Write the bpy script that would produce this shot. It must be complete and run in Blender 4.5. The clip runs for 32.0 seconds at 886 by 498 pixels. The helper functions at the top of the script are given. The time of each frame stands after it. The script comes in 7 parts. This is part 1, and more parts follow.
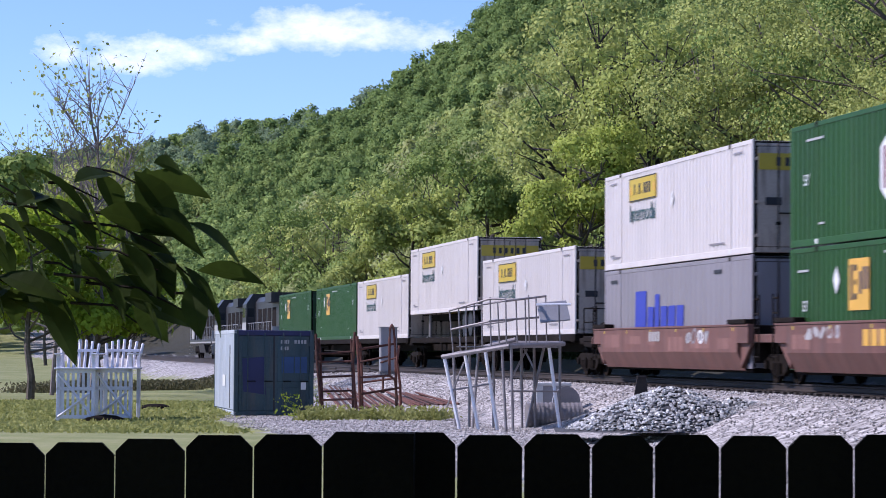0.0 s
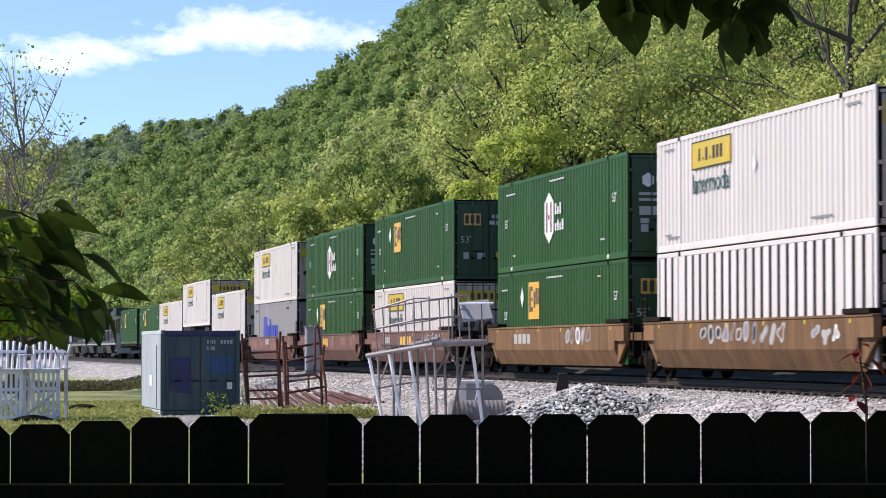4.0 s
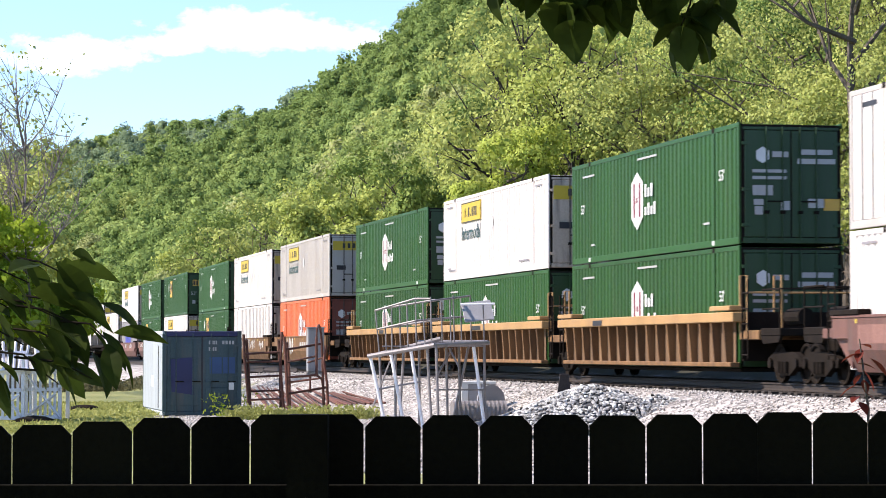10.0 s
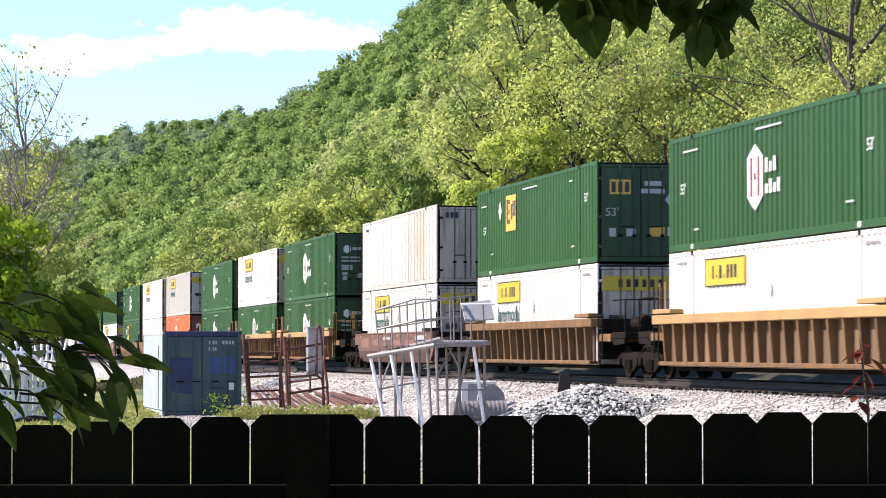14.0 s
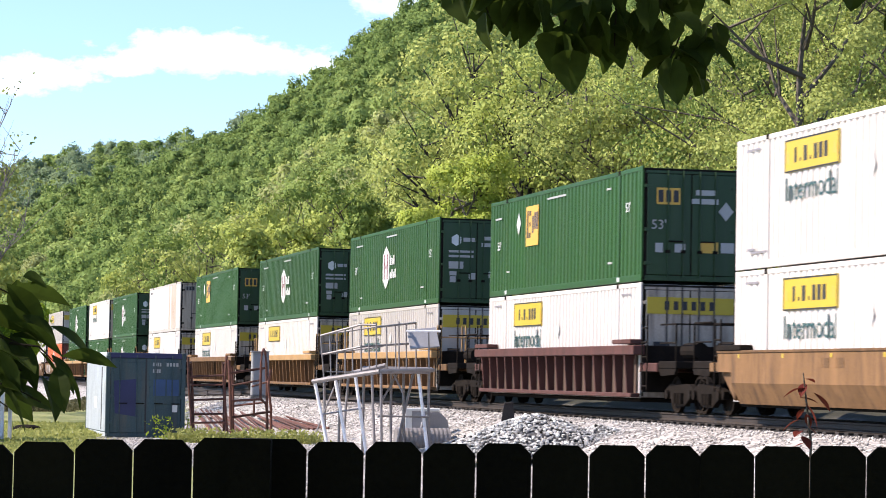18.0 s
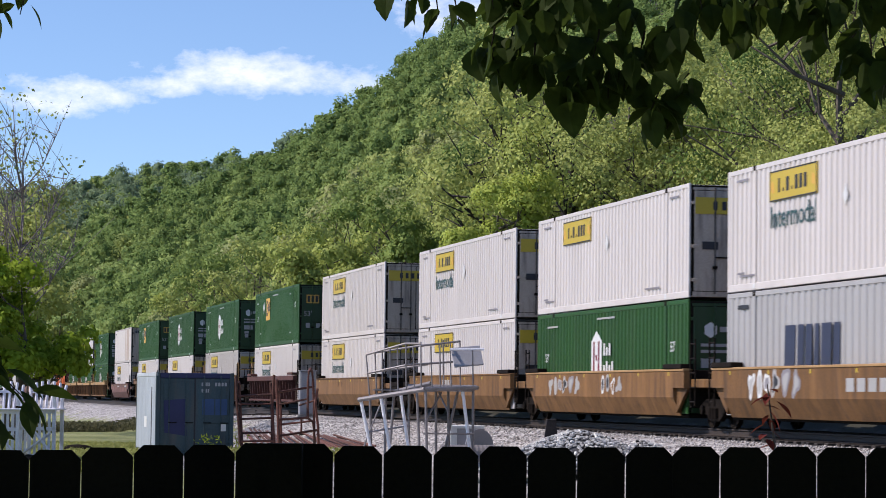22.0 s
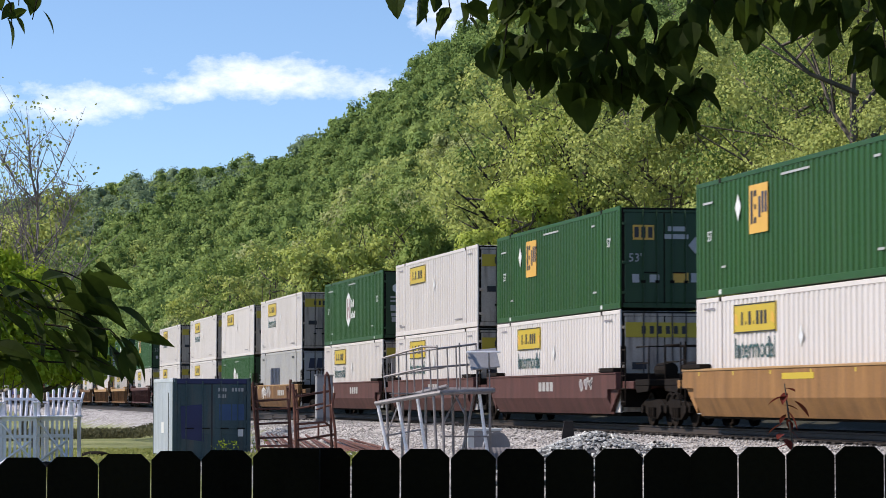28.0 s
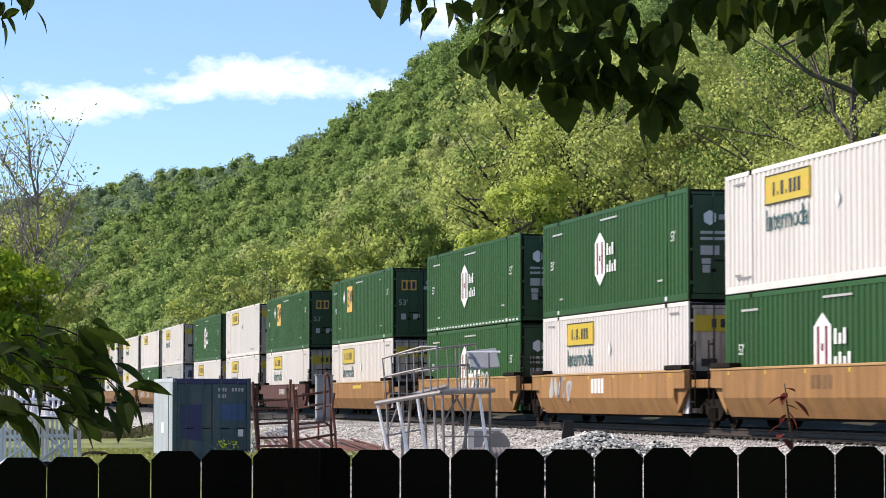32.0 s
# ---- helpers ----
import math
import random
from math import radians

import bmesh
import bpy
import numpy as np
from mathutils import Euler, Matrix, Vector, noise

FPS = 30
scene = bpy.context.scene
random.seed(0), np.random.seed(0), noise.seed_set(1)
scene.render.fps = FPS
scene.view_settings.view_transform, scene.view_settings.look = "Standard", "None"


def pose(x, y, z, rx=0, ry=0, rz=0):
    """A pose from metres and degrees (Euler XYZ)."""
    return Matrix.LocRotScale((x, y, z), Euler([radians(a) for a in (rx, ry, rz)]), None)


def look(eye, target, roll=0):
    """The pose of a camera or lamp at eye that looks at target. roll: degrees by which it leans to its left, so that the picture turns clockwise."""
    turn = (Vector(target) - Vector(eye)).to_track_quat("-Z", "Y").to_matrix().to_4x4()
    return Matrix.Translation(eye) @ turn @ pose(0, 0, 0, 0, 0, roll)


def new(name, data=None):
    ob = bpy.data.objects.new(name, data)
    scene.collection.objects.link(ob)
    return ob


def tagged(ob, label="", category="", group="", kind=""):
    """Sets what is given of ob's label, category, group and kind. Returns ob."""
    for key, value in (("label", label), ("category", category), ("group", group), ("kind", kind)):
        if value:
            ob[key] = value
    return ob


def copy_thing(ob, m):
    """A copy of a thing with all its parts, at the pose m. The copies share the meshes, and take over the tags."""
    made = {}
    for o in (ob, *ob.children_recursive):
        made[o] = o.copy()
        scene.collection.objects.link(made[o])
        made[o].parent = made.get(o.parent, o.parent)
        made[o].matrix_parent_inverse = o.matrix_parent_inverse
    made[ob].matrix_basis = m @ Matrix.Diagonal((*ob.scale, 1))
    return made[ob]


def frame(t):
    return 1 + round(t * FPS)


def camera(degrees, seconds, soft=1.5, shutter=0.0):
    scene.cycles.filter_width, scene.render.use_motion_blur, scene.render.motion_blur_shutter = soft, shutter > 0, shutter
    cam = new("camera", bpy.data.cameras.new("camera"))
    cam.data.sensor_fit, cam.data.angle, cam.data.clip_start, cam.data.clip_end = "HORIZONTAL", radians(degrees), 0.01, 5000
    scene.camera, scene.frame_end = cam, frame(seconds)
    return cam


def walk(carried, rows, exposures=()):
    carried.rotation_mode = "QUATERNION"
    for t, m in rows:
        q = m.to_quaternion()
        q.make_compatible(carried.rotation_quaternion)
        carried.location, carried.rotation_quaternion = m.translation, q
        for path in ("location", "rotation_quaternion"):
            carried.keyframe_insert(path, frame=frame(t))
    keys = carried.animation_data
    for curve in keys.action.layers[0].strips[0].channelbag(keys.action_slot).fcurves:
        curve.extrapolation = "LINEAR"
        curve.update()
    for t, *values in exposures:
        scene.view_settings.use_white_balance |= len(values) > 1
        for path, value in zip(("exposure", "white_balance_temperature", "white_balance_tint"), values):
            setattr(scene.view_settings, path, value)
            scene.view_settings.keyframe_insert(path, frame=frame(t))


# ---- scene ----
cam = camera(18.563, 32.0, soft=0.9, shutter=0.3)
PATH = [
    (0, look((-0.072, 0.992, 0.746), (-2.750, 100.885, 4.514), 0.346)),
    (0.5, look((-0.010, 0.221, 0.735), (-2.511, 100.120, 4.488), 0.251)),
    (1, look((0.000, 0.000, 0.730), (-1.284, 99.911, 4.740), 0.190)),
    (1.5, look((0.000, 0.000, 0.730), (0.643, 99.917, 4.747), 0.194)),
    (2, look((0.000, 0.000, 0.730), (0.388, 99.921, 4.681), -0.023)),
    (2.5, look((0.000, 0.000, 0.730), (0.150, 99.929, 4.498), 0.007)),
    (3, look((0.000, 0.000, 0.730), (0.104, 99.930, 4.476), -0.001)),
    (3.5, look((0.000, 0.000, 0.730), (0.085, 99.930, 4.476), -0.005)),
    (5.5, look((0.000, 0.000, 0.730), (-0.000, 99.929, 4.504), -0.005)),
    (9, look((0.000, 0.000, 0.730), (0.000, 99.929, 4.504), 0.000)),
    (14.5, look((0.000, 0.000, 0.730), (0.000, 99.929, 4.504), 0.000)),
    (16.5, look((0.000, 0.000, 0.730), (0.000, 99.929, 4.504), 0.000)),
    (17, look((0.000, 0.000, 0.730), (0.554, 99.924, 4.586), 0.378)),
    (17.5, look((0.000, 0.000, 0.730), (1.736, 99.925, 4.206), 0.739)),
    (18, look((0.000, 0.000, 0.730), (1.948, 99.866, 5.516), 1.085)),
    (18.5, look((0.000, 0.000, 0.730), (2.058, 99.871, 5.379), 1.285)),
    (19, look((0.000, 0.000, 0.730), (2.066, 99.864, 5.525), 1.274)),
    (19.5, look((0.000, 0.000, 0.730), (2.423, 99.836, 5.916), 1.351)),
    (20, look((0.018, -0.339, 0.723), (2.335, 99.496, 5.982), 1.360)),
    (20.5, look((0.042, -0.632, 0.718), (2.128, 99.194, 6.231), 1.040)),
    (21, look((0.073, -0.911, 0.715), (1.581, 98.927, 6.191), 0.993)),
    (21.5, look((0.094, -1.082, 0.713), (0.298, 98.773, 6.096), 0.710)),
    (22, look((0.098, -1.084, 0.714), (0.286, 98.768, 6.145), 0.677)),
    (22.5, look((0.098, -1.090, 0.714), (-0.205, 98.760, 6.187), 0.076)),
    (23, look((0.098, -1.086, 0.714), (-0.315, 98.762, 6.214), 0.064)),
    (23.5, look((0.103, -1.085, 0.714), (-0.368, 98.762, 6.232), 0.038)),
    (24.5, look((0.098, -1.076, 0.714), (-0.272, 98.770, 6.249), 0.065)),
    (28, look((0.098, -1.076, 0.714), (-0.272, 98.770, 6.249), 0.065)),
    (32, look((0.098, -1.076, 0.714), (-0.272, 98.770, 6.249), 0.065)),
]
EXPOSURES = [
    (0, 0.27, 5850, 29), (1.5, 0.33, 5950, 28), (3.0, 0.45, 6450, 22), (6.0, 0.40, 6700, 17), (7.0, 0.44, 6750, 17), (8.0, 0.68, 6800, 18), (9.0, 0.97, 6900, 18),
    (16.5, 1.10, 7000, 18), (18.0, 0.98, 7000, 18), (19.0, 0.68, 6900, 18), (21.0, 0.12, 6450, 20), (25.0, 0.13, 6500, 20), (28.0, 0.24, 6700, 15), (30.0, 0.44, 6950, 14), (32.0, 0.54, 6950, 14)]
walk(cam, PATH, EXPOSURES)

# ---- light ----
SUN_TO = Vector((-0.90, 0.03, 0.85)).normalized()
world = bpy.data.worlds.new("sky")
scene.world = world
world.use_nodes = True
wn, wl = world.node_tree.nodes, world.node_tree.links
wn.clear()
w_out = wn.new("ShaderNodeOutputWorld")
w_bg = wn.new("ShaderNodeBackground")
w_bg.inputs["Strength"].default_value = 0.145
sky = wn.new("ShaderNodeTexSky")
sky.sky_type = "NISHITA"
sky.sun_disc = False
sky.sun_elevation = math.asin(SUN_TO.z)
sky.sun_rotation = math.atan2(SUN_TO.x, SUN_TO.y)
sky.air_density, sky.dust_density, sky.ozone_density = 1.0, 0.15, 2.5


def wnode(kind, **inputs):
    n = wn.new(kind)
    for key, value in inputs.items():
        n.inputs[int(key[1:])].default_value = value
    return n


def wmath(op, a, b=None, c=None):
    n = wn.new("ShaderNodeMath")
    n.operation = op
    for i, v in enumerate((a, b, c)):
        if v is None:
            continue
        if isinstance(v, (int, float)):
            n.inputs[i].default_value = v
        else:
            wl.new(v, n.inputs[i])
    return n.outputs[0]


# fair-weather cumulus low over the ridge
w_co = wn.new("ShaderNodeTexCoord")
w_sep = wn.new("ShaderNodeSeparateXYZ")
wl.new(w_co.outputs["Generated"], w_sep.inputs[0])
az = wmath("DIVIDE", w_sep.outputs[0], w_sep.outputs[1])
el = wmath("DIVIDE", w_sep.outputs[2], w_sep.outputs[1])
w_map = wn.new("ShaderNodeMapping")
w_map.inputs["Scale"].default_value = (1, 1, 1.8)
wl.new(w_co.outputs["Generated"], w_map.inputs["Vector"])
w_no = wn.new("ShaderNodeTexNoise")
w_no.inputs["Scale"].default_value = 62
w_no.inputs["Detail"].default_value = 7
w_no.inputs["Roughness"].default_value = 0.62
wl.new(w_map.outputs[0], w_no.inputs["Vector"])
CLOUDS = [(-0.137, 0.1098, 0.027, 0.0070), (-0.066, 0.1185, 0.041, 0.0078), (-0.104, 0.1140, 0.022, 0.0040), (0.001, 0.144, 0.021, 0.0105), (-0.122, 0.157, 0.022, 0.0045), (-0.170, 0.1105, 0.010, 0.0055),
          (-0.30, 0.13, 0.06, 0.012), (0.25, 0.2, 0.07, 0.014), (-0.5, 0.2, 0.1, 0.02)]
total = None
for ca, ce, wa, we in CLOUDS:
    u = wmath("DIVIDE", wmath("SUBTRACT", az, ca), wa)
    v = wmath("DIVIDE", wmath("SUBTRACT", el, ce), we)
    g = wmath("SUBTRACT", 1.0, wmath("ADD", wmath("MULTIPLY", u, u), wmath("MULTIPLY", v, v)))
    g = wmath("MAXIMUM", g, -1.5)
    total = g if total is None else wmath("MAXIMUM", total, g)
dens = wmath("MULTIPLY_ADD", wmath("SUBTRACT", w_no.outputs[0], 0.5), 2.1, wmath("MULTIPLY_ADD", total, 0.44, 0.14))
w_ramp = wn.new("ShaderNodeValToRGB")
w_ramp.color_ramp.elements[0].position, w_ramp.color_ramp.elements[1].position = 0.0, 1.0
wl.new(dens, w_ramp.inputs[0])
front = wmath("MULTIPLY", w_ramp.outputs[0], wmath("GREATER_THAN", w_sep.outputs[1], 0.02))
w_mix = wn.new("ShaderNodeMixRGB")
wl.new(wmath("MULTIPLY", front, 0.85), w_mix.inputs[0])
w_tint = wn.new("ShaderNodeMixRGB")
w_tint.blend_type = "MULTIPLY"
w_tint.inputs[0].default_value = 1.0
w_tint.inputs[2].default_value = (0.88, 1.0, 1.08, 1)
wl.new(sky.outputs[0], w_tint.inputs[1])
wl.new(w_tint.outputs[0], w_mix.inputs[1])
w_mix.inputs[2].default_value = (8.2, 8.5, 8.9, 1)
w_vec = wn.new("ShaderNodeVectorMath")
w_vec.operation = "MULTIPLY_ADD"
w_vec.inputs[1].default_value, w_vec.inputs[2].default_value = (1, 1, 1.5), (0, 0, 0.03)
wl.new(w_co.outputs["Generated"], w_vec.inputs[0])
w_nor = wn.new("ShaderNodeVectorMath")
w_nor.operation = "NORMALIZE"
wl.new(w_vec.outputs[0], w_nor.inputs[0])
wl.new(w_nor.outputs[0], sky.inputs[0])
wl.new(w_mix.outputs[0], w_bg.inputs["Color"])
wl.new(w_bg.outputs[0], w_out.inputs[0])

sun = new("sun", bpy.data.lights.new("sun", "SUN"))
sun.data.energy, sun.data.angle, sun.data.color = 4.5, radians(0.6), (1.0, 0.935, 0.835)
sun.matrix_world = look(SUN_TO * 200, (0, 0, 0))

# ---- materials ----
def surface(name, color, rough=0.6, metal=0.0, var=0.12, scale=1.5, fine=30.0, bump=0.05, dirt=None, dirt_amount=0.4, streak=False, per_object=0.0, trans=0.0, spec=0.5):
    """A node material: base colour varied at two scales, optional dirt with a shape of its own."""
    m = bpy.data.materials.new(name)
    m.use_nodes = True
    nt = m.node_tree
    n, l = nt.nodes, nt.links
    b = n["Principled BSDF"]
    co = n.new("ShaderNodeTexCoord")
    big = n.new("ShaderNodeTexNoise")
    big.inputs["Scale"].default_value, big.inputs["Detail"].default_value = scale, 5
    small = n.new("ShaderNodeTexNoise")
    small.inputs["Scale"].default_value, small.inputs["Detail"].default_value = fine, 4
    vec = co.outputs["Object"]
    if streak:
        mp = n.new("ShaderNodeMapping")
        mp.inputs["Scale"].default_value = (1.0, 1.0, 0.14)
        l.new(vec, mp.inputs["Vector"])
        l.new(mp.outputs[0], big.inputs["Vector"])
    else:
        l.new(vec, big.inputs["Vector"])
    l.new(vec, small.inputs["Vector"])
    lo, hi = [max(0, c * (1 - 2.2 * var)) for c in color], [min(1, c * (1 + 1.6 * var)) for c in color]
    r = n.new("ShaderNodeValToRGB")
    r.color_ramp.elements[0].color, r.color_ramp.elements[1].color = (*lo, 1), (*hi, 1)
    r.color_ramp.elements[0].position, r.color_ramp.elements[1].position = 0.28, 0.72
    mixf = n.new("ShaderNodeMath")
    mixf.operation = "MULTIPLY_ADD"
    l.new(small.outputs[0], mixf.inputs[0])
    mixf.inputs[1].default_value = 0.4
    sc = n.new("ShaderNodeMath")
    sc.operation = "MULTIPLY"
    l.new(big.outputs[0], sc.inputs[0])
    sc.inputs[1].default_value = 0.6
    l.new(sc.outputs[0], mixf.inputs[2])
    val = mixf.outputs[0]
    if per_object:
        oi = n.new("ShaderNodeObjectInfo")
        pm = n.new("ShaderNodeMath")
        pm.operation = "MULTIPLY_ADD"
        l.new(oi.outputs["Random"], pm.inputs[0])
        pm.inputs[1].default_value = per_object
        sh = n.new("ShaderNodeMath")
        sh.operation = "SUBTRACT"
        l.new(val, sh.inputs[0])
        sh.inputs[1].default_value = per_object / 2
        l.new(sh.outputs[0], pm.inputs[2])
        val = pm.outputs[0]
    l.new(val, r.inputs[0])
    col = r.outputs[0]
    if dirt:
        dn = n.new("ShaderNodeTexNoise")
        dn.inputs["Scale"].default_value, dn.inputs["Detail"].default_value, dn.inputs["Roughness"].default_value = scale * 2.3, 8, 0.65
        l.new(mp.outputs[0] if streak else vec, dn.inputs["Vector"])
        dr = n.new("ShaderNodeValToRGB")
        dr.color_ramp.elements[0].position, dr.color_ramp.elements[1].position = 0.48, 0.75
        l.new(dn.outputs[0], dr.inputs[0])
        dm = n.new("ShaderNodeMath")
        dm.operation = "MULTIPLY"
        l.new(dr.outputs[0], dm.inputs[0])
        dm.inputs[1].default_value = dirt_amount
        mx = n.new("ShaderNodeMixRGB")
        l.new(dm.outputs[0], mx.inputs[0])
        l.new(col, mx.inputs[1])
        mx.inputs[2].default_value = (*dirt, 1)
        col = mx.outputs[0]
    l.new(col, b.inputs["Base Color"])
    b.inputs["Roughness"].default_value, b.inputs["Metallic"].default_value = rough, metal
    b.inputs["Specular IOR Level"].default_value = spec
    if bump:
        bp = n.new("ShaderNodeBump")
        bp.inputs["Strength"].default_value, bp.inputs["Distance"].default_value = min(1, bump * 4), bump
        l.new(small.outputs[0], bp.inputs["Height"])
        l.new(bp.outputs[0], b.inputs["Normal"])
    if trans:
        tr = n.new("ShaderNodeBsdfTranslucent")
        l.new(col, tr.inputs["Color"])
        ms = n.new("ShaderNodeMixShader")
        ms.inputs[0].default_value = trans
        l.new(b.outputs[0], ms.inputs[1])
        l.new(tr.outputs[0], ms.inputs[2])
        l.new(ms.outputs[0], n["Material Output"].inputs["Surface"])
    return m


def leafy(name, a, b, trans=0.35, scale=0.05, single=0.55):
    """Foliage: each leaf island takes its own tone between a and b, with broad patches."""
    m = bpy.data.materials.new(name)
    m.use_nodes = True
    nt = m.node_tree
    n, l = nt.nodes, nt.links
    p = n["Principled BSDF"]
    geo = n.new("ShaderNodeNewGeometry")
    no = n.new("ShaderNodeTexNoise")
    co = n.new("ShaderNodeTexCoord")
    no.inputs["Scale"].default_value, no.inputs["Detail"].default_value = scale, 3
    l.new(co.outputs["Object"], no.inputs["Vector"])
    ad = n.new("ShaderNodeMath")
    ad.operation = "MULTIPLY_ADD"
    l.new(geo.outputs["Random Per Island"], ad.inputs[0])
    ad.inputs[1].default_value = single
    st = n.new("ShaderNodeMapRange")
    st.inputs["From Min"].default_value, st.inputs["From Max"].default_value = 0.3, 0.7
    st.inputs["To Min"].default_value, st.inputs["To Max"].default_value = 0.0, 1.0 - single
    l.new(no.outputs[0], st.inputs["Value"])
    l.new(st.outputs[0], ad.inputs[2])
    r = n.new("ShaderNodeValToRGB")
    r.color_ramp.elements[0].color, r.color_ramp.elements[1].color = (*a, 1), (*b, 1)
    l.new(ad.outputs[0], r.inputs[0])
    l.new(r.outputs[0], p.inputs["Base Color"])
    p.inputs["Roughness"].default_value = 0.65
    p.inputs["Specular IOR Level"].default_value = 0.12
    tr = n.new("ShaderNodeBsdfTranslucent")
    l.new(r.outputs[0], tr.inputs["Color"])
    ms = n.new("ShaderNodeMixShader")
    ms.inputs[0].default_value = trans
    l.new(p.outputs[0], ms.inputs[1])
    l.new(tr.outputs[0], ms.inputs[2])
    l.new(ms.outputs[0], n["Material Output"].inputs["Surface"])
    return m


def canopy(name, a, b):
    """Far crowns: tone by clump, by stand and by leaf mass, with a rough leafy relief."""
    m = bpy.data.materials.new(name)
    m.use_nodes = True
    n, l = m.node_tree.nodes, m.node_tree.links
    p = n["Principled BSDF"]
    p.inputs["Roughness"].default_value = 0.8
    p.inputs["Specular IOR Level"].default_value = 0.08
    geo = n.new("ShaderNodeNewGeometry")
    co = n.new("ShaderNodeTexCoord")
    acc = None
    for src, f in ((geo.outputs["Random Per Island"], 0.16), (0.06, 0.58), (0.35, 0.34)):
        if isinstance(src, float):
            no = n.new("ShaderNodeTexNoise")
            no.inputs["Scale"].default_value, no.inputs["Detail"].default_value, no.inputs["Roughness"].default_value = src, 7 if src > 1 else 2, 0.72
            l.new(co.outputs["Object"], no.inputs["Vector"])
            src = no.outputs[0]
            fine = no
        ad = n.new("ShaderNodeMath")
        ad.operation = "MULTIPLY_ADD"
        l.new(src, ad.inputs[0])
        ad.inputs[1].default_value = f
        if acc is None:
            ad.inputs[2].default_value = -0.02
        else:
            l.new(acc, ad.inputs[2])
        acc = ad.outputs[0]
    r = n.new("ShaderNodeValToRGB")
    r.color_ramp.elements[0].color, r.color_ramp.elements[1].color = (*a, 1), (*b, 1)
    r.color_ramp.elements[0].position, r.color_ramp.elements[1].position = 0.2, 0.85
    l.new(acc, r.inputs[0])
    l.new(r.outputs[0], p.inputs["Base Color"])
    bp = n.new("ShaderNodeBump")
    bp.inputs["Strength"].default_value, bp.inputs["Distance"].default_value = 0.4, 0.6
    l.new(fine.outputs[0], bp.inputs["Height"])
    l.new(bp.outputs[0], p.inputs["Normal"])
    tr = n.new("ShaderNodeBsdfTranslucent")
    l.new(r.outputs[0], tr.inputs["Color"])
    ms = n.new("ShaderNodeMixShader")
    ms.inputs[0].default_value = 0.35
    l.new(p.outputs[0], ms.inputs[1])
    l.new(tr.outputs[0], ms.inputs[2])
    l.new(ms.outputs[0], n["Material Output"].inputs["Surface"])
    return m


M = {}
M["grass"] = surface("grass_ground", (0.13, 0.17, 0.045), 0.9, var=0.3, scale=0.35, fine=9, bump=0.15, dirt=(0.22, 0.19, 0.09), dirt_amount=0.5)
M["ballast"] = surface("ballast_stone", (0.36, 0.34, 0.33), 0.9, var=0.3, scale=0.8, fine=22, bump=0.25, dirt=(0.2, 0.16, 0.13), dirt_amount=0.35)
M["stone"] = surface("crushed_stone", (0.60, 0.575, 0.535), 0.9, spec=0.15, var=0.45, scale=6, fine=40, bump=0.1, per_object=0.7)
# dark colour paints in the shade of the gaps between stones
M["mound"] = surface("mound_gap_shade", (0.07, 0.07, 0.075), 0.9, var=0.4, scale=6, fine=40, bump=0.1)
M["forest_floor"] = surface("forest_floor", (0.06, 0.075, 0.025), 0.95, var=0.3, scale=0.1, fine=2, bump=0.2)
M["white"] = surface("white_paint", (0.575, 0.537, 0.51), 0.45, var=0.05, scale=0.9, fine=25, bump=0.01, dirt=(0.42, 0.38, 0.33), dirt_amount=0.28, streak=True, per_object=0.25)
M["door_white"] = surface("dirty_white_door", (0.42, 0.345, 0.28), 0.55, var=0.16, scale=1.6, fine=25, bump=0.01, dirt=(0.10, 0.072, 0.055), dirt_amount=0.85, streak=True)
# darker than the side paint, holding the shade of the rear end
M["door_green"] = surface("shaded_green_door", (0.009, 0.042, 0.009), 0.5, var=0.15, scale=1.6, fine=25, bump=0.01, dirt=(0.03, 0.05, 0.03), dirt_amount=0.4, streak=True)
M["door_red"] = surface("dark_red_door", (0.16, 0.035, 0.022), 0.55, var=0.15, scale=1.6, fine=25, bump=0.01, dirt=(0.06, 0.03, 0.025), dirt_amount=0.5, streak=True)
M["cream"] = surface("weathered_white_paint", (0.40, 0.372, 0.345), 0.5, var=0.07, scale=0.9, fine=25, bump=0.01, dirt=(0.33, 0.29, 0.25), dirt_amount=0.4, streak=True)
M["green"] = surface("green_container_paint", (0.013, 0.066, 0.010), 0.5, spec=0.3, var=0.12, scale=0.7, fine=25, bump=0.01, dirt=(0.05, 0.09, 0.038), dirt_amount=0.35, streak=True, per_object=0.25)
M["grey"] = surface("grey_container_paint", (0.215, 0.20, 0.215), 0.45, var=0.08, scale=0.8, bump=0.01, dirt=(0.17, 0.16, 0.16), dirt_amount=0.35, streak=True)
M["silver"] = surface("silver_container_paint", (0.36, 0.355, 0.35), 0.4, var=0.07, scale=0.8, bump=0.01, dirt=(0.32, 0.3, 0.28), dirt_amount=0.35, streak=True)
M["orange"] = surface("orange_container_paint", (0.56, 0.11, 0.03), 0.45, var=0.1, scale=0.8, bump=0.01, dirt=(0.4, 0.12, 0.06), dirt_amount=0.4, streak=True)
M["yellow"] = surface("yellow_sign", (0.47, 0.34, 0.025), 0.45, var=0.05, bump=0.0)
M["amber"] = surface("amber_sign", (0.60, 0.34, 0.05), 0.45, var=0.06, bump=0.0)
M["black"] = surface("black_mark", (0.02, 0.02, 0.025), 0.55, var=0.15, bump=0.0)
M["ink_teal"] = surface("dark_teal_lettering", (0.02, 0.075, 0.075), 0.5, var=0.1, bump=0.0)
M["blue_mark"] = surface("blue_mark", (0.03, 0.045, 0.32), 0.5, var=0.08, bump=0.0)
M["navy"] = surface("navy_mark", (0.022, 0.028, 0.06), 0.5, var=0.1, bump=0.0)
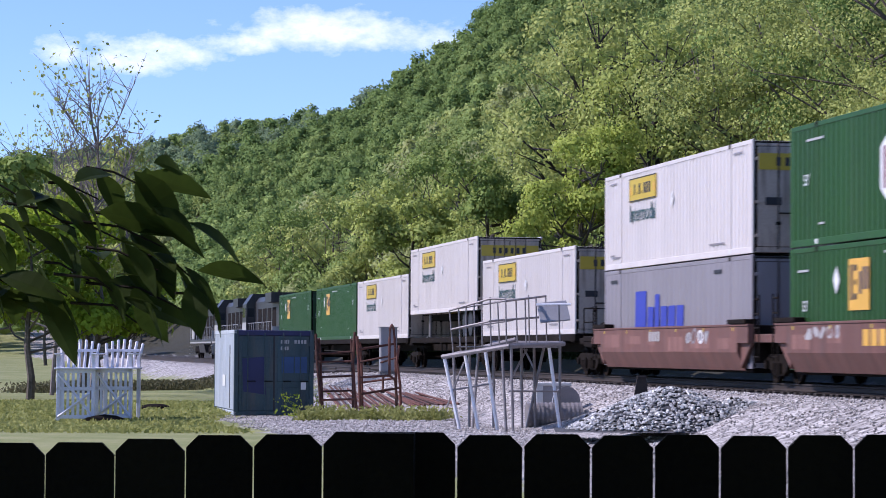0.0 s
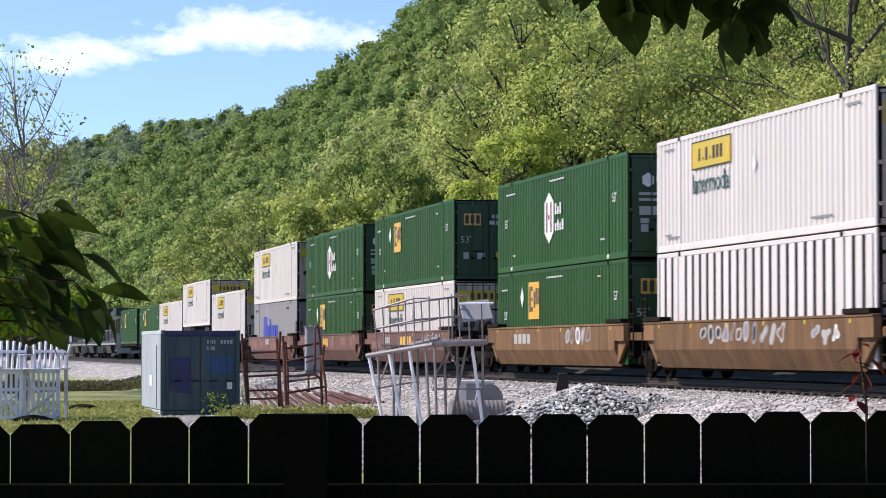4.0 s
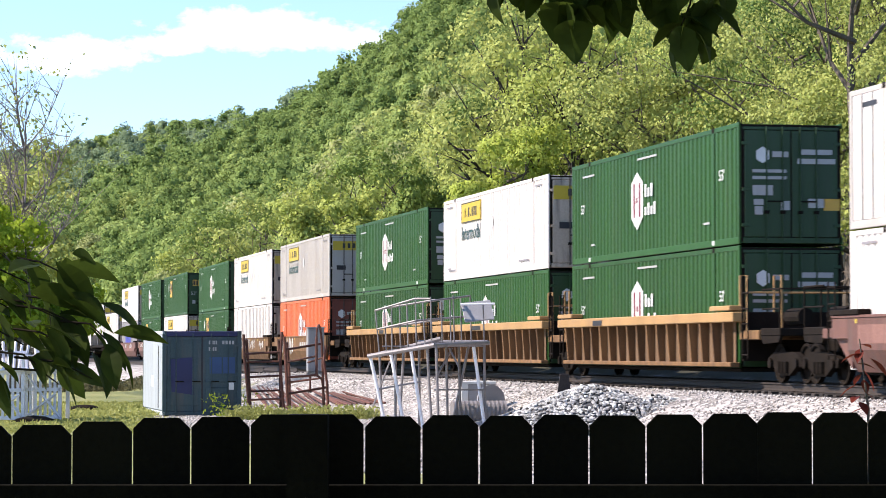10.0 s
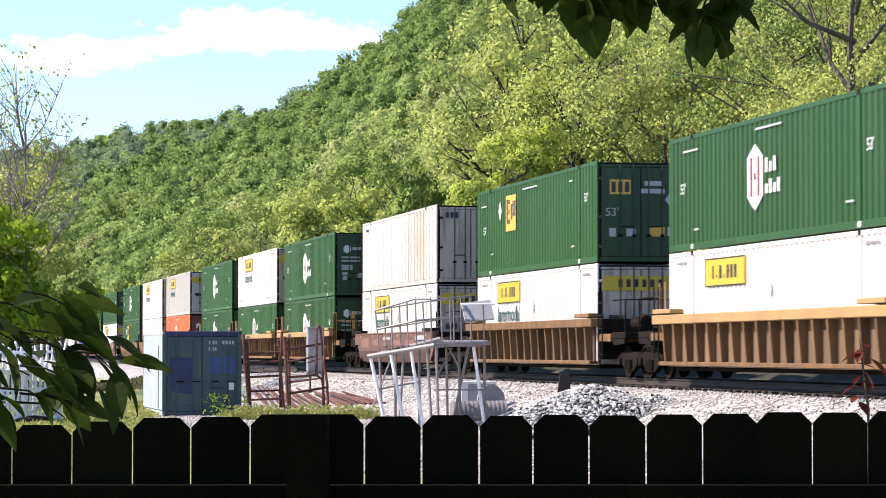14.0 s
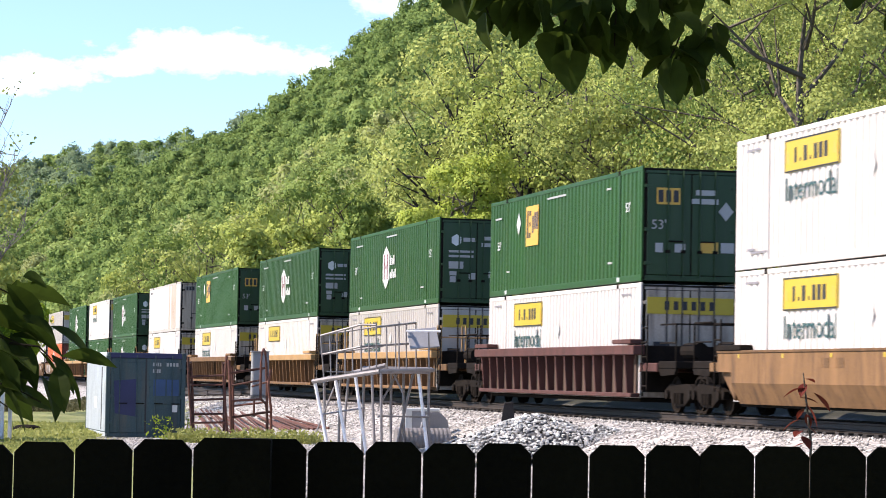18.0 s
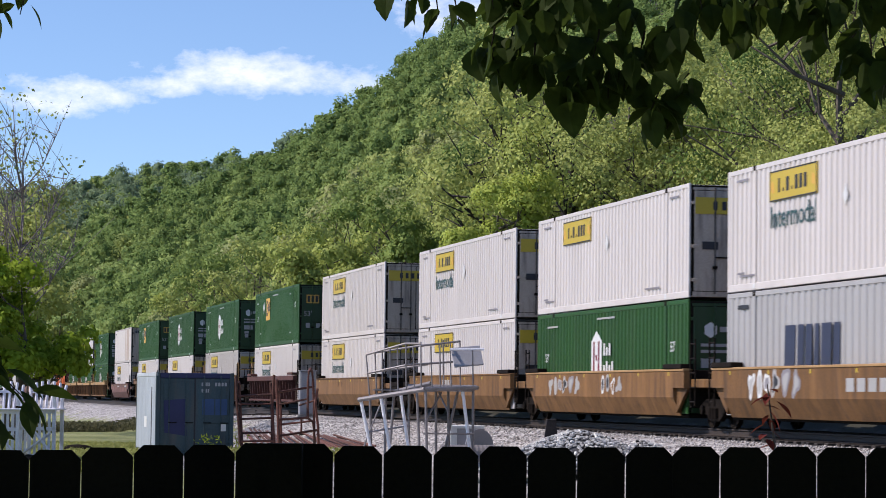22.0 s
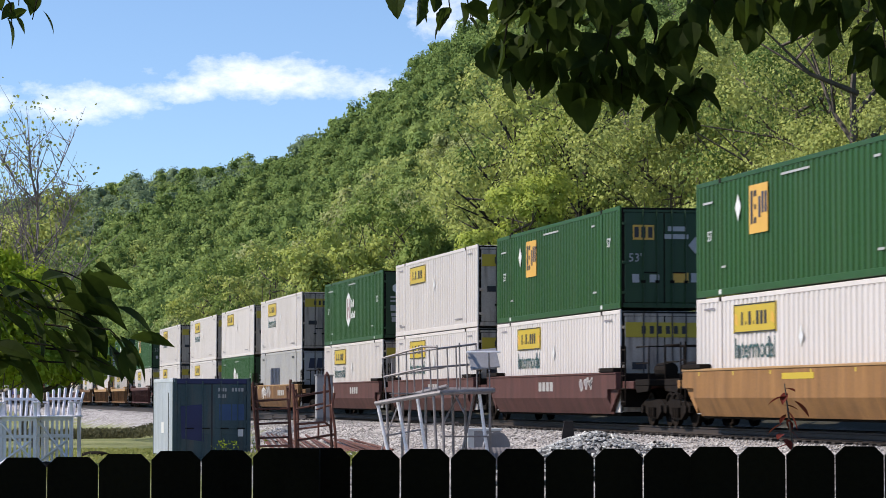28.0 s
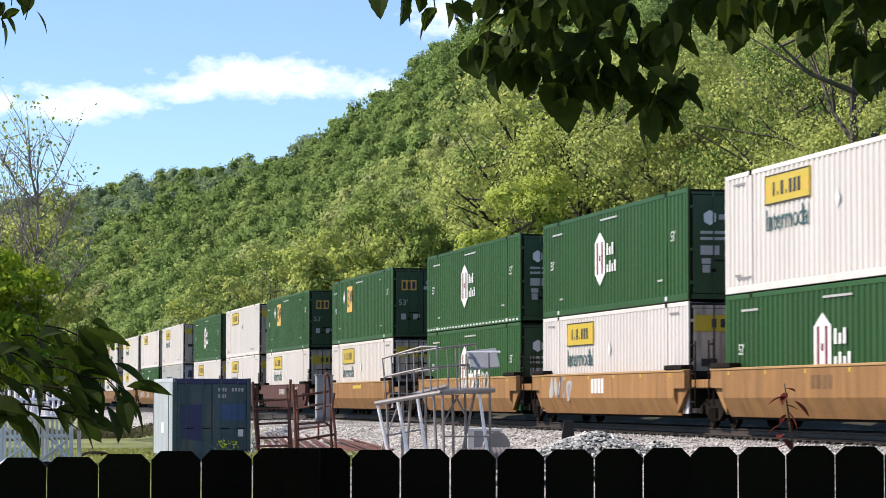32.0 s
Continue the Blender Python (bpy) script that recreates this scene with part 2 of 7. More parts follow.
M["red_mark"] = surface("maroon_mark", (0.15, 0.012, 0.03), 0.5, var=0.08, bump=0.0)
M["pale"] = surface("pale_mark", (0.62, 0.63, 0.62), 0.5, var=0.05, bump=0.0)
M["steel_dark"] = surface("dark_steel", (0.013, 0.010, 0.008), 0.85, 0.0, var=0.3, scale=2, bump=0.03, dirt=(0.026, 0.017, 0.011), dirt_amount=0.5, spec=0.08)
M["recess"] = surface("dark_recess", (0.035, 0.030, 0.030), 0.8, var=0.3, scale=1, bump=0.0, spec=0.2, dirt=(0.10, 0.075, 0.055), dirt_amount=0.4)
M["rod"] = surface("grimy_lock_rod", (0.075, 0.062, 0.055), 0.6, 0.1, var=0.3, scale=3, bump=0.0)
# rail and tie darkened to match the shadow strip under the train
M["rail"] = surface("rail_steel", (0.036, 0.026, 0.021), 0.7, 0.1, var=0.2, scale=2, bump=0.02)
M["tie"] = surface("creosoted_tie", (0.034, 0.026, 0.021), 0.9, var=0.3, scale=4, bump=0.08, per_object=0.3)
M["brown"] = surface("oxide_red_car_paint", (0.135, 0.058, 0.043), 0.7, var=0.2, scale=1.9, bump=0.03, dirt=(0.10, 0.07, 0.06), dirt_amount=0.55, streak=True, per_object=0.2)
M["tan"] = surface("faded_yellow_brown_car_paint", (0.178, 0.096, 0.042), 0.75, var=0.22, scale=1.9, bump=0.03, dirt=(0.055, 0.034, 0.024), dirt_amount=0.85, spec=0.25, streak=True, per_object=0.25)
M["car_yellow"] = surface("yellow_car_paint", (0.36, 0.21, 0.08), 0.65, var=0.16, scale=0.6, bump=0.03, dirt=(0.26, 0.15, 0.08), dirt_amount=0.55, streak=True)
M["ochre"] = surface("ochre_car_paint", (0.185, 0.094, 0.034), 0.75, var=0.24, scale=1.9, bump=0.03, dirt=(0.055, 0.034, 0.024), dirt_amount=0.9, spec=0.25, streak=True, per_object=0.2)
M["clean_ochre"] = surface("orange_ochre_car_paint", (0.275, 0.140, 0.050), 0.7, var=0.18, scale=1.9, bump=0.03, dirt=(0.12, 0.070, 0.04), dirt_amount=0.6, spec=0.25, streak=True, per_object=0.15)
M["brown_patch"] = surface("faded_pink_brown_patch_paint", (0.215, 0.112, 0.092), 0.75, var=0.2, scale=2.0, bump=0.0, dirt=(0.12, 0.06, 0.05), dirt_amount=0.6, streak=True, spec=0.25)
# sheet darker than the ribs before it, with streaks of dirt
M["dark_sheet"] = surface("dark_recessed_sheet", (0.090, 0.054, 0.038), 0.85, var=0.3, scale=1.2, bump=0.03, dirt=(0.05, 0.04, 0.035), dirt_amount=0.6, streak=True)
M["maroon"] = surface("dark_red_car_paint", (0.088, 0.036, 0.030), 0.75, var=0.22, scale=1.9, bump=0.03, dirt=(0.045, 0.026, 0.022), dirt_amount=0.7, spec=0.25, streak=True)
M["container_blue"] = surface("slate_blue_container_paint", (0.046, 0.080, 0.090), 0.6, var=0.2, scale=1.2, bump=0.02, dirt=(0.13, 0.105, 0.085), dirt_amount=0.6, spec=0.3, streak=True)
M["patch_dark"] = surface("navy_patch_paint", (0.018, 0.022, 0.085), 0.6, var=0.15, bump=0.0)
M["patch_blue"] = surface("blue_patch_paint", (0.025, 0.07, 0.17), 0.6, var=0.15, bump=0.0)
M["rust"] = surface("rusted_pipe", (0.115, 0.042, 0.028), 0.8, 0.1, var=0.3, scale=5, bump=0.05, dirt=(0.07, 0.03, 0.025), dirt_amount=0.6, per_object=0.3)
M["galv"] = surface("galvanised_tube", (0.24, 0.22, 0.22), 0.45, 0.25, var=0.15, scale=5, bump=0.02, dirt=(0.2, 0.17, 0.16), dirt_amount=0.4)
M["chrome"] = surface("bright_white_tube", (0.80, 0.80, 0.83), 0.35, 0.1, var=0.08, scale=5, bump=0.01)
M["cabinet"] = surface("grey_cabinet_paint", (0.27, 0.27, 0.29), 0.5, var=0.08, scale=2, bump=0.01, dirt=(0.2, 0.19, 0.18), dirt_amount=0.3)
# stain darkened further, with the tree's shade held in the base colour
M["fence"] = surface("shade_dark_stained_fence", (0.0042, 0.0040, 0.0021), 0.9, spec=0.08, var=0.35, scale=3, fine=60, bump=0.05, streak=True, per_object=0.3)
M["white_wood"] = surface("weathered_white_wood", (0.62, 0.62, 0.68), 0.6, var=0.1, scale=4, bump=0.02, per_object=0.2)
M["bark"] = surface("grey_bark", (0.11, 0.09, 0.07), 0.9, var=0.3, scale=2, fine=14, bump=0.1)
M["pale_bark"] = surface("pale_grey_bark", (0.20, 0.17, 0.165), 0.9, var=0.2, scale=2, fine=14, bump=0.05)
M["loco_black"] = surface("black_locomotive_paint", (0.02, 0.02, 0.023), 0.45, var=0.2, scale=1, bump=0.02, dirt=(0.07, 0.06, 0.055), dirt_amount=0.5, streak=True)
M["glass"] = surface("dark_window_glass", (0.02, 0.025, 0.03), 0.08, var=0.1, bump=0.0)
M["canopy_dark"] = canopy("woods_dark_green", (0.098, 0.162, 0.048), (0.245, 0.345, 0.105))
M["canopy_mid"] = canopy("woods_mid_green", (0.150, 0.222, 0.066), (0.345, 0.440, 0.140))
M["canopy_yellow"] = canopy("woods_yellow_green", (0.235, 0.290, 0.082), (0.460, 0.530, 0.185))
M["canopy_olive"] = canopy("woods_olive", (0.220, 0.258, 0.102), (0.440, 0.482, 0.212))
# green shifted to blue-grey, distance haze put into the colour
M["canopy_blue"] = canopy("woods_far_hazy_green", (0.118, 0.180, 0.105), (0.255, 0.340, 0.185))
M["lf_dark"] = leafy("foliage_dark_green", (0.085, 0.150, 0.036), (0.215, 0.310, 0.080), 0.3, 0.11, 0.3)
M["lf_mid"] = leafy("foliage_mid_green", (0.130, 0.200, 0.045), (0.300, 0.390, 0.100), 0.3, 0.11, 0.3)
M["lf_yellow"] = leafy("foliage_yellow_green", (0.235, 0.290, 0.062), (0.450, 0.520, 0.145), 0.35, 0.35, 0.18)
M["lf_olive"] = leafy("foliage_olive", (0.225, 0.272, 0.070), (0.460, 0.515, 0.158), 0.35, 0.35, 0.18)
M["lf_fresh"] = leafy("foliage_fresh_yellow_green", (0.255, 0.320, 0.050), (0.450, 0.535, 0.115), 0.38, 0.4, 0.18)
M["dark_bark"] = surface("dark_wet_bark", (0.045, 0.038, 0.032), 0.9, var=0.3, scale=2, fine=14, bump=0.1)
# same hazy tint for far leaves
M["lf_blue"] = leafy("foliage_far_hazy_green", (0.150, 0.215, 0.110), (0.300, 0.380, 0.200), 0.3, 0.11, 0.3)
M["lf_bright"] = leafy("foliage_fresh_green", (0.190, 0.285, 0.020), (0.410, 0.530, 0.060), 0.5, 0.05)
M["lf_bank"] = leafy("dull_bank_brush", (0.075, 0.075, 0.038), (0.155, 0.150, 0.080), 0.35, 0.4)
M["stone_piece"] = leafy("loose_ballast_stone", (0.150, 0.136, 0.126), (0.640, 0.605, 0.575), 0.0, 1.2)
M["heap_stone"] = leafy("broken_heap_stone", (0.05, 0.049, 0.047), (0.78, 0.77, 0.745), 0.0, 3.0)
M["tan_sheet"] = surface("tan_side_sheet", (0.150, 0.088, 0.046), 0.8, var=0.25, scale=1.0, bump=0.03, dirt=(0.08, 0.055, 0.042), dirt_amount=0.6, streak=True)
# leaf colour darkened to hold the shade under the train
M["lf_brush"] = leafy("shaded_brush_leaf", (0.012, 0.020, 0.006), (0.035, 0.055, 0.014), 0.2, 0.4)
# leaf colour lowered so that the hanging leaves look shaded
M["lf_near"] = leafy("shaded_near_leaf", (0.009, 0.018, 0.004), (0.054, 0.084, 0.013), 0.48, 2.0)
M["twig"] = surface("dark_twig", (0.022, 0.018, 0.013), 0.9, var=0.3, scale=20, bump=0.0, spec=0.1)
M["lf_red"] = leafy("red_leaf", (0.065, 0.013, 0.011), (0.19, 0.036, 0.024), 0.3, 2.0)
M["tuft"] = leafy("grass_blades", (0.215, 0.235, 0.060), (0.400, 0.410, 0.150), 0.4, 0.4)


# ---- building helpers ----
def link_mesh(name, mesh, material, parent=None, label=""):
    if material is not None and not mesh.materials:
        mesh.materials.append(material)
    ob = new(name, mesh)
    ob.parent = parent
    if label:
        ob["label"] = label
    return ob


def part(name, bm, material, parent=None, label="", smooth=False):
    """Links a bmesh as ONE mesh object under a thing or a part."""
    mesh = bpy.data.meshes.new(name)
    bm.to_mesh(mesh)
    bm.free()
    if smooth:
        mesh.polygons.foreach_set("use_smooth", [True] * len(mesh.polygons))
    return link_mesh(name, mesh, material, parent, label)


def empty(name, m, **tags):
    ob = new(name)
    ob.matrix_basis = m
    ob.empty_display_size = 0.3
    return tagged(ob, **tags)


def box(bm, x0, x1, y0, y1, z0, z1, bevel=0.0, m=None):
    """Adds a box with bevelled edges to bm."""
    v = bmesh.ops.create_cube(bm, size=1.0)["verts"]
    for p in v:
        p.co = ((x0 + x1) / 2 + p.co.x * (x1 - x0), (y0 + y1) / 2 + p.co.y * (y1 - y0), (z0 + z1) / 2 + p.co.z * (z1 - z0))
    if bevel:
        e = list({e for p in v for e in p.link_edges})
        v = list({p for f in bmesh.ops.bevel(bm, geom=e, offset=bevel, segments=1, affect="EDGES")["faces"] for p in f.verts} | {p for p in v if p.is_valid})
    if m is not None:
        bmesh.ops.transform(bm, matrix=m, verts=v)
    return bm


def bx(x0, x1, y0, y1, z0, z1, bevel=0.01, m=None):
    return box(bmesh.new(), x0, x1, y0, y1, z0, z1, bevel, m)


def tube(bm, points, r, sides=8, cap=True):
    """A round tube along points, with one radius or one per point."""
    pts = [Vector(p) for p in points]
    rad = r if isinstance(r, (list, tuple)) else [r] * len(pts)
    rings = []
    for i, p in enumerate(pts):
        d = (pts[min(i + 1, len(pts) - 1)] - pts[max(i - 1, 0)]).normalized()
        a = d.cross(Vector((0, 0, 1)) if abs(d.z) < 0.9 else Vector((1, 0, 0))).normalized()
        b = d.cross(a)
        rings.append([bm.verts.new(p + (a * math.cos(k * math.tau / sides) + b * math.sin(k * math.tau / sides)) * rad[i]) for k in range(sides)])
    for r0, r1 in zip(rings, rings[1:]):
        for k in range(sides):
            bm.faces.new((r0[k], r0[(k + 1) % sides], r1[(k + 1) % sides], r1[k]))
    if cap:
        bm.faces.new(rings[0][::-1])
        bm.faces.new(rings[-1])
    return bm


def tb(points, r, sides=8):
    return tube(bmesh.new(), points, r, sides)


def prism(bm, outline, axis, a, b):
    """Extrudes a closed outline of 2D points along an axis from a to b. axis 'x': points are (y, z); 'y': (x, z)."""
    def at(p, s):
        return (s, p[0], p[1]) if axis == "x" else (p[0], s, p[1])
    f = [bm.verts.new(at(p, a)) for p in outline]
    g = [bm.verts.new(at(p, b)) for p in outline]
    bm.faces.new(f)
    bm.faces.new(g[::-1])
    for i in range(len(f)):
        j = (i + 1) % len(f)
        bm.faces.new((f[j], f[i], g[i], g[j]))
    bmesh.ops.recalc_face_normals(bm, faces=bm.faces)
    return bm


def pm(outline, axis, a, b):
    return prism(bmesh.new(), outline, axis, a, b)


def lettering(name, text, size, m, material, parent, label=""):
    """A word as a flat mesh, in the built-in font."""
    cu = bpy.data.curves.new(name, "FONT")
    cu.body, cu.size, cu.extrude, cu.resolution_u = text, size, 0.003, 2
    cu.align_x, cu.align_y = "CENTER", "CENTER"
    tmp = bpy.data.objects.new(name, cu)
    mesh = bpy.data.meshes.new_from_object(tmp)
    bpy.data.objects.remove(tmp)
    mesh.transform(m)
    return link_mesh(name, mesh, material, parent, label)


def quads_mesh(name, verts, quads, material, parent=None, soft=None):
    """A mesh from numpy arrays of vertices (n, 3) and quads (k, 4); soft: one shading normal a quad."""
    me = bpy.data.meshes.new(name)
    me.vertices.add(len(verts))
    me.vertices.foreach_set("co", np.ascontiguousarray(verts, dtype=np.float32).ravel())
    k = len(quads)
    me.loops.add(k * 4)
    me.loops.foreach_set("vertex_index", np.ascontiguousarray(quads, dtype=np.int32).ravel())
    me.polygons.add(k)
    me.polygons.foreach_set("loop_start", np.arange(0, k * 4, 4, dtype=np.int32))
    me.polygons.foreach_set("loop_total", np.full(k, 4, dtype=np.int32))
    me.update(calc_edges=True)
    if soft is not None:
        me.polygons.foreach_set("use_smooth", np.ones(k, dtype=bool))
        s = soft / np.maximum(np.linalg.norm(soft, axis=1, keepdims=True), 1e-6)
        me.normals_split_custom_set_from_vertices(np.repeat(s, 4, axis=0).astype(np.float32))
    return link_mesh(name, me, material, parent)


def leaf_quads(rng, centers, normals, size, aspect=0.62):
    """Leaf-shaped quads at centers, facing normals roughly."""
    n = len(centers)
    nm = normals / np.maximum(np.linalg.norm(normals, axis=1, keepdims=True), 1e-6)
    ref = rng.normal(size=(n, 3))
    a = np.cross(nm, ref)
    a /= np.maximum(np.linalg.norm(a, axis=1, keepdims=True), 1e-6)
    b = np.cross(nm, a)
    s = (np.asarray(size) * rng.uniform(0.6, 1.35, n))[:, None]
    v = np.stack([centers - a * s * 0.5, centers - b * s * 0.5 * aspect + a * s * 0.08 + nm * s * 0.1, centers + a * s * 0.5, centers + b * s * 0.5 * aspect + a * s * 0.08 + nm * s * 0.1], 1)
    return v.reshape(-1, 3), np.arange(n * 4).reshape(-1, 4)


def leaf_tris(rng, centers, normals, size):
    """Three-cornered leaf sprays at centers, facing normals roughly."""
    n = len(centers)
    nm = normals / np.maximum(np.linalg.norm(normals, axis=1, keepdims=True), 1e-6)
    a = np.cross(nm, rng.normal(size=(n, 3)))
    a /= np.maximum(np.linalg.norm(a, axis=1, keepdims=True), 1e-6)
    b = np.cross(nm, a)
    s = (np.asarray(size) * rng.uniform(0.55, 1.4, n))[:, None]
    v = np.stack([centers + a * s * 0.55, centers - a * s * 0.38 + b * s * 0.45, centers - a * s * 0.3 - b * s * 0.42 + nm * s * 0.15], 1)
    return v.reshape(-1, 3), np.arange(n * 3).reshape(-1, 3)


def crown_points(rng, blobs, count, fill=0.35):
    """Points and outward normals on and inside a set of blobs (x, y, z, rx, rz)."""
    bl = np.asarray(blobs)
    w = bl[:, 3] ** 2
    idx = rng.choice(len(bl), count, p=w / w.sum())
    d = rng.normal(size=(count, 3))
    d /= np.linalg.norm(d, axis=1, keepdims=True)
    d[:, 2] = np.where(d[:, 2] < -0.35, -d[:, 2], d[:, 2])
    rad = 1 - fill * rng.random(count) ** 2.0
    lump = 1 + 0.16 * np.sin(d[:, 0] * 5 + idx) * np.cos(d[:, 1] * 6 + idx * 2) + 0.1 * rng.normal(size=count)
    sc = np.stack([bl[idx, 3], bl[idx, 3], bl[idx, 4]], 1)
    return bl[idx, :3] + d * sc * (rad * lump)[:, None], d + rng.normal(size=(count, 3)) * 0.4, d + rng.normal(size=(count, 3)) * 0.22

# ---- ground ----
TRACK = Vector((9.142, 60.257, 0.0))       # a point of the track's centre line
ANG = radians(101.416)
ALONG = Vector((math.cos(ANG), math.sin(ANG), 0))
ASIDE = Vector((-math.sin(ANG), math.cos(ANG), 0))    # towards the yard


def to_track(x, y):
    """Distance along the track and aside from it (yard side positive)."""
    d = Vector((x, y, 0)) - TRACK
    return d.dot(ALONG), d.dot(ASIDE)


def on_track(a, s, z=0.0):
    p = TRACK + ALONG * a + ASIDE * s
    return Vector((p.x, p.y, z))


def step(e0, e1, x):
    t = np.clip((x - e0) / (e1 - e0), 0, 1)
    return t * t * (3 - 2 * t)


RIDGE_AZ = [-1.2, -0.5, -0.20, -0.163, -0.138, -0.113, -0.095, -0.077, -0.063, -0.050, -0.040, -0.029, -0.018, -0.010, 0.004, 0.021, 0.08, 0.17, 0.5, 1.2]
RIDGE_EL = [0.0548, 0.0548, 0.0668, 0.0703, 0.0743, 0.0793, 0.0813, 0.0843, 0.0873, 0.0933, 0.1008, 0.1078, 0.1173, 0.1238, 0.1348, 0.1428, 0.1598, 0.1948, 0.2148, 0.1948]


def ground_z(x, y):
    """Height of the ground: yard, ballast bed of the two tracks, and the wooded hill beyond."""
    x, y = np.asarray(x, float), np.asarray(y, float)
    dx, dy = x - TRACK.x, y - TRACK.y
    a = dx * ALONG.x + dy * ALONG.y
    s = dx * ASIDE.x + dy * ASIDE.y
    yard = -1.26 + 0.10 * np.sin(x * 0.21 + 1) * np.cos(y * 0.17) * step(7, 12, s)
    yard = yard + 0.10 * step(40, 6, y)
    bed = -0.24
    far_shift = 4.0 * step(35, 80, a)
    # bank added beyond the track closes off the lit view under the cars
    z = np.where(s > 0, bed + (yard - bed) * step(2.4 + far_shift, 6.5 + far_shift, s), bed + (0.42 - bed) * step(1.7, 3.3, -s))
    # the hill: from a foot behind the line up to its ridge
    az = np.clip(x / np.maximum(y, 1.0), -1.2, 1.2)
    r = np.hypot(x, y)
    el = np.interp(az, RIDGE_AZ, RIDGE_EL)
    r1 = ridge_reach(az)
    r0 = hill_foot(az)
    rise = np.clip((r - r0) / (r1 - r0), 0, 1.15)
    hill = (el * r1 - 8.0) * (0.45 * rise + 0.55 * rise ** 1.4) + 1.2 * np.sin(x * 0.05) * np.cos(y * 0.04) * step(0, 0.2, rise)
    return np.where((r > r0) & (y > 20), np.maximum(z, z + hill), z)


def ridge_reach(az):
    """How far off the ridge stands."""
    return np.interp(az, [-0.25, -0.16, -0.06, 0.0, 0.08, 0.2, 0.6], [1500, 1350, 1000, 720, 520, 420, 380])


def hill_foot(az):
    """Where the hill's foot begins, some way behind the line."""
    d = 0.2019 + np.maximum(az, -0.155)
    return np.minimum(21.3 / d + 13.0 / np.maximum(d, 0.03), 520)


def sheet(name, xs, ys, material, **tags):
    gx, gy = np.meshgrid(xs, ys)
    v = np.stack([gx.ravel(), gy.ravel(), ground_z(gx, gy).ravel()], 1)
    w, h = len(xs), len(ys)
    i = np.arange(w * h).reshape(h, w)
    q = np.stack([i[:-1, :-1].ravel(), i[:-1, 1:].ravel(), i[1:, 1:].ravel(), i[1:, :-1].ravel()], 1)
    ob = quads_mesh(name, v, q, material)
    ob.data.polygons.foreach_set("use_smooth", [True] * len(ob.data.polygons))
    return tagged(ob, **tags)


def ground_material():
    """Grass in the yard, stone along the tracks with oil and under-train shade in its colour, leaf litter on the hill:
    by place, with ragged edges.
    """
    m = bpy.data.materials.new("ground_cover")
    m.use_nodes = True
    n, l = m.node_tree.nodes, m.node_tree.links
    b = n["Principled BSDF"]
    b.inputs["Roughness"].default_value = 0.95
    co = n.new("ShaderNodeTexCoord")
    mp = n.new("ShaderNodeMapping")
    mp.vector_type = "TEXTURE"
    mp.inputs["Location"].default_value = TRACK
    mp.inputs["Rotation"].default_value = (0, 0, ANG)
    l.new(co.outputs["Object"], mp.inputs["Vector"])
    sp = n.new("ShaderNodeSeparateXYZ")
    l.new(mp.outputs[0], sp.inputs[0])

    def noise_tex(scale, detail=5):
        t = n.new("ShaderNodeTexNoise")
        t.inputs["Scale"].default_value, t.inputs["Detail"].default_value = scale, detail
        l.new(co.outputs["Object"], t.inputs["Vector"])
        return t.outputs[0]

    def ramp(v, stops):
        r = n.new("ShaderNodeValToRGB")
        e = r.color_ramp.elements
        while len(e) < len(stops):
            e.new(0.5)
        for k, (p, c) in zip(e, stops):
            k.position, k.color = p, (*c, 1)
        l.new(v, r.inputs[0])
        return r.outputs[0]

    def mix(f, a, c):
        r = n.new("ShaderNodeMixRGB")
        l.new(f, r.inputs[0])
        l.new(a, r.inputs[1])
        l.new(c, r.inputs[2])
        return r.outputs[0]

    def mth(op, a, c=None, d=None):
        r = n.new("ShaderNodeMath")
        r.operation = op
        for i, v in enumerate((a, c, d)):
            if v is not None:
                if isinstance(v, (int, float)):
                    r.inputs[i].default_value = v
                else:
                    l.new(v, r.inputs[i])
        return r.outputs[0]

    def rng(v, a, c):
        r = n.new("ShaderNodeMapRange")
        r.interpolation_type = "SMOOTHSTEP"
        r.inputs["From Min"].default_value, r.inputs["From Max"].default_value = a, c
        l.new(v, r.inputs["Value"])
        return r.outputs[0]

    grass = ramp(mth("MULTIPLY_ADD", noise_tex(0.35), 0.6, mth("MULTIPLY", noise_tex(6.0), 0.4)),
                 [(0.30, (0.115, 0.140, 0.032)), (0.5, (0.205, 0.222, 0.070)), (0.70, (0.315, 0.298, 0.145))])
    vor = n.new("ShaderNodeTexVoronoi")
    vor.inputs["Scale"].default_value = 7.5
    l.new(co.outputs["Object"], vor.inputs["Vector"])
    bw = n.new("ShaderNodeRGBToBW")
    l.new(vor.outputs["Color"], bw.inputs[0])
    stone = ramp(mth("MULTIPLY_ADD", bw.outputs[0], 0.6, mth("MULTIPLY", noise_tex(0.9), 0.4)),
                 [(0.25, (0.09, 0.08, 0.075)), (0.5, (0.31, 0.29, 0.275)), (0.75, (0.56, 0.53, 0.505))])
    # near-black so that the added bank reads as shade under the train
    litter = ramp(noise_tex(0.2), [(0.3, (0.014, 0.014, 0.007)), (0.7, (0.034, 0.032, 0.016))])
    wob = mth("MULTIPLY", mth("SUBTRACT", noise_tex(0.5), 0.5), 5.0)
    s = mth("ADD", sp.outputs[1], wob)
    near_gravel = mth("MULTIPLY", rng(sp.outputs[0], 62, 20), 7.0)
    edge = mth("SUBTRACT", mth("SUBTRACT", s, near_gravel), mth("MULTIPLY", rng(sp.outputs[0], 50, 85), 3.0))
    c = mix(rng(edge, 5.6, 6.6), stone, grass)
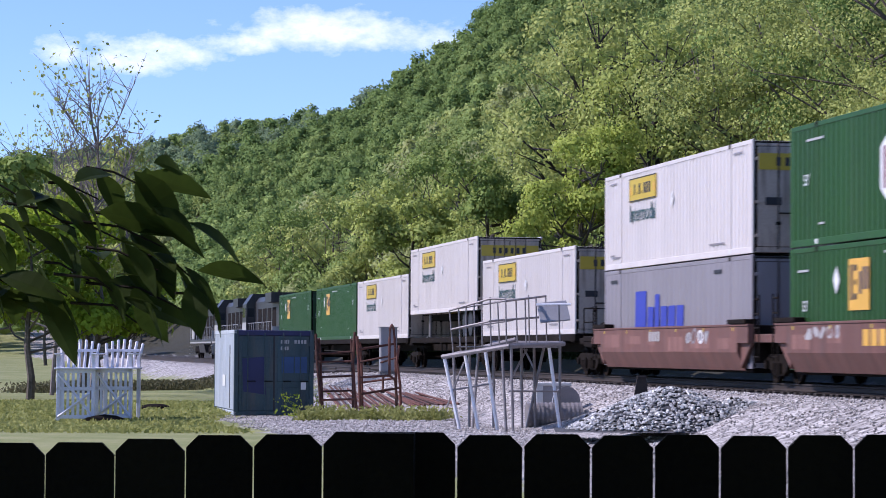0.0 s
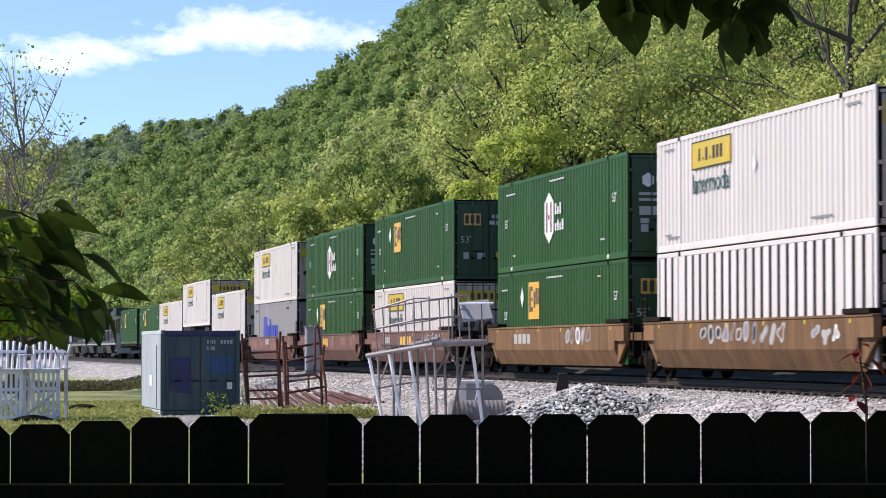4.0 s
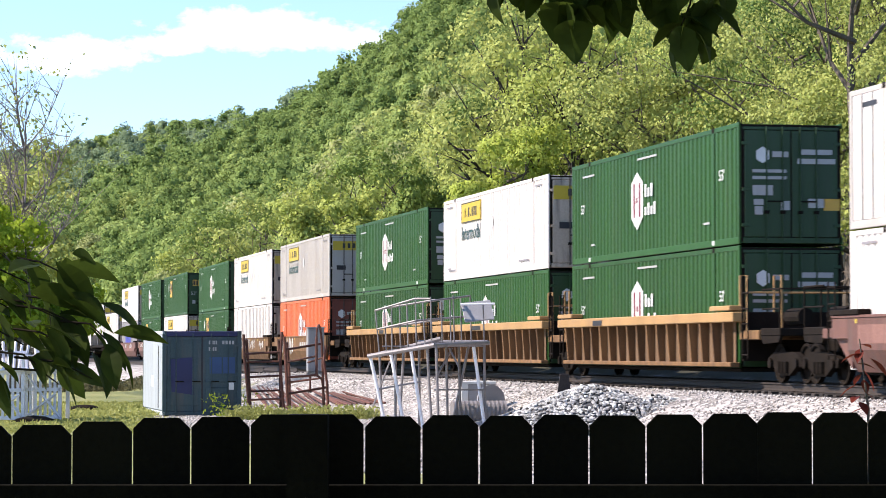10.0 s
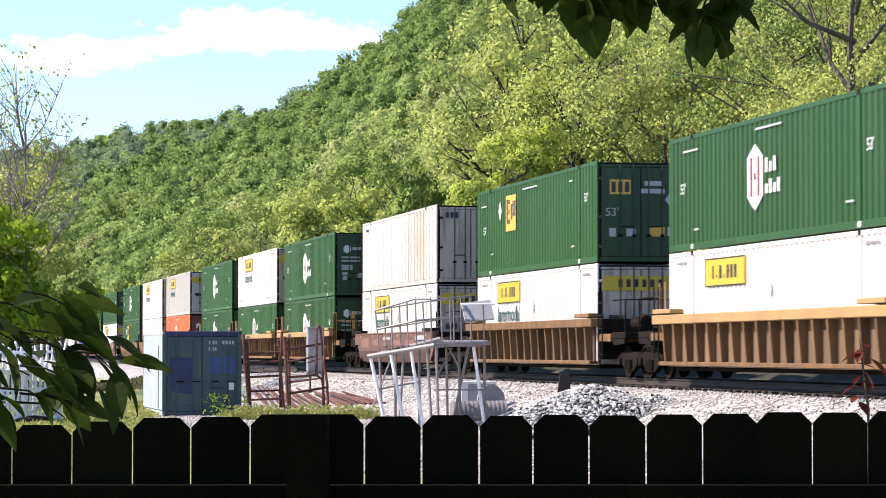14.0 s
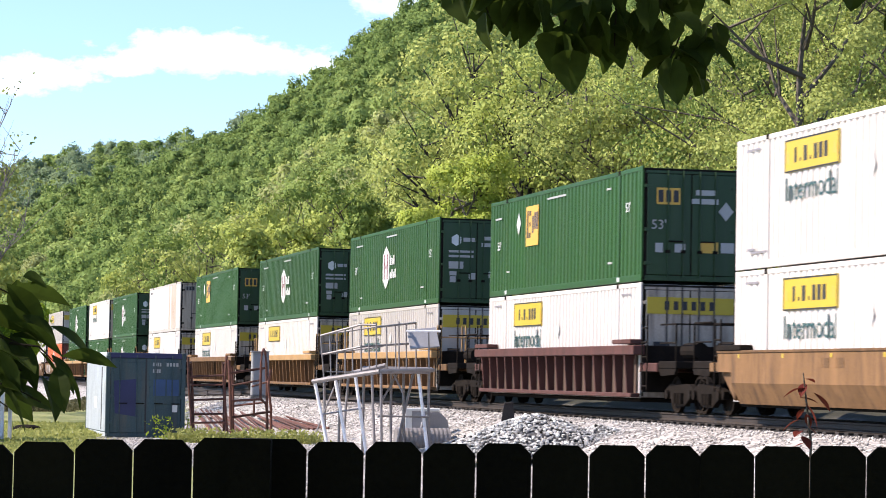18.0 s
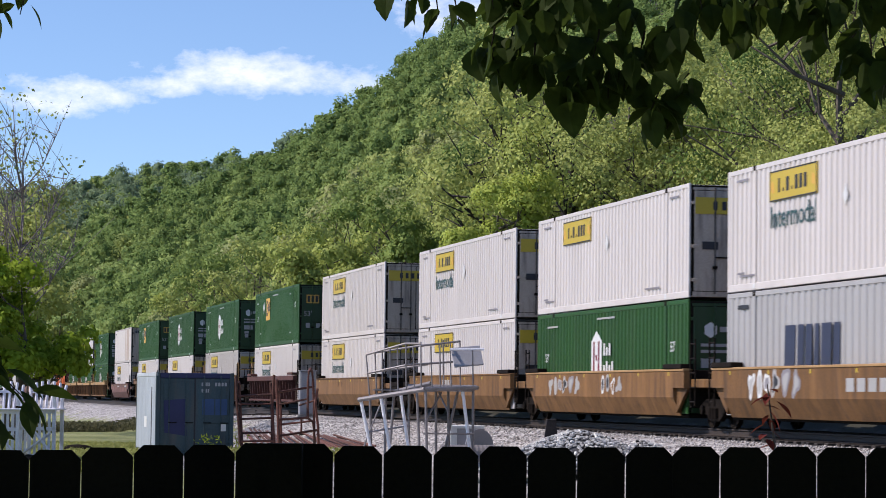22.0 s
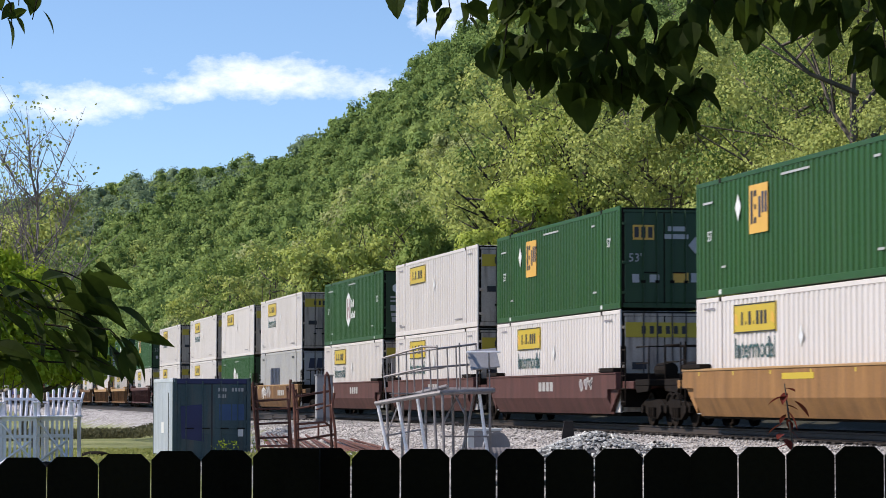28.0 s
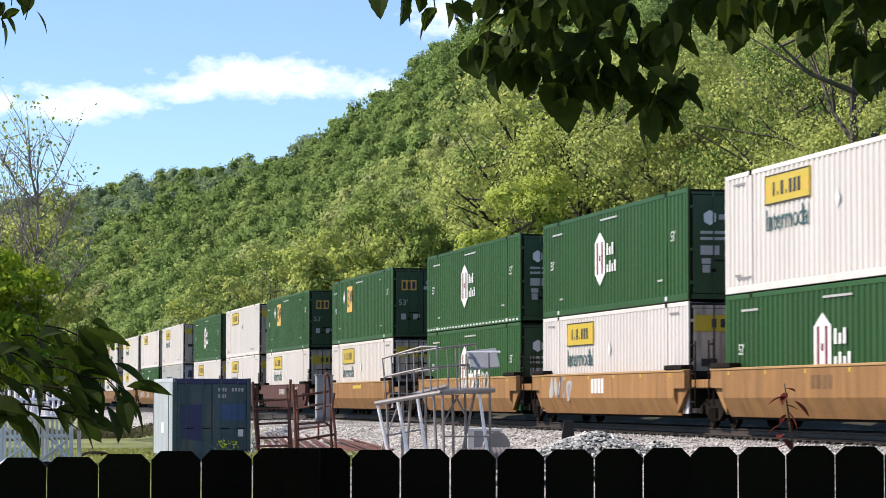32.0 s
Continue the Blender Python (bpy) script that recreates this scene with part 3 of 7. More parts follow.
    # oil-dark stone, darkened further as painted shade beneath the cars
    oily_shaded = ramp(bw.outputs[0], [(0.2, (0.011, 0.009, 0.008)), (0.8, (0.040, 0.034, 0.030))])
    c = mix(rng(mth("ABSOLUTE", mth("ADD", sp.outputs[1], mth("MULTIPLY", wob, 0.12))), 2.15, 1.65), c, oily_shaded)
    c = mix(rng(mth("MULTIPLY", sp.outputs[1], -1.0), 1.6, 2.4), c, litter)
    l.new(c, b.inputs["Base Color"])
    bp = n.new("ShaderNodeBump")
    bp.inputs["Strength"].default_value, bp.inputs["Distance"].default_value = 1.0, 0.1
    l.new(bw.outputs[0], bp.inputs["Height"])
    l.new(bp.outputs[0], b.inputs["Normal"])
    return m


def spaced(stops):
    out = [stops[0][0]]
    for (a, d), (b, _) in zip(stops, stops[1:]):
        out += list(np.linspace(a, b, max(2, int((b - a) / d)))[1:])
    return np.array(out)


XS = spaced([(-2600, 200), (-400, 30), (-90, 3.0), (-25, 0.8), (30, 3.0), (90, 20), (400, 200), (2600, 1)])
YS = spaced([(-1500, 200), (-60, 10), (30, 1.2), (110, 2.0), (200, 10), (900, 60), (2600, 1)])
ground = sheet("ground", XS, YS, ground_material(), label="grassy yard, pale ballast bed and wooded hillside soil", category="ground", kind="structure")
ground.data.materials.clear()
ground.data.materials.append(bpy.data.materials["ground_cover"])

# ---- tracks ----
def rail_line(name, s, a0, a1, label):
    prof = [(-0.075, -0.18), (0.075, -0.18), (0.075, -0.165), (0.012, -0.14), (0.012, -0.05), (0.037, -0.035), (0.037, 0.0), (-0.037, 0.0), (-0.037, -0.035), (-0.012, -0.05), (-0.012, -0.14), (-0.075, -0.165)]
    bm = pm([(y + s, z) for y, z in prof], "x", a0, a1)
    ob = part(name, bm, M["rail"])
    ob.matrix_basis = Matrix.Translation(TRACK) @ Matrix.Rotation(ANG, 4, "Z")
    return tagged(ob, label=label, category="rail", group="rails of the line", kind="structure")


for s in (-0.755, 0.755):
    rail_line("rail", s, -80, 420, "worn steel rail on wooden ties")
for s in (3.4, 4.9):
    rail_line("rail", s, 62, 420, "rusty steel rail of the second track")
tie_mesh = bpy.data.meshes.new("tie")
bmt = bx(-0.115, 0.115, -1.3, 1.3, -0.36, -0.185, 0.015)
bmt.to_mesh(tie_mesh)
bmt.free()
tie_mesh.materials.append(M["tie"])
track_bed = empty("track_ties", Matrix.Translation(TRACK) @ Matrix.Rotation(ANG, 4, "Z"), label="row of dark wooden ties in pale ballast", category="ties", kind="structure")
for i in range(120):
    t = link_mesh("tie", tie_mesh, None, track_bed)
    t.matrix_basis = pose(-25 + i * 0.55, random.uniform(-0.05, 0.05), random.uniform(-0.01, 0.005), 0, 0, random.uniform(-1, 1))
for i in range(45):
    t = link_mesh("tie", tie_mesh, None, track_bed)
    t.matrix_basis = pose(64 + i * 0.6, 4.15 + random.uniform(-0.05, 0.05), random.uniform(-0.01, 0.005), 0, 0, random.uniform(-1, 1))

# ---- the wooded hill ----
import itertools

# a twenty-sided clump
GOLD = (1 + 5 ** 0.5) / 2
LUMP = np.array([p for a in (-1, 1) for b in (-GOLD, GOLD) for p in ((0, a, b), (a, b, 0), (b, 0, a))]) / math.hypot(1, GOLD)
LUMP_FACES = np.array([(i, j, k) for i, j, k in itertools.combinations(range(12), 3) if max((LUMP[i] - LUMP[j]).dot(LUMP[i] - LUMP[j]), (LUMP[i] - LUMP[k]).dot(LUMP[i] - LUMP[k]), (LUMP[j] - LUMP[k]).dot(LUMP[j] - LUMP[k])) < 1.2])
LUMP_FACES = np.array([f if np.dot(np.cross(LUMP[f[1]] - LUMP[f[0]], LUMP[f[2]] - LUMP[f[0]]), LUMP[f[0]]) > 0 else f[::-1] for f in LUMP_FACES])


def forest():
    """Broadleaf trees over the hillside in stands of different greens: crowns of many rough clumps with leaf sprays."""
    rng = np.random.default_rng(7)
    sets = {k: [] for k in ("lf_dark", "lf_mid", "lf_yellow", "lf_olive", "lf_blue")}
    lumps = {k: [] for k in sets}
    spots = []
    for g, ra, rb in ((6.6, 190, 420), (8.2, 420, 800), (10.5, 800, 1420)):
        gx, gy = np.meshgrid(np.arange(-330, 180, g), np.arange(60, 1420, g))
        px = gx.ravel() + rng.uniform(-0.42, 0.42, gx.size) * g
        py = gy.ravel() + rng.uniform(-0.42, 0.42, gx.size) * g
        pr, pa = np.hypot(px, py), px / py
        ok = (pr >= ra) & (pr < rb) & (np.abs(pa + 0.005) < 0.215) & (pr > hill_foot(pa) + 2) & (pr < ridge_reach(pa) + 20)
        spots.append(np.stack([px[ok], py[ok], np.full(ok.sum(), g)], 1))
    for x, y, g in np.concatenate(spots):
        r, az = math.hypot(x, y), x / y
        z = float(ground_z(x, y))
        h = rng.uniform(7.5, 14) + (g - 6.6) * 0.6
        w = g * rng.uniform(0.40, 0.56)
        v = noise.noise((x * 0.012, y * 0.005, 0.3)) + 0.3 * rng.normal()
        rise = (r - float(hill_foot(az))) / (float(ridge_reach(az)) - float(hill_foot(az)))
        # farthest trees mostly take the green with haze in its colour
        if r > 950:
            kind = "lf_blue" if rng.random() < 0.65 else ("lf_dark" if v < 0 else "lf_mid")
        elif rise > 0.42:
            kind = "lf_dark" if v < 0.12 else ("lf_mid" if v < 0.6 else "lf_yellow")
        elif az < -0.045:
            kind = "lf_mid" if v > 0.0 else "lf_dark"
            kind = "lf_olive" if v > 0.45 else kind
        else:
            kind = "lf_yellow" if v > 0.22 else ("lf_olive" if v > -0.02 else ("lf_mid" if v > -0.42 else "lf_dark"))
        k = 10 if r < 420 else (9 if r < 800 else 7)
        d = rng.normal(size=(k, 3))
        d[:, 2] = np.abs(d[:, 2]) - 0.25
        d /= np.linalg.norm(d, axis=1, keepdims=True)
        ce = np.array((x, y, z + h * 0.55)) + d * np.array((w, w, h * 0.36)) * rng.uniform(0.35, 0.78, (k, 1))
        ra = w * rng.uniform(0.30, 0.58, k)
        ce[0], ra[0] = (x, y, z + h * 0.5), w * 0.78
        q = 3
        rough = rng.uniform(0.55, 1.15, (q, len(LUMP), 1))
        v = ce[:q, None] + LUMP[None] * 0.80 * ra[:q, None, None] * np.array((1, 1, 0.85)) * rough
        lumps[kind].append(v.reshape(-1, 3))
        blobs = np.column_stack([ce, ra * 1.06, ra * 0.95])
        n, sz = (2200, 0.29) if r < 300 else ((1350, 0.40) if r < 420 else ((640, 0.68) if r < 800 else (330, 1.02)))
        c, nm, sm = crown_points(rng, blobs, n, 0.42)
        sets[kind].append((c, nm, np.full(n, sz), sm))
    for kind, lots in sets.items():
        c, nm, sz, sm = (np.concatenate([q[j] for q in lots]) for j in range(4))
        v, q = leaf_tris(rng, c, nm, sz)
        lv = np.concatenate(lumps[kind])
        m = len(lv) // len(LUMP)
        lf = (LUMP_FACES[None] + len(LUMP) * np.arange(m)[:, None, None]).reshape(-1, 3)
        faces = np.concatenate([lf.ravel(), (q + len(lv)).ravel()])
        size = np.concatenate([np.full(len(lf), 3), np.full(len(q), 3)])
        me = bpy.data.meshes.new("hillside_trees")
        me.vertices.add(len(lv) + len(v))
        me.vertices.foreach_set("co", np.concatenate([lv, v]).astype(np.float32).ravel())
        me.loops.add(len(faces))
        me.loops.foreach_set("vertex_index", faces.astype(np.int32))
        me.polygons.add(len(size))
        me.polygons.foreach_set("loop_start", (np.cumsum(size) - size).astype(np.int32))
        me.polygons.foreach_set("loop_total", size.astype(np.int32))
        me.polygons.foreach_set("use_smooth", np.ones(len(size), dtype=bool))
        me.update(calc_edges=True)
        sm /= np.linalg.norm(sm, axis=1, keepdims=True)
        me.normals_split_custom_set_from_vertices(np.concatenate([np.tile(LUMP, (m, 1)) + rng.normal(size=(m * len(LUMP), 3)) * 0.35, np.repeat(sm, 3, axis=0)]).astype(np.float32))
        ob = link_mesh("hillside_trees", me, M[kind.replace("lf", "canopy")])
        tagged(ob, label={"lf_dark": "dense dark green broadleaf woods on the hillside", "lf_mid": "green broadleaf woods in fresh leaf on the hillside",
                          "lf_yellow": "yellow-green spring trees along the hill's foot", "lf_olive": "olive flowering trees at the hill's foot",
                          "lf_blue": "distant woods on the ridge, green tinted with bluish haze"}[kind], category="trees", kind="stuff")


forest()


def tree(x, y, h, w, foliage, count, size, label, seed, bare=0.0, lean=0.0, bark="bark", girth=1.0, group="trees behind the line"):
    """A tapered trunk with forking limbs, and a crown of leaf sprays with gaps."""
    rng = np.random.default_rng(seed)
    g = float(ground_z(x, y))
    c = empty("tree", pose(x, y, g), label=label, category="tree", group=group)
    tr = bmesh.new()
    r0 = (0.016 * h + 0.06) * girth
    pts = [Vector((lean * k * k * 0.1 + 0.12 * math.sin(k * 1.7 + seed), 0.1 * math.cos(k * 2.1 + seed), -0.15 + h * 0.86 * k / 6)) for k in range(7)]
    tube(tr, pts, [r0 * (1 - 0.14 * k) for k in range(7)], 7)
    blobs = []
    lim = tr
    n = 9 if bare < 0.5 else (16 if bare < 0.9 else 24)
    for k in range(n):
        f = rng.uniform(0.28, 0.95)
        base = pts[0].lerp(pts[-1], f)
        a = k * 2.4 + rng.uniform(-0.4, 0.4)
        reach = w * rng.uniform(0.55, 1.0) * (1.15 - 0.55 * f)
        tip = base + Vector((math.cos(a) * reach, math.sin(a) * reach, h * rng.uniform(0.08, 0.2) * (1.4 if bare else 1)))
        mid = base.lerp(tip, 0.5) + Vector((0, 0, -0.03 * h))
        tube(lim, [base, mid, tip], [r0 * 0.32, r0 * 0.20, r0 * 0.06], 5)
        for j in range(3 if bare < 0.5 else (6 if bare < 0.9 else 10)):
            t2 = mid.lerp(tip, rng.uniform(0, 1)) + Vector((rng.normal() * 0.22 * w, rng.normal() * 0.22 * w, h * rng.uniform(0.03, 0.13)))
            tube(lim, [mid.lerp(tip, 0.3 * j % 1.0), t2], [r0 * 0.16, r0 * 0.04], 4)
            blobs.append((t2.x, t2.y, t2.z, w * rng.uniform(0.16, 0.3), w * rng.uniform(0.13, 0.24)))
        blobs.append((tip.x, tip.y, tip.z, w * rng.uniform(0.24, 0.4), w * rng.uniform(0.2, 0.32)))
    part("trunk", lim, M[bark], c)
    top = pts[-1]
    blobs.append((top.x, top.y, top.z + 0.04 * h, w * 0.36, w * 0.32))
    ct, nm, sm = crown_points(rng, blobs, count, 0.42)
    v, q = leaf_quads(rng, ct, nm, np.full(count, size), 0.7)
    tagged(quads_mesh("crown", v, q, M[foliage], c, soft=sm), kind="stuff")
    return c


FOOT = [("lf_olive", "olive-green broadleaf tree coming into leaf"), ("lf_yellow", "yellow-green spring tree in full leaf"), ("lf_mid", "green broadleaf tree behind the line"), ("lf_dark", "dark green broadleaf tree behind the line")]
trng = np.random.default_rng(21)
for i in range(46):
    az = -0.10 + 0.31 * (i + trng.uniform(0.1, 0.9)) / 46
    row = i % 3
    r = float(hill_foot(az)) + 1.0 + row * 9.0 + trng.uniform(-2, 2)
    x, y = az * r, r
    h = trng.uniform(8.5, 12.5) if row == 0 else trng.uniform(12, 17)
    pick = 1 if -0.06 < az < 0.035 and row < 2 and trng.random() < 0.75 else (0 if az > 0.03 and trng.random() < 0.7 else int(trng.integers(0, 4)))
    near = max(0.0, min(1.0, (260 - r) / 170))
    tree(x, y, h, h * trng.uniform(0.34, 0.44), FOOT[pick][0], int(2300 + 6600 * near), 0.34 - 0.21 * near, FOOT[pick][1], 100 + i)

for px, dep, h, w, leaf, n, size, bare, bark, label, seed in (
        (1512, 95, 16.0, 5.6, "lf_olive", 19000, 0.135, 0.45, "bark", "tall dark-limbed tree with sparse olive leaves", 311),
        (935, 143, 17.2, 5.6, "lf_olive", 9000, 0.25, 0.6, "dark_bark", "broad olive tree with dark limbs showing", 302),
        (1025, 133, 16.0, 4.8, "lf_yellow", 8000, 0.235, 0.6, "dark_bark", "broad yellow-green tree with dark limbs showing", 303),
        (895, 118, 9.8, 3.3, "lf_fresh", 13000, 0.165, 0.0, "bark", "round bright yellow-green tree behind the train", 304),
        (735, 150, 10.4, 3.6, "lf_mid", 11000, 0.22, 0.0, "bark", "dense green tree behind the train", 305),
        (600, 190, 11.0, 4.6, "lf_yellow", 9000, 0.28, 0.0, "bark", "round bright yellow-green tree behind the train", 306)):
    ax = (px - 784) / 4797.4
    tree(ax * dep, dep, h, w, leaf, n, size, label, seed, bare=bare, bark=bark, girth=1.15 if dep < 100 else 1.25)


def loose_ballast():
    """Single angular stones strewn over the gravel beside the line."""
    rng = np.random.default_rng(17)
    n = 24000
    a, q = rng.uniform(-16, 62, n), 2.0 + rng.random(n) * 11.5
    keep = q < 13.5 - 6.5 * np.clip((a - 25) / 37, 0, 1)
    a, q = a[keep], q[keep]
    x = TRACK.x + ALONG.x * a + ASIDE.x * q
    y = TRACK.y + ALONG.y * a + ASIDE.y * q
    z = ground_z(x, y)
    n = len(x)
    base = np.array([(1, 0, 0), (0, 1, 0), (-1, 0, 0), (0, -1, 0), (0.2, 0.1, 0.8), (0, 0, -0.7)], float)
    quad = np.array([(0, 1, 4, 4), (1, 2, 4, 4), (2, 3, 4, 4), (3, 0, 4, 4), (1, 0, 5, 5), (2, 1, 5, 5), (3, 2, 5, 5), (0, 3, 5, 5)])
    sc = rng.uniform(0.018, 0.045, (n, 1, 1)) * rng.uniform(0.7, 1.3, (n, 6, 1))
    r = rng.uniform(0, 6.28, n)
    c, s_ = np.cos(r)[:, None], np.sin(r)[:, None]
    v = base[None] * sc
    v = np.stack([v[..., 0] * c - v[..., 1] * s_ + x[:, None], v[..., 0] * s_ + v[..., 1] * c + y[:, None], v[..., 2] + z[:, None] + 0.015], -1).reshape(-1, 3)
    tri = quad[:, :3]
    f = (tri[None] + 6 * np.arange(n)[:, None, None]).reshape(-1, 3)
    me = bpy.data.meshes.new("ballast_stones")
    me.vertices.add(len(v))
    me.vertices.foreach_set("co", v.astype(np.float32).ravel())
    me.loops.add(len(f) * 3)
    me.loops.foreach_set("vertex_index", f.astype(np.int32).ravel())
    me.polygons.add(len(f))
    me.polygons.foreach_set("loop_start", np.arange(0, len(f) * 3, 3, dtype=np.int32))
    me.polygons.foreach_set("loop_total", np.full(len(f), 3, dtype=np.int32))
    me.update(calc_edges=True)
    tagged(link_mesh("ballast_stones", me, M["stone_piece"]), label="loose pale ballast stones beside the line", category="gravel", kind="stuff")


loose_ballast()

# ---- the train ----
LEN, WID, HIG = 16.154, 2.591, 2.896
SPEED = 15.1284
TRAIN_AT = [(0, -156.89), (0.5, -144.66), (1, -136.16), (2, -121.03), (4, -90.77), (7, -45.39), (10, 0.00), (13, 45.39), (16, 90.77), (19, 136.16), (19.5, 143.72), (20, 152.62), (20.5, 161.60), (21, 170.88), (21.5, 179.01), (22, 187.01), (23, 201.81), (24.5, 224.40), (28, 277.13), (32, 337.15)]
moving = []


def rides(ob, u, z, x=0.0):
    """Remember that ob rides the train, its near end u metres along."""
    moving.append((ob, u + x, z))
    return ob


def rib_mesh(name, length, z0, z1, pitch, depth, x0):
    """A corrugated sheet in the plane y = 0, ribs standing out towards +y."""
    xs, ys = [], []
    n = max(1, int(length / pitch))
    p = length / n
    for i in range(n):
        for f, y in ((0.0, 0), (0.30, 0), (0.42, depth), (0.88, depth)):
            xs.append(x0 + (i + f) * p)
            ys.append(y)
    xs.append(x0 + length)
    ys.append(0)
    k = len(xs)
    v = np.zeros((2 * k, 3))
    v[:k, 0], v[k:, 0] = xs, xs
    v[:k, 1], v[k:, 1] = ys, ys
    v[:k, 2], v[k:, 2] = z0, z1
    i = np.arange(k - 1)
    q = np.stack([i + 1, i, i + k, i + k + 1], 1)
    me = bpy.data.meshes.new(name)
    me.from_pydata([tuple(a) for a in v], [], [tuple(int(b) for b in a) for a in q])
    return me


FACE = Matrix(((-1, 0, 0, 0), (0, 0, 1, 0), (0, 1, 0, 0), (0, 0, 0, 1)))     # text onto the yard side
BACK = Matrix(((0, 0, -1, 0), (-1, 0, 0, 0), (0, 1, 0, 0), (0, 0, 0, 1)))    # text onto the rear end


def plate(name, x, z, w, h, material, parent, y=1.302, t=0.006, label=""):
    return part(name, bx(x - w / 2, x + w / 2, y, y + t, z - h / 2, z + h / 2, 0.0), material, parent, label)


def rear_plate(name, y, z, w, h, material, parent, x=-0.046, label=""):
    return part(name, bx(x - 0.005, x, y - w / 2, y + w / 2, z - h / 2, z + h / 2, 0.0), material, parent, label)


def polyplate(name, pts, material, parent, y=1.302, t=0.006, label=""):
    return part(name, pm(pts, "y", y, y + t), material, parent, label)


def bars(parent, x, z, w, h, n, material, y=1.303, name="marking_bar"):
    """A line of unreadable marks: plain bars of the line's size and colour."""
    k = 1 if h < 0.2 else 4
    for i in range(k):
        c = x + w / 2 - (i + 0.5) * w / k
        f = 0.5 if k == 1 else 0.36
        part(name, bx(c - w / k * f, c + w / k * f, y, y + 0.005, z - h / 2, z + h / 2, 0.0), material, parent)


def rear_bars(parent, y, z, w, h, n, material, x=-0.047):
    part("marking_bar", bx(x - 0.005, x, y - w / 2, y + w / 2, z - h * 0.42, z + h * 0.42, 0.0), material, parent)


def container(color, pitch, label, decals, rail_color=None, dashes=False, end_color=None, depth=0.046):
    """A 53-foot box: corrugated sides in rails and posts, a pair of rear doors with lock rods, and its markings."""
    c = empty("shipping_container", pose(0, 0, 0), label=label, category="container", group="containers on the train")
    paint, rails = M[color], M[rail_color or color]
    # rear ends get their own colours: dirt on white, shade on green
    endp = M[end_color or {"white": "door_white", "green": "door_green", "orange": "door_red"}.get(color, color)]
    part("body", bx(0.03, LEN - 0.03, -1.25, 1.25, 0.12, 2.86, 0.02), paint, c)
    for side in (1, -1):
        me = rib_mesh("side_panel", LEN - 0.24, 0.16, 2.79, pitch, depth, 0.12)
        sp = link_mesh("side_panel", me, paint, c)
        sp.matrix_basis = pose(0, 1.287 - depth, 0) if side > 0 else Matrix.Translation((LEN, -1.287 + depth, 0)) @ Matrix.Rotation(math.pi, 4, "Z")
        y0, y1 = sorted((side * 1.24, side * 1.2955))
        part("top_rail", bx(0, LEN, y0, y1, 2.78, HIG, 0.012), rails, c)
        part("bottom_rail", bx(0, LEN, y0, y1, 0.0, 0.17, 0.012), rails, c)
        if side < 0:
            continue
        for x in (0.0, LEN - 0.15):
            part("corner_post", bx(x, x + 0.15, y0, y1 + 0.002 * (side > 0), 0.0, HIG + 0.004, 0.01), rails, c)
        for x in (1.98, LEN - 2.12):
            post = part("lifting_post", bx(x, x + 0.15, min(y0, y1), side * 1.299 if side > 0 else y1, 0.02, HIG + 0.01, 0.012), rails, c)
            if side > 0:
                for z in (0.03, HIG - 0.11):
                    part("casting", bx(x - 0.02, x + 0.17, 1.29, 1.306, z, z + 0.12, 0.01), M["steel_dark"] if z > 1 else M["pale"], post)
    part("rear_frame", bx(-0.012, 0.02, -1.238, 1.238, 0.05, 2.85, 0.004), M["steel_dark"], c)
    part("rear_header", bx(-0.02, 0.12, -1.2, 1.2, 2.72, 2.80, 0.012), endp, c)
    part("rear_sill", bx(-0.02, 0.12, -1.2, 1.2, 0.02, 0.16, 0.012), endp, c)
    for side in (1, -1):
        y0, y1 = sorted((side * 0.018, side * 1.16))
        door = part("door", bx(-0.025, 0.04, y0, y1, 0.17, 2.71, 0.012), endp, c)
        for y in (0.22, 0.62):
            part("lock_rod", tb([(-0.055, side * y, 0.1), (-0.055, side * y, 2.8)], 0.022, 6), M["door_green"] if color == "green" else M["rod"], door)
            part("rod_keeper", bx(-0.08, -0.02, side * y - 0.06, side * y + 0.06, 0.72, 0.80, 0.005), M["steel_dark"], door)
        for z in (0.45, 1.3, 2.4):
            part("hinge", bx(-0.045, -0.01, side * 1.14 - 0.09, side * 1.14 + 0.09, z - 0.04, z + 0.04, 0.006), M["steel_dark"] if color == "recess" else endp, door)
        part("door_handle", bx(-0.075, -0.05, side * 0.42 - 0.2, side * 0.42 + 0.2, 1.0, 1.035, 0.005), M["steel_dark"], door)
    if dashes:
        bm = bmesh.new()
        for i in range(30):
            x = 0.35 + i * 0.53
            box(bm, x, x + 0.26, 1.296, 1.300, 0.05, 0.11)
        tagged(part("reflective_strip", bm, M["pale"], c, "white reflective dashes"), kind="stuff")
    decals(c)
    return c


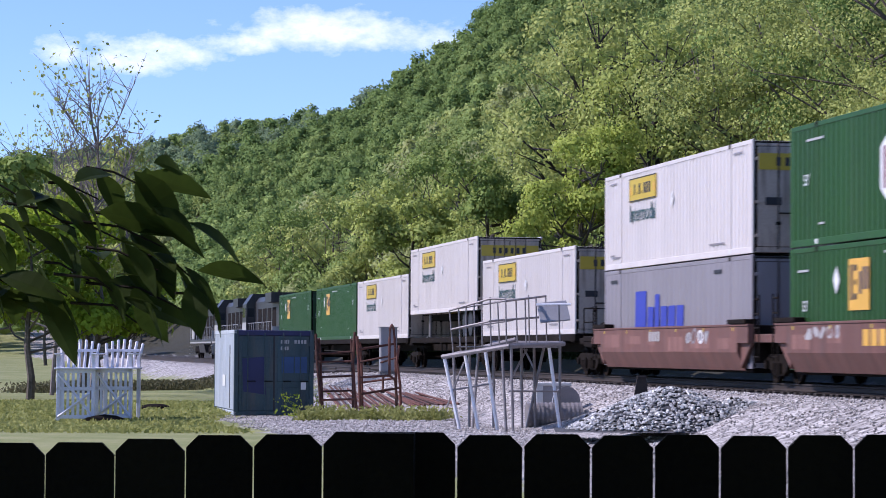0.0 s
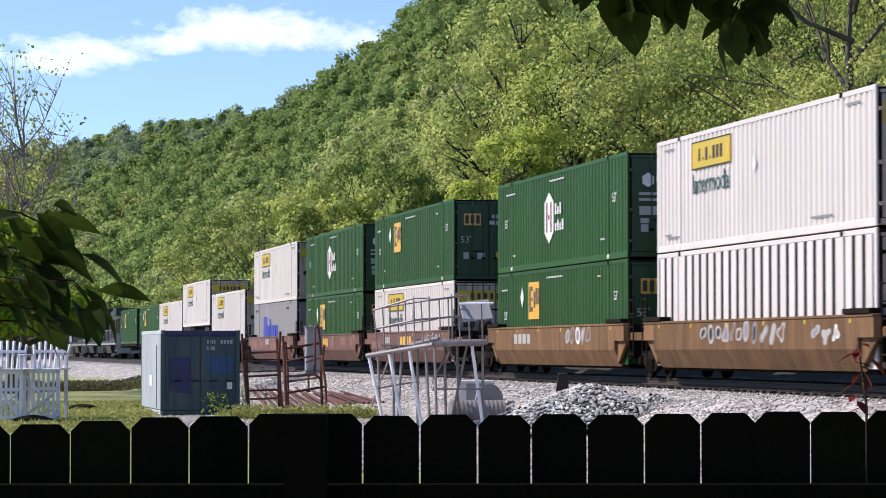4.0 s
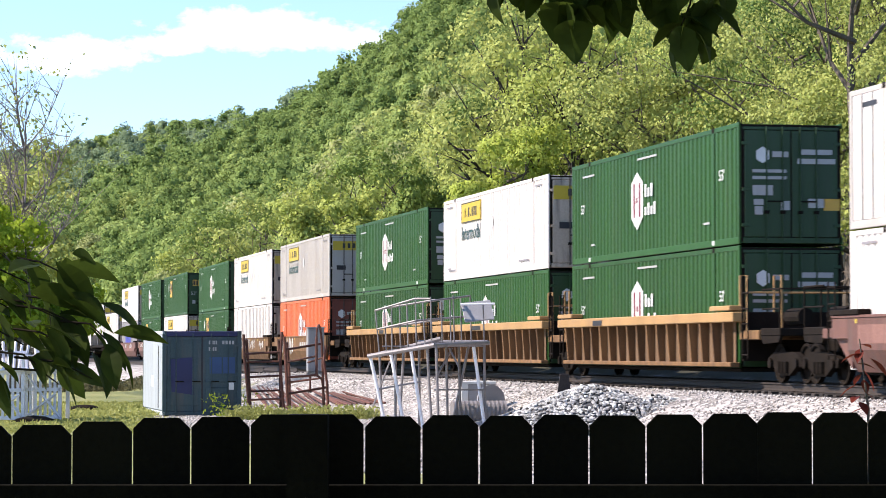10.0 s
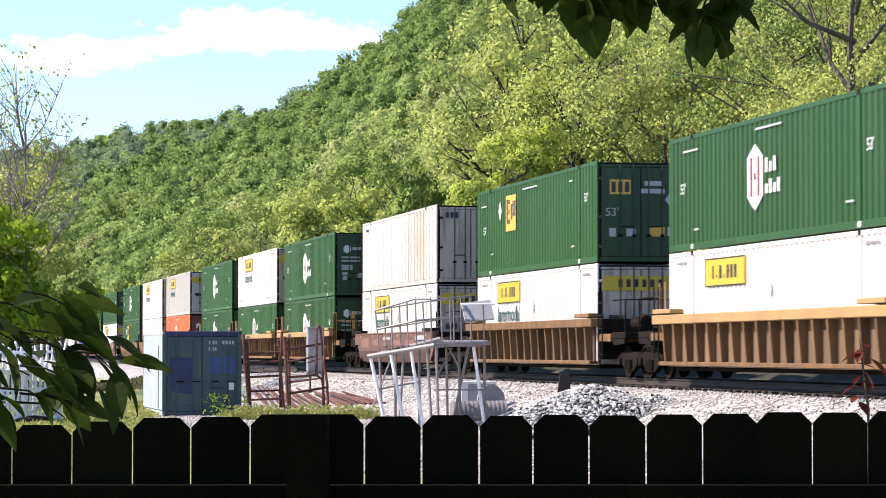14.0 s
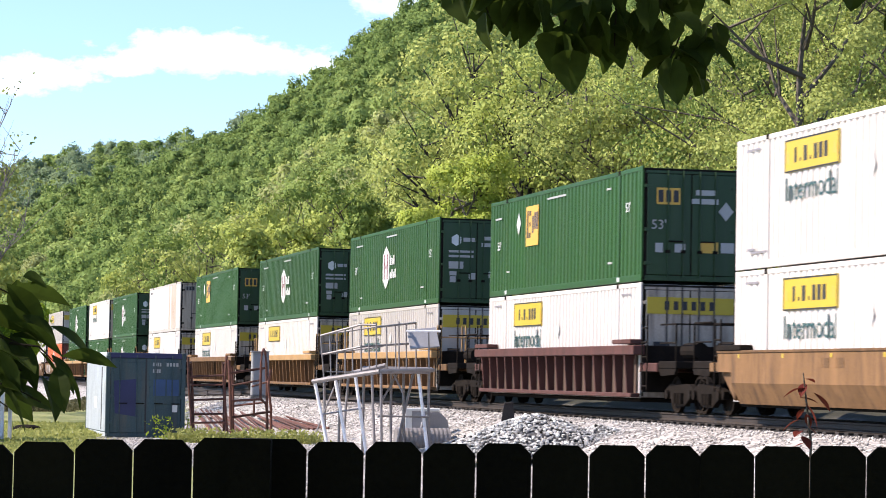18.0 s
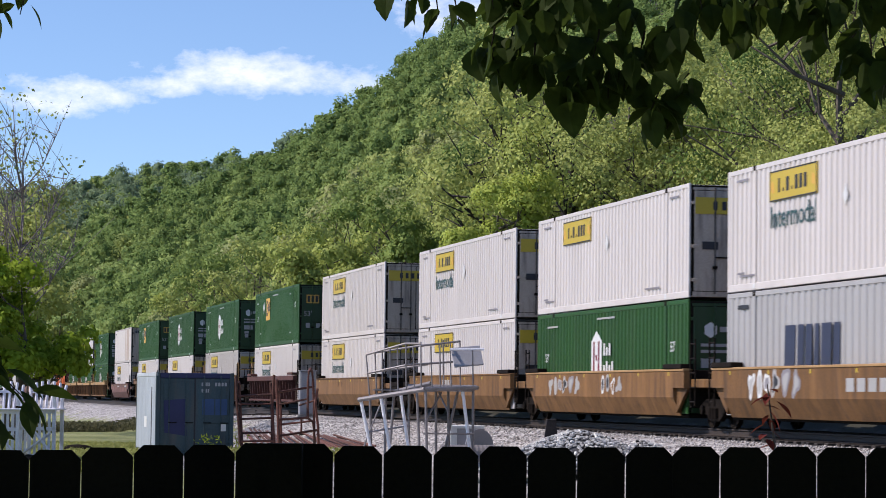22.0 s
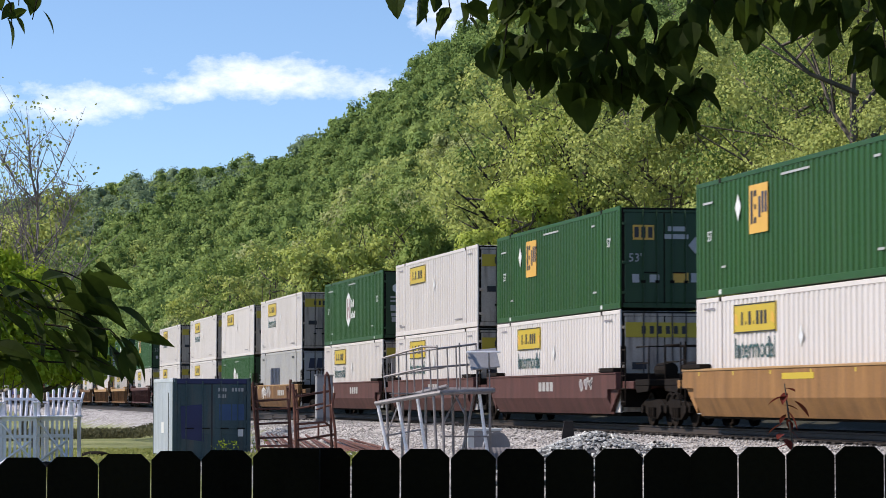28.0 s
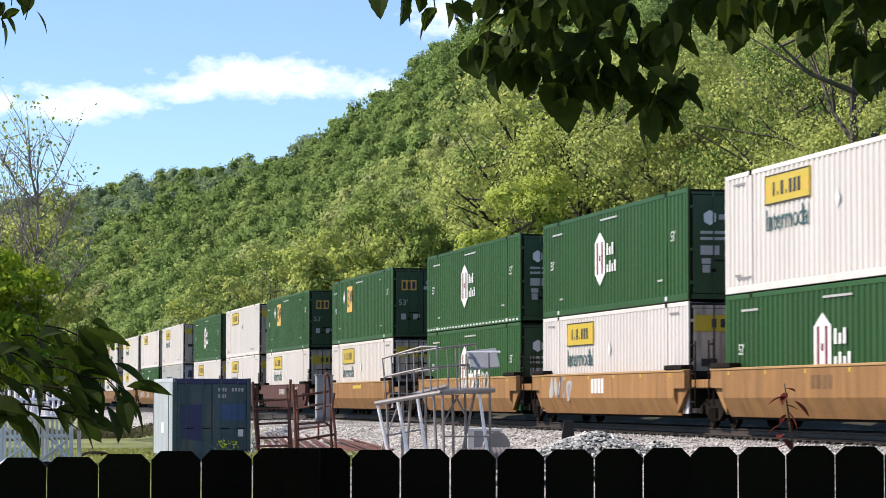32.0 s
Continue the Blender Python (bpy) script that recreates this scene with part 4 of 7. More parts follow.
def decal_yellow(word=True, ink="ink_teal"):
    def go(c):
        sign = plate("yellow_sign", 11.35, 2.31, 3.3, 0.70, M["yellow"], c, label="yellow sign with dark marks")
        for k in range(7):
            if k in (1, 3):      # the stops between the marks are small
                plate("sign_mark", 12.30 - k * 0.30, 2.20, 0.07, 0.08, M["black"], sign, y=1.309)
            else:
                w = 0.19 if k != 0 else 0.13
                plate("sign_mark", 12.30 - k * 0.30, 2.31, w, 0.32, M["black"], sign, y=1.309)
        for z in (2.64, 1.98):
            plate("sign_border", 11.35, z, 3.2, 0.03, M["black"], sign, y=1.309)
        for x in (9.765, 12.935):
            plate("sign_border", x, 2.31, 0.03, 0.63, M["black"], sign, y=1.309)
        for x in (12.75, 9.95):
            polyplate("scroll_mark", [(x - 0.14, 2.14), (x + 0.14, 2.2), (x + 0.1, 2.44), (x - 0.06, 2.38)], M["amber"], sign, y=1.309)
        if word:
            lettering("lettering", "Intermodal", 0.72, Matrix.Translation((11.35, 1.304, 1.58)) @ FACE, M[ink], c, "dark teal word on the side")
        polyplate("white_diamond", [(7.95, 1.55), (8.1, 1.8), (7.95, 2.05), (7.8, 1.8)], M["pale"], c)
        for x, z, w in ((15.0, 2.62, 0.9), (1.3, 2.62, 0.8), (14.6, 0.35, 1.1), (3.3, 0.35, 1.4), (15.1, 0.42, 0.5)):
            bars(c, x, z, w, 0.05, 6, M["grey"])
        rs = rear_plate("rear_sign", 0, 2.33, 2.28, 0.42, M["yellow"], c, label="yellow sign across the doors")
        for k in range(6):
            y = 0.62 - k * 0.235
            rear_plate("sign_mark", y, 2.33, 0.12, 0.22, M["black"], rs, x=-0.053)
        rear_plate("dark_placard", 0.75, 1.32, 0.42, 0.20, M["black"], c)
        rear_plate("pale_placard", -0.3, 0.95, 0.25, 0.3, M["silver"], c)
        rear_plate("yellow_placard", -0.8, 1.0, 0.3, 0.32, M["yellow"], c)
    return go


def decal_hex(c):
    hexa = [(8.98, 2.28), (9.55, 1.98), (9.55, 1.05), (8.98, 0.72), (8.41, 1.05), (8.41, 1.98)]
    h = polyplate("white_hexagon", hexa, M["pale"], c, label="white hexagon with dark red marks")
    for x in (9.25, 8.71):
        plate("red_mark", x, 1.52, 0.16, 0.92, M["red_mark"], h, y=1.309)
    plate("red_mark", 8.98, 1.52, 0.16, 0.16, M["red_mark"], h, y=1.309)
    for z, hh in ((1.75, 0.36), (1.25, 0.34)):
        for k in range(4):
            if z < 1.5 or k < 3:
                low = hh * (0.95 if (k in (0, 2)) == (z > 1.5) else 0.66)
                plate("white_mark", 8.14 - k * 0.29, z - (hh - low) / 2, 0.17, low, M["pale"], c)
    lettering("lettering", "53'", 0.38, Matrix.Translation((1.35, 1.304, 1.7)) @ FACE, M["pale"], c)
    lettering("lettering", "53'", 0.38, Matrix.Translation((14.85, 1.304, 1.55)) @ FACE, M["pale"], c)
    for x, z, w in ((14.2, 2.5, 1.3), (8.0, 2.62, 1.9), (2.6, 0.6, 0.5), (13.7, 0.5, 0.4)):
        bars(c, x, z, w, 0.055, 7, M["silver"])
    part("rear_hexagon", pm([(0, 0.2), (0.16, 0.1), (0.16, -0.1), (0, -0.2), (-0.16, -0.1), (-0.16, 0.1)], "x", -0.052, -0.046), M["pale"], c).matrix_basis = pose(0, 0.72, 2.12)
    for y, z, w, hh, n in ((0.28, 2.14, 0.4, 0.16, 4), (-0.62, 2.2, 0.8, 0.15, 4), (-0.62, 1.98, 0.95, 0.15, 7), (0.55, 1.74, 0.85, 0.09, 8), (0.55, 1.58, 0.85, 0.09, 8)):
        rear_bars(c, y, z, w, hh, n, M["silver"])
    for y, z, w, hh in ((0.72, 1.28, 0.5, 0.24), (0.82, 1.0, 0.24, 0.14), (0.82, 0.8, 0.2, 0.2), (0.16, 0.92, 0.22, 0.22), (-0.62, 0.98, 0.42, 0.22)):
        rear_plate("placard", y, z, w, hh, M["silver"], c)
    rear_plate("amber_placard", -1.0, 0.95, 0.4, 0.28, M["amber"], c)


def decal_amber(c):
    s = plate("amber_sign", 11.0, 1.95, 1.42, 1.16, M["amber"], c, label="amber sign with dark and blue marks")
    for x, z, w, hh in ((11.50, 2.0, 0.16, 0.8), (11.24, 2.32, 0.2, 0.14), (11.24, 2.0, 0.14, 0.12), (11.24, 1.68, 0.2, 0.14)):
        plate("dark_mark", x, z, w, hh, M["black"], s, y=1.309)
    for x in (10.9, 10.66, 10.42):
        plate("blue_mark", x, 1.98 + 0.1 * (x < 10.8), 0.16, 0.5, M["navy"], s, y=1.309)
    polyplate("white_diamond", [(12.6, 1.75), (12.83, 2.08), (12.6, 2.4), (12.37, 2.08)], M["pale"], c)
    lettering("lettering", "53'", 0.36, Matrix.Translation((1.2, 1.304, 1.9)) @ FACE, M["pale"], c)
    lettering("lettering", "53'", 0.36, Matrix.Translation((14.95, 1.304, 1.5)) @ FACE, M["pale"], c)
    for x, z, w in ((15.1, 2.35, 0.8), (8.3, 2.62, 2.0), (3.0, 2.5, 0.4), (13.8, 0.7, 0.35), (2.8, 0.55, 0.4)):
        bars(c, x, z, w, 0.055, 6, M["silver"])
    rs = rear_plate("rear_amber_sign", 0.62, 2.15, 0.62, 0.42, M["amber"], c)
    for k in range(3):
        rear_plate("dark_mark", 0.82 - k * 0.2, 2.15, 0.13, 0.3, M["black"], rs, x=-0.053)
    lettering("lettering", "53'", 0.34, Matrix.Translation((-0.05, 0.86, 1.42)) @ BACK, M["silver"], c)
    for y, z, w, n in ((-0.35, 2.26, 0.5, 4), (-0.35, 2.04, 0.7, 6)):
        rear_bars(c, y, z, w, 0.16, n, M["silver"])
    part("rear_diamond", pm([(0, 0.24), (0.2, 0), (0, -0.24), (-0.2, 0)], "x", -0.052, -0.046), M["silver"], c).matrix_basis = pose(0, -0.9, 1.8)
    rear_plate("placard", 0.85, 0.85, 0.2, 0.24, M["silver"], c)
    rear_plate("placard", 0.3, 0.85, 0.28, 0.22, M["silver"], c)
    rear_plate("amber_placard", -0.45, 0.88, 0.5, 0.28, M["amber"], c)
    rear_plate("placard", -0.95, 0.88, 0.35, 0.26, M["silver"], c)


def decal_word(material, x, z, h, widths, rear=False):
    """A brand word as plain slabs of its size and colour."""
    def go(c):
        p = x
        for w, f in widths:
            polyplate("word_mark", [(p, z), (p - w, z), (p - w - 0.06, z + h * f), (p - 0.06, z + h * f)], M[material], c)
            p -= w + 0.16
        for xx, zz, w in ((14.9, 2.55, 0.8), (3.2, 2.55, 0.7)):
            bars(c, xx, zz, w, 0.1, 6, M["black"])
        if rear:
            for k in range(5):
                part("rear_word_mark", pm([(0.95 - k * 0.4, 1.95), (0.65 - k * 0.4, 1.95), (0.58 - k * 0.4, 2.45), (0.88 - k * 0.4, 2.45)], "x", -0.053, -0.047), M[material], c)
    return go


def decal_streaks(c):
    decal_ribs(c, 0.258, (3, 4, 5, 6, 8))
    bars(c, 14.9, 2.55, 0.8, 0.1, 6, M["black"])
    rs = rear_plate("rear_mark", 0.72, 2.5, 0.55, 0.26, M["grey"], c)
    for k in range(3):
        rear_plate("dark_mark", 0.9 - k * 0.18, 2.5, 0.11, 0.2, M["black"], rs, x=-0.053)


def decal_ribs(c, half=0.19, stained=()):
    ribs = []
    for paint in ("white", "stained"):
        rib = bpy.data.meshes.new("white_rib")
        bm = bx(-half, half, 1.26, 1.294, 0.17, 2.78, 0.01)
        bm.to_mesh(rib)
        bm.free()
        rib.materials.append(M[paint])
        ribs.append(rib)
    for k in range(26):
        link_mesh("white_rib", ribs[k in stained], None, c).matrix_basis = pose(0.45 + k * 0.61, 0, 0)


def decal_none(c):
    for xx, zz, w in ((14.9, 2.55, 0.8), (3.2, 2.55, 0.7), (3.2, 0.4, 1.2)):
        bars(c, xx, zz, w, 0.1, 6, M["black"])


M["stained"] = surface("rust_stained_white_paint", (0.46, 0.38, 0.32), 0.6, var=0.14, scale=3.0, bump=0.0, dirt=(0.33, 0.19, 0.11), dirt_amount=0.75, streak=True)
PROTO = {
    "J": lambda: container("white", 0.34, "white corrugated 53-foot container with a yellow sign", decal_yellow()),
    "Jn": lambda: container("white", 0.34, "white corrugated container with a yellow sign and no word", decal_yellow(False)),
    "Jc": lambda: container("cream", 0.34, "greyish white container with a yellow sign, weathered", decal_yellow()),
    "H": lambda: container("green", 0.36, "dark green container with a white hexagon", decal_hex),
    "Hd": lambda: container("green", 0.36, "dark green container with a white hexagon and a dashed strip", decal_hex, dashes=True),
    "E": lambda: container("green", 0.36, "dark green container with an amber sign", decal_amber),
    "M": lambda: container("grey", 0.5, "grey container with large blue marks", decal_word("blue_mark", 12.2, 0.95, 1.25, ((1.3, 1.0), (0.7, 0.62), (0.5, 0.9), (0.7, 0.62), (0.75, 0.62), (0.75, 0.62))), depth=0.01),
    "O": lambda: container("orange", 0.42, "orange container with a white hexagon", decal_hex),
    "S": lambda: container("silver", 0.42, "silver-grey container with navy slanted marks", decal_word("navy", 11.9, 1.0, 1.05, ((0.72, 1.0), (0.40, 1.0), (0.40, 1.0), (0.28, 1.0), (0.62, 1.0), (0.40, 1.0)), True)),
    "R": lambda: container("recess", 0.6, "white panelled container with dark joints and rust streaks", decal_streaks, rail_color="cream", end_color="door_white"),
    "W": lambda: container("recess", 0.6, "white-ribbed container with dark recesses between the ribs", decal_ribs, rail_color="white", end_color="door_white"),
}
made_proto = {}


def place_container(kind, u, z):
    if kind not in made_proto:
        made_proto[kind] = PROTO[kind]()
        return rides(made_proto[kind], u, z)
    return rides(copy_thing(made_proto[kind], pose(0, 0, 0)), u, z)


# -- cars --
def wheel_mesh():
    bm = bmesh.new()
    prof = [(0.02, -0.06), (0.10, -0.075), (0.12, -0.03), (0.36, -0.02), (0.40, -0.06), (0.43, -0.06), (0.455, 0.05), (0.455, 0.075), (0.40, 0.075), (0.36, 0.02), (0.12, 0.03), (0.10, 0.05), (0.02, 0.05)]
    rings = []
    for k in range(16):
        a = k * math.tau / 16
        rings.append([bm.verts.new((math.cos(a) * r, y, math.sin(a) * r)) for r, y in prof])
    for k in range(16):
        p, q = rings[k], rings[(k + 1) % 16]
        for i in range(len(prof) - 1):
            bm.faces.new((p[i], p[i + 1], q[i + 1], q[i]))
    me = bpy.data.meshes.new("wheel")
    bmesh.ops.recalc_face_normals(bm, faces=bm.faces)
    bm.to_mesh(me)
    bm.free()
    me.materials.append(M["steel_dark"])
    return me


WHEEL = wheel_mesh()


def bogie(parent, x):
    """A two-axle truck: side frames with spring nests, bolster, four wheels."""
    b = part("bogie", bx(x - 0.25, x + 0.25, -1.05, 1.05, 0.45, 0.72, 0.03), M["steel_dark"], parent)
    for s in (1, -1):
        out = [(x - 1.15, 0.38), (x - 1.2, 0.56), (x - 0.7, 0.72), (x + 0.7, 0.72), (x + 1.2, 0.56), (x + 1.15, 0.38), (x + 0.75, 0.36), (x + 0.35, 0.18), (x - 0.35, 0.18), (x - 0.75, 0.36)]
        y0, y1 = sorted((s * 0.92, s * 1.06))
        part("side_frame", pm(out, "y", y0, y1), M["steel_dark"], b)
        nest = bmesh.new()
        for i in (-0.22, 0.0, 0.22):
            tube(nest, [(x + i, s * 1.09, 0.24), (x + i, s * 1.09, 0.5)], 0.07, 8)
        tagged(part("spring_nest", nest, M["steel_dark"], b), kind="stuff")
        for i in (-0.9, 0.9):
            w = link_mesh("wheel", WHEEL, None, b)
            w.matrix_basis = pose(x + i, s * 0.78, 0.457)
            part("bearing_cap", tb([(x + i, s * 1.06, 0.457), (x + i, s * 1.13, 0.457)], 0.12, 10), M["steel_dark"], b)
    for i in (-0.9, 0.9):
        part("axle", tb([(x + i, -0.85, 0.457), (x + i, 0.85, 0.457)], 0.08, 8), M["steel_dark"], b)
    return b


def hand_rail(parent, pts, name="handrail", r=0.022, mat="steel_dark"):
    return part(name, tb(pts, r, 6), M[mat], parent)


def well_car(paint, ribbed, near_end, far_end, label, chord=None, marks=()):
    """A well car unit: deep side sills, end platforms over the trucks, shelves, grab irons."""
    c = empty("well_car", pose(0, 0, 0), label=label, category="railcar", group="well cars of the train")
    top = 1.66 if ribbed else 1.45
    pt, ch = M[paint], M[chord or paint]
    for s in (1, -1):
        y = s * 1.42
        if ribbed:
            y0, y1 = sorted((s * 1.335, s * 1.36))
            part("side_sheet", bx(0.1, LEN - 0.1, y0, y1, 0.44, top - 0.1, 0.005), M["tan_sheet"] if chord == "car_yellow" else M["dark_sheet"], c)
            y0, y1 = sorted((s * 1.32, s * 1.63))
            part("top_chord", bx(-0.5, LEN + 0.5, y0, y1, top - 0.24, top, 0.02), ch, c)
            part("bottom_chord", bx(-0.1, LEN + 0.1, *sorted((s * 1.32, s * 1.56)), 0.36, 0.47, 0.015), pt, c)
            n = 17
            for i in range(n):
                x = 0.35 + i * (LEN - 0.7) / (n - 1)
                rib = pm([(s * 1.355, 0.46), (s * 1.52, 0.46), (s * 1.60, top - 0.23), (s * 1.355, top - 0.23)], "x", x - 0.045, x + 0.045)
                part("side_rib", rib, pt, c)
        else:
            out = [(s * 1.34, top), (s * 1.54, top), (s * 1.54, 0.76), (s * 1.32, 0.30), (s * 1.302, 0.30), (s * 1.302, 1.0)]
            bm = bmesh.new()
            prism(bm, out, "x", 0.5, LEN - 0.5)
            part("side_sill", bm, pt, c)
            for x0, x1 in ((-0.45, 0.5), (LEN - 0.5, LEN + 0.45)):
                end = [(s * 1.34, top), (s * 1.54, top), (s * 1.54, 1.0), (s * 1.34, 1.0)]
                part("sill_end", pm(end, "x", x0, x1), pt, c)
                part("sill_gusset", pm([(x0, 1.0), (x1, 1.0), (0.5 if x0 < 0 else LEN - 0.5, 0.37)] if x0 < 0 else [(x0, 1.0), (x1, 1.0), (x0, 0.37)], "y", *sorted((s * 1.36, s * 1.44))), pt, c)
            y0, y1 = sorted((s * 1.33, s * 1.565))
            part("top_flange", bx(-0.45, LEN + 0.45, y0, y1, top - 0.03, top + 0.03, 0.01), ch, c)
        for x in (-0.35, LEN - 1.25):
            y0, y1 = sorted((s * 1.30, s * (1.66 if ribbed else 1.60)))
            part("end_shelf", bx(x, x + 1.6, y0, y1, top + 0.032, top + 0.15, 0.015), M["steel_dark"] if not ribbed else ch, c)
    part("well_floor", bx(0.2, LEN - 0.2, -1.2, 1.2, 0.24, 0.34, 0.02), M["steel_dark"], c)
    for x, far in ((-1.6, False), (LEN + 0.15, True)):
        part("end_platform", bx(x, x + 1.45, -1.35, 1.35, 1.0, 1.22, 0.02), pt, c)
        bulk = x + (1.35 if not far else 0.1)
        part("bulkhead", bx(bulk - 0.05, bulk + 0.05, -1.3, 1.3, 0.5, top, 0.01), M["steel_dark"], c)
    for x, s in ((-0.62, 1), (LEN + 0.6, 1)):
        for dx in (0, 0.42):
            hand_rail(c, [(x + dx * (-1 if x < 0 else 1), 1.42, 0.55), (x + dx * (-1 if x < 0 else 1), 1.42, top + 0.75)], "ladder_rail")
        for k in range(5):
            z = 0.65 + k * 0.36
            hand_rail(c, [(x, 1.42, z), (x + 0.42 * (-1 if x < 0 else 1), 1.42, z)], "ladder_rung")
    if ribbed and chord:
        for x in (-0.75, LEN + 0.75):
            for y in (1.34, 0.5):
                hand_rail(c, [(x, y, 1.2), (x, y, top + 0.85), (x + 0.55 * (1 if x < 0 else -1), y, top + 0.85), (x + 0.55 * (1 if x < 0 else -1), y, 1.2)], "end_rail", 0.03, "car_yellow")
            hand_rail(c, [(x, 1.34, top + 0.45), (x, -1.2, top + 0.45)], "end_rail", 0.028, "car_yellow")
    gap = near_end
    bogie(c, -gap)
    if far_end:
        bogie(c, LEN + far_end)
    ends = [(-1, -1.6)] if gap > 1.7 else []
    if far_end:
        ends.append((1, LEN + 1.6))
    for d, x in ends:
        part("coupler", bx(min(x, x + d * 2.1), max(x, x + d * 2.1), -0.17, 0.17, 0.72, 1.0, 0.03), M["steel_dark"], c)
        part("end_deck", bx(min(x, x + d * 1.4), max(x, x + d * 1.4), -1.3, 1.3, 1.08, 1.26, 0.02), M["steel_dark"], c)
        part("deck_skirt", pm([(x, 1.08), (x + d * 1.4, 1.08), (x + d * 1.3, 0.94), (x + d * 0.2, 0.90)], "y", 1.22, 1.30), M["steel_dark"], c)
        part("air_reservoir", tb([(x + d * 0.2, 0.62, 1.52), (x + d * 1.25, 0.62, 1.52)], 0.2, 12), M["steel_dark"], c)
        part("brake_valve", bx(min(x + d * 0.5, x + d * 0.9), max(x + d * 0.5, x + d * 0.9), -0.6, -0.2, 1.26, 1.75, 0.03), M["steel_dark"], c)
        wheel = part("brake_wheel", tb([(x + d * 1.25 + 0.02, math.cos(a * math.tau / 14) * 0.27 - 0.6, 2.2 + math.sin(a * math.tau / 14) * 0.27) for a in range(15)], 0.02, 5), M["steel_dark"], c)
        hand_rail(c, [(x + d * 1.25, -0.6, 1.2), (x + d * 1.25, -0.6, 2.2)], "brake_stand", 0.05)
        for y in (1.28, 0.3, -1.25):
            hand_rail(c, [(x + d * 1.36, y, 1.2), (x + d * 1.36, y, 2.15)])
        hand_rail(c, [(x + d * 1.36, -1.25, 2.15), (x + d * 1.36, 1.28, 2.15), (x + d * 0.1, 1.28, 2.15)])
        hand_rail(c, [(x + d * 1.36, 1.28, 1.7), (x + d * 0.1, 1.28, 1.7)])
    yy = 1.633 if ribbed else 1.542
    if not ribbed and paint != "maroon":
        for k in range(6):
            plate("reflector", 0.9 + k * 2.85, top - 0.10, 0.10, 0.09, M["yellow"], c, y=1.541, t=0.004)
    if paint == "brown":
        prng = random.Random(len(marks) * 7 + int(far_end * 10))
        for k in range(6):
            w = prng.uniform(0.7, 1.9)
            plate("paint_patch", 1.4 + k * 2.6 + prng.uniform(-0.4, 0.4), prng.uniform(0.98, 1.18), w, prng.uniform(0.22, 0.42), M["brown_patch"], c, y=1.541, t=0.002)
    for kind, x, z, w, h, col in marks:
        if kind == "bars":
            bars(c, x, z, w, h, max(3, int(w / 0.32)), M[col], y=yy)
        else:
            rng = random.Random(int(x * 10))
            k, xx = 0, x + w / 2
            while xx > x - w / 2:
                lw = rng.uniform(0.42, 0.68)
                zc = z + rng.uniform(-0.05, 0.05)
                lobes = rng.choice((2, 3))
                turn, dent = rng.uniform(0, 6), rng.uniform(0.16, 0.30)
                for n, (f, paint_k) in enumerate(((1.0, M[rng.choice(col)]), (0.62, M[rng.choice(("grey", paint, "silver", "black"))]))):
                    pts = []
                    for j in range(18):
                        a = j * math.tau / 18
                        rad = f * (1 - dent + dent * math.sin(lobes * a + turn))
                        pts.append((xx - lw / 2 - math.cos(a) * lw * 0.56 * rad, zc + math.sin(a) * h * 0.52 * rad + 0.12 * h * math.cos(a)))
                    polyplate("paint_scrawl", pts, paint_k, c, y=yy + 0.003 * n, t=0.002)
                xx -= lw + rng.uniform(0.0, 0.1)
                k += 1
    return c


def spine_car(label):
    """A low spine car: centre sill, cross arms, end trucks."""
    c = empty("spine_car", pose(0, 0, 0), label=label, category="railcar", group="spine cars of the train")
    part("centre_sill", bx(-0.9, LEN + 0.9, -0.35, 0.35, 0.75, 1.22, 0.03), M["steel_dark"], c)
    for x in (0.2, 4.0, 8.0, 12.0, 15.6):
        part("cross_arm", bx(x, x + 0.4, -1.3, 1.3, 1.05, 1.33, 0.03), M["steel_dark"], c)
    for s in (1, -1):
        y0, y1 = sorted((s * 1.1, s * 1.3))
        part("side_beam", bx(0.0, LEN, y0, y1, 1.1, 1.33, 0.02), M["steel_dark"], c)
    for x in (-0.9, LEN + 0.6):
        part("end_platform", bx(x - 0.2, x + 0.6, -1.2, 1.2, 1.0, 1.2, 0.02), M["steel_dark"], c)
    bogie(c, -0.6)
    return c


ART, SOLO = 1.52, 2.6
graf = ("pale", "silver", "grey", "silver")
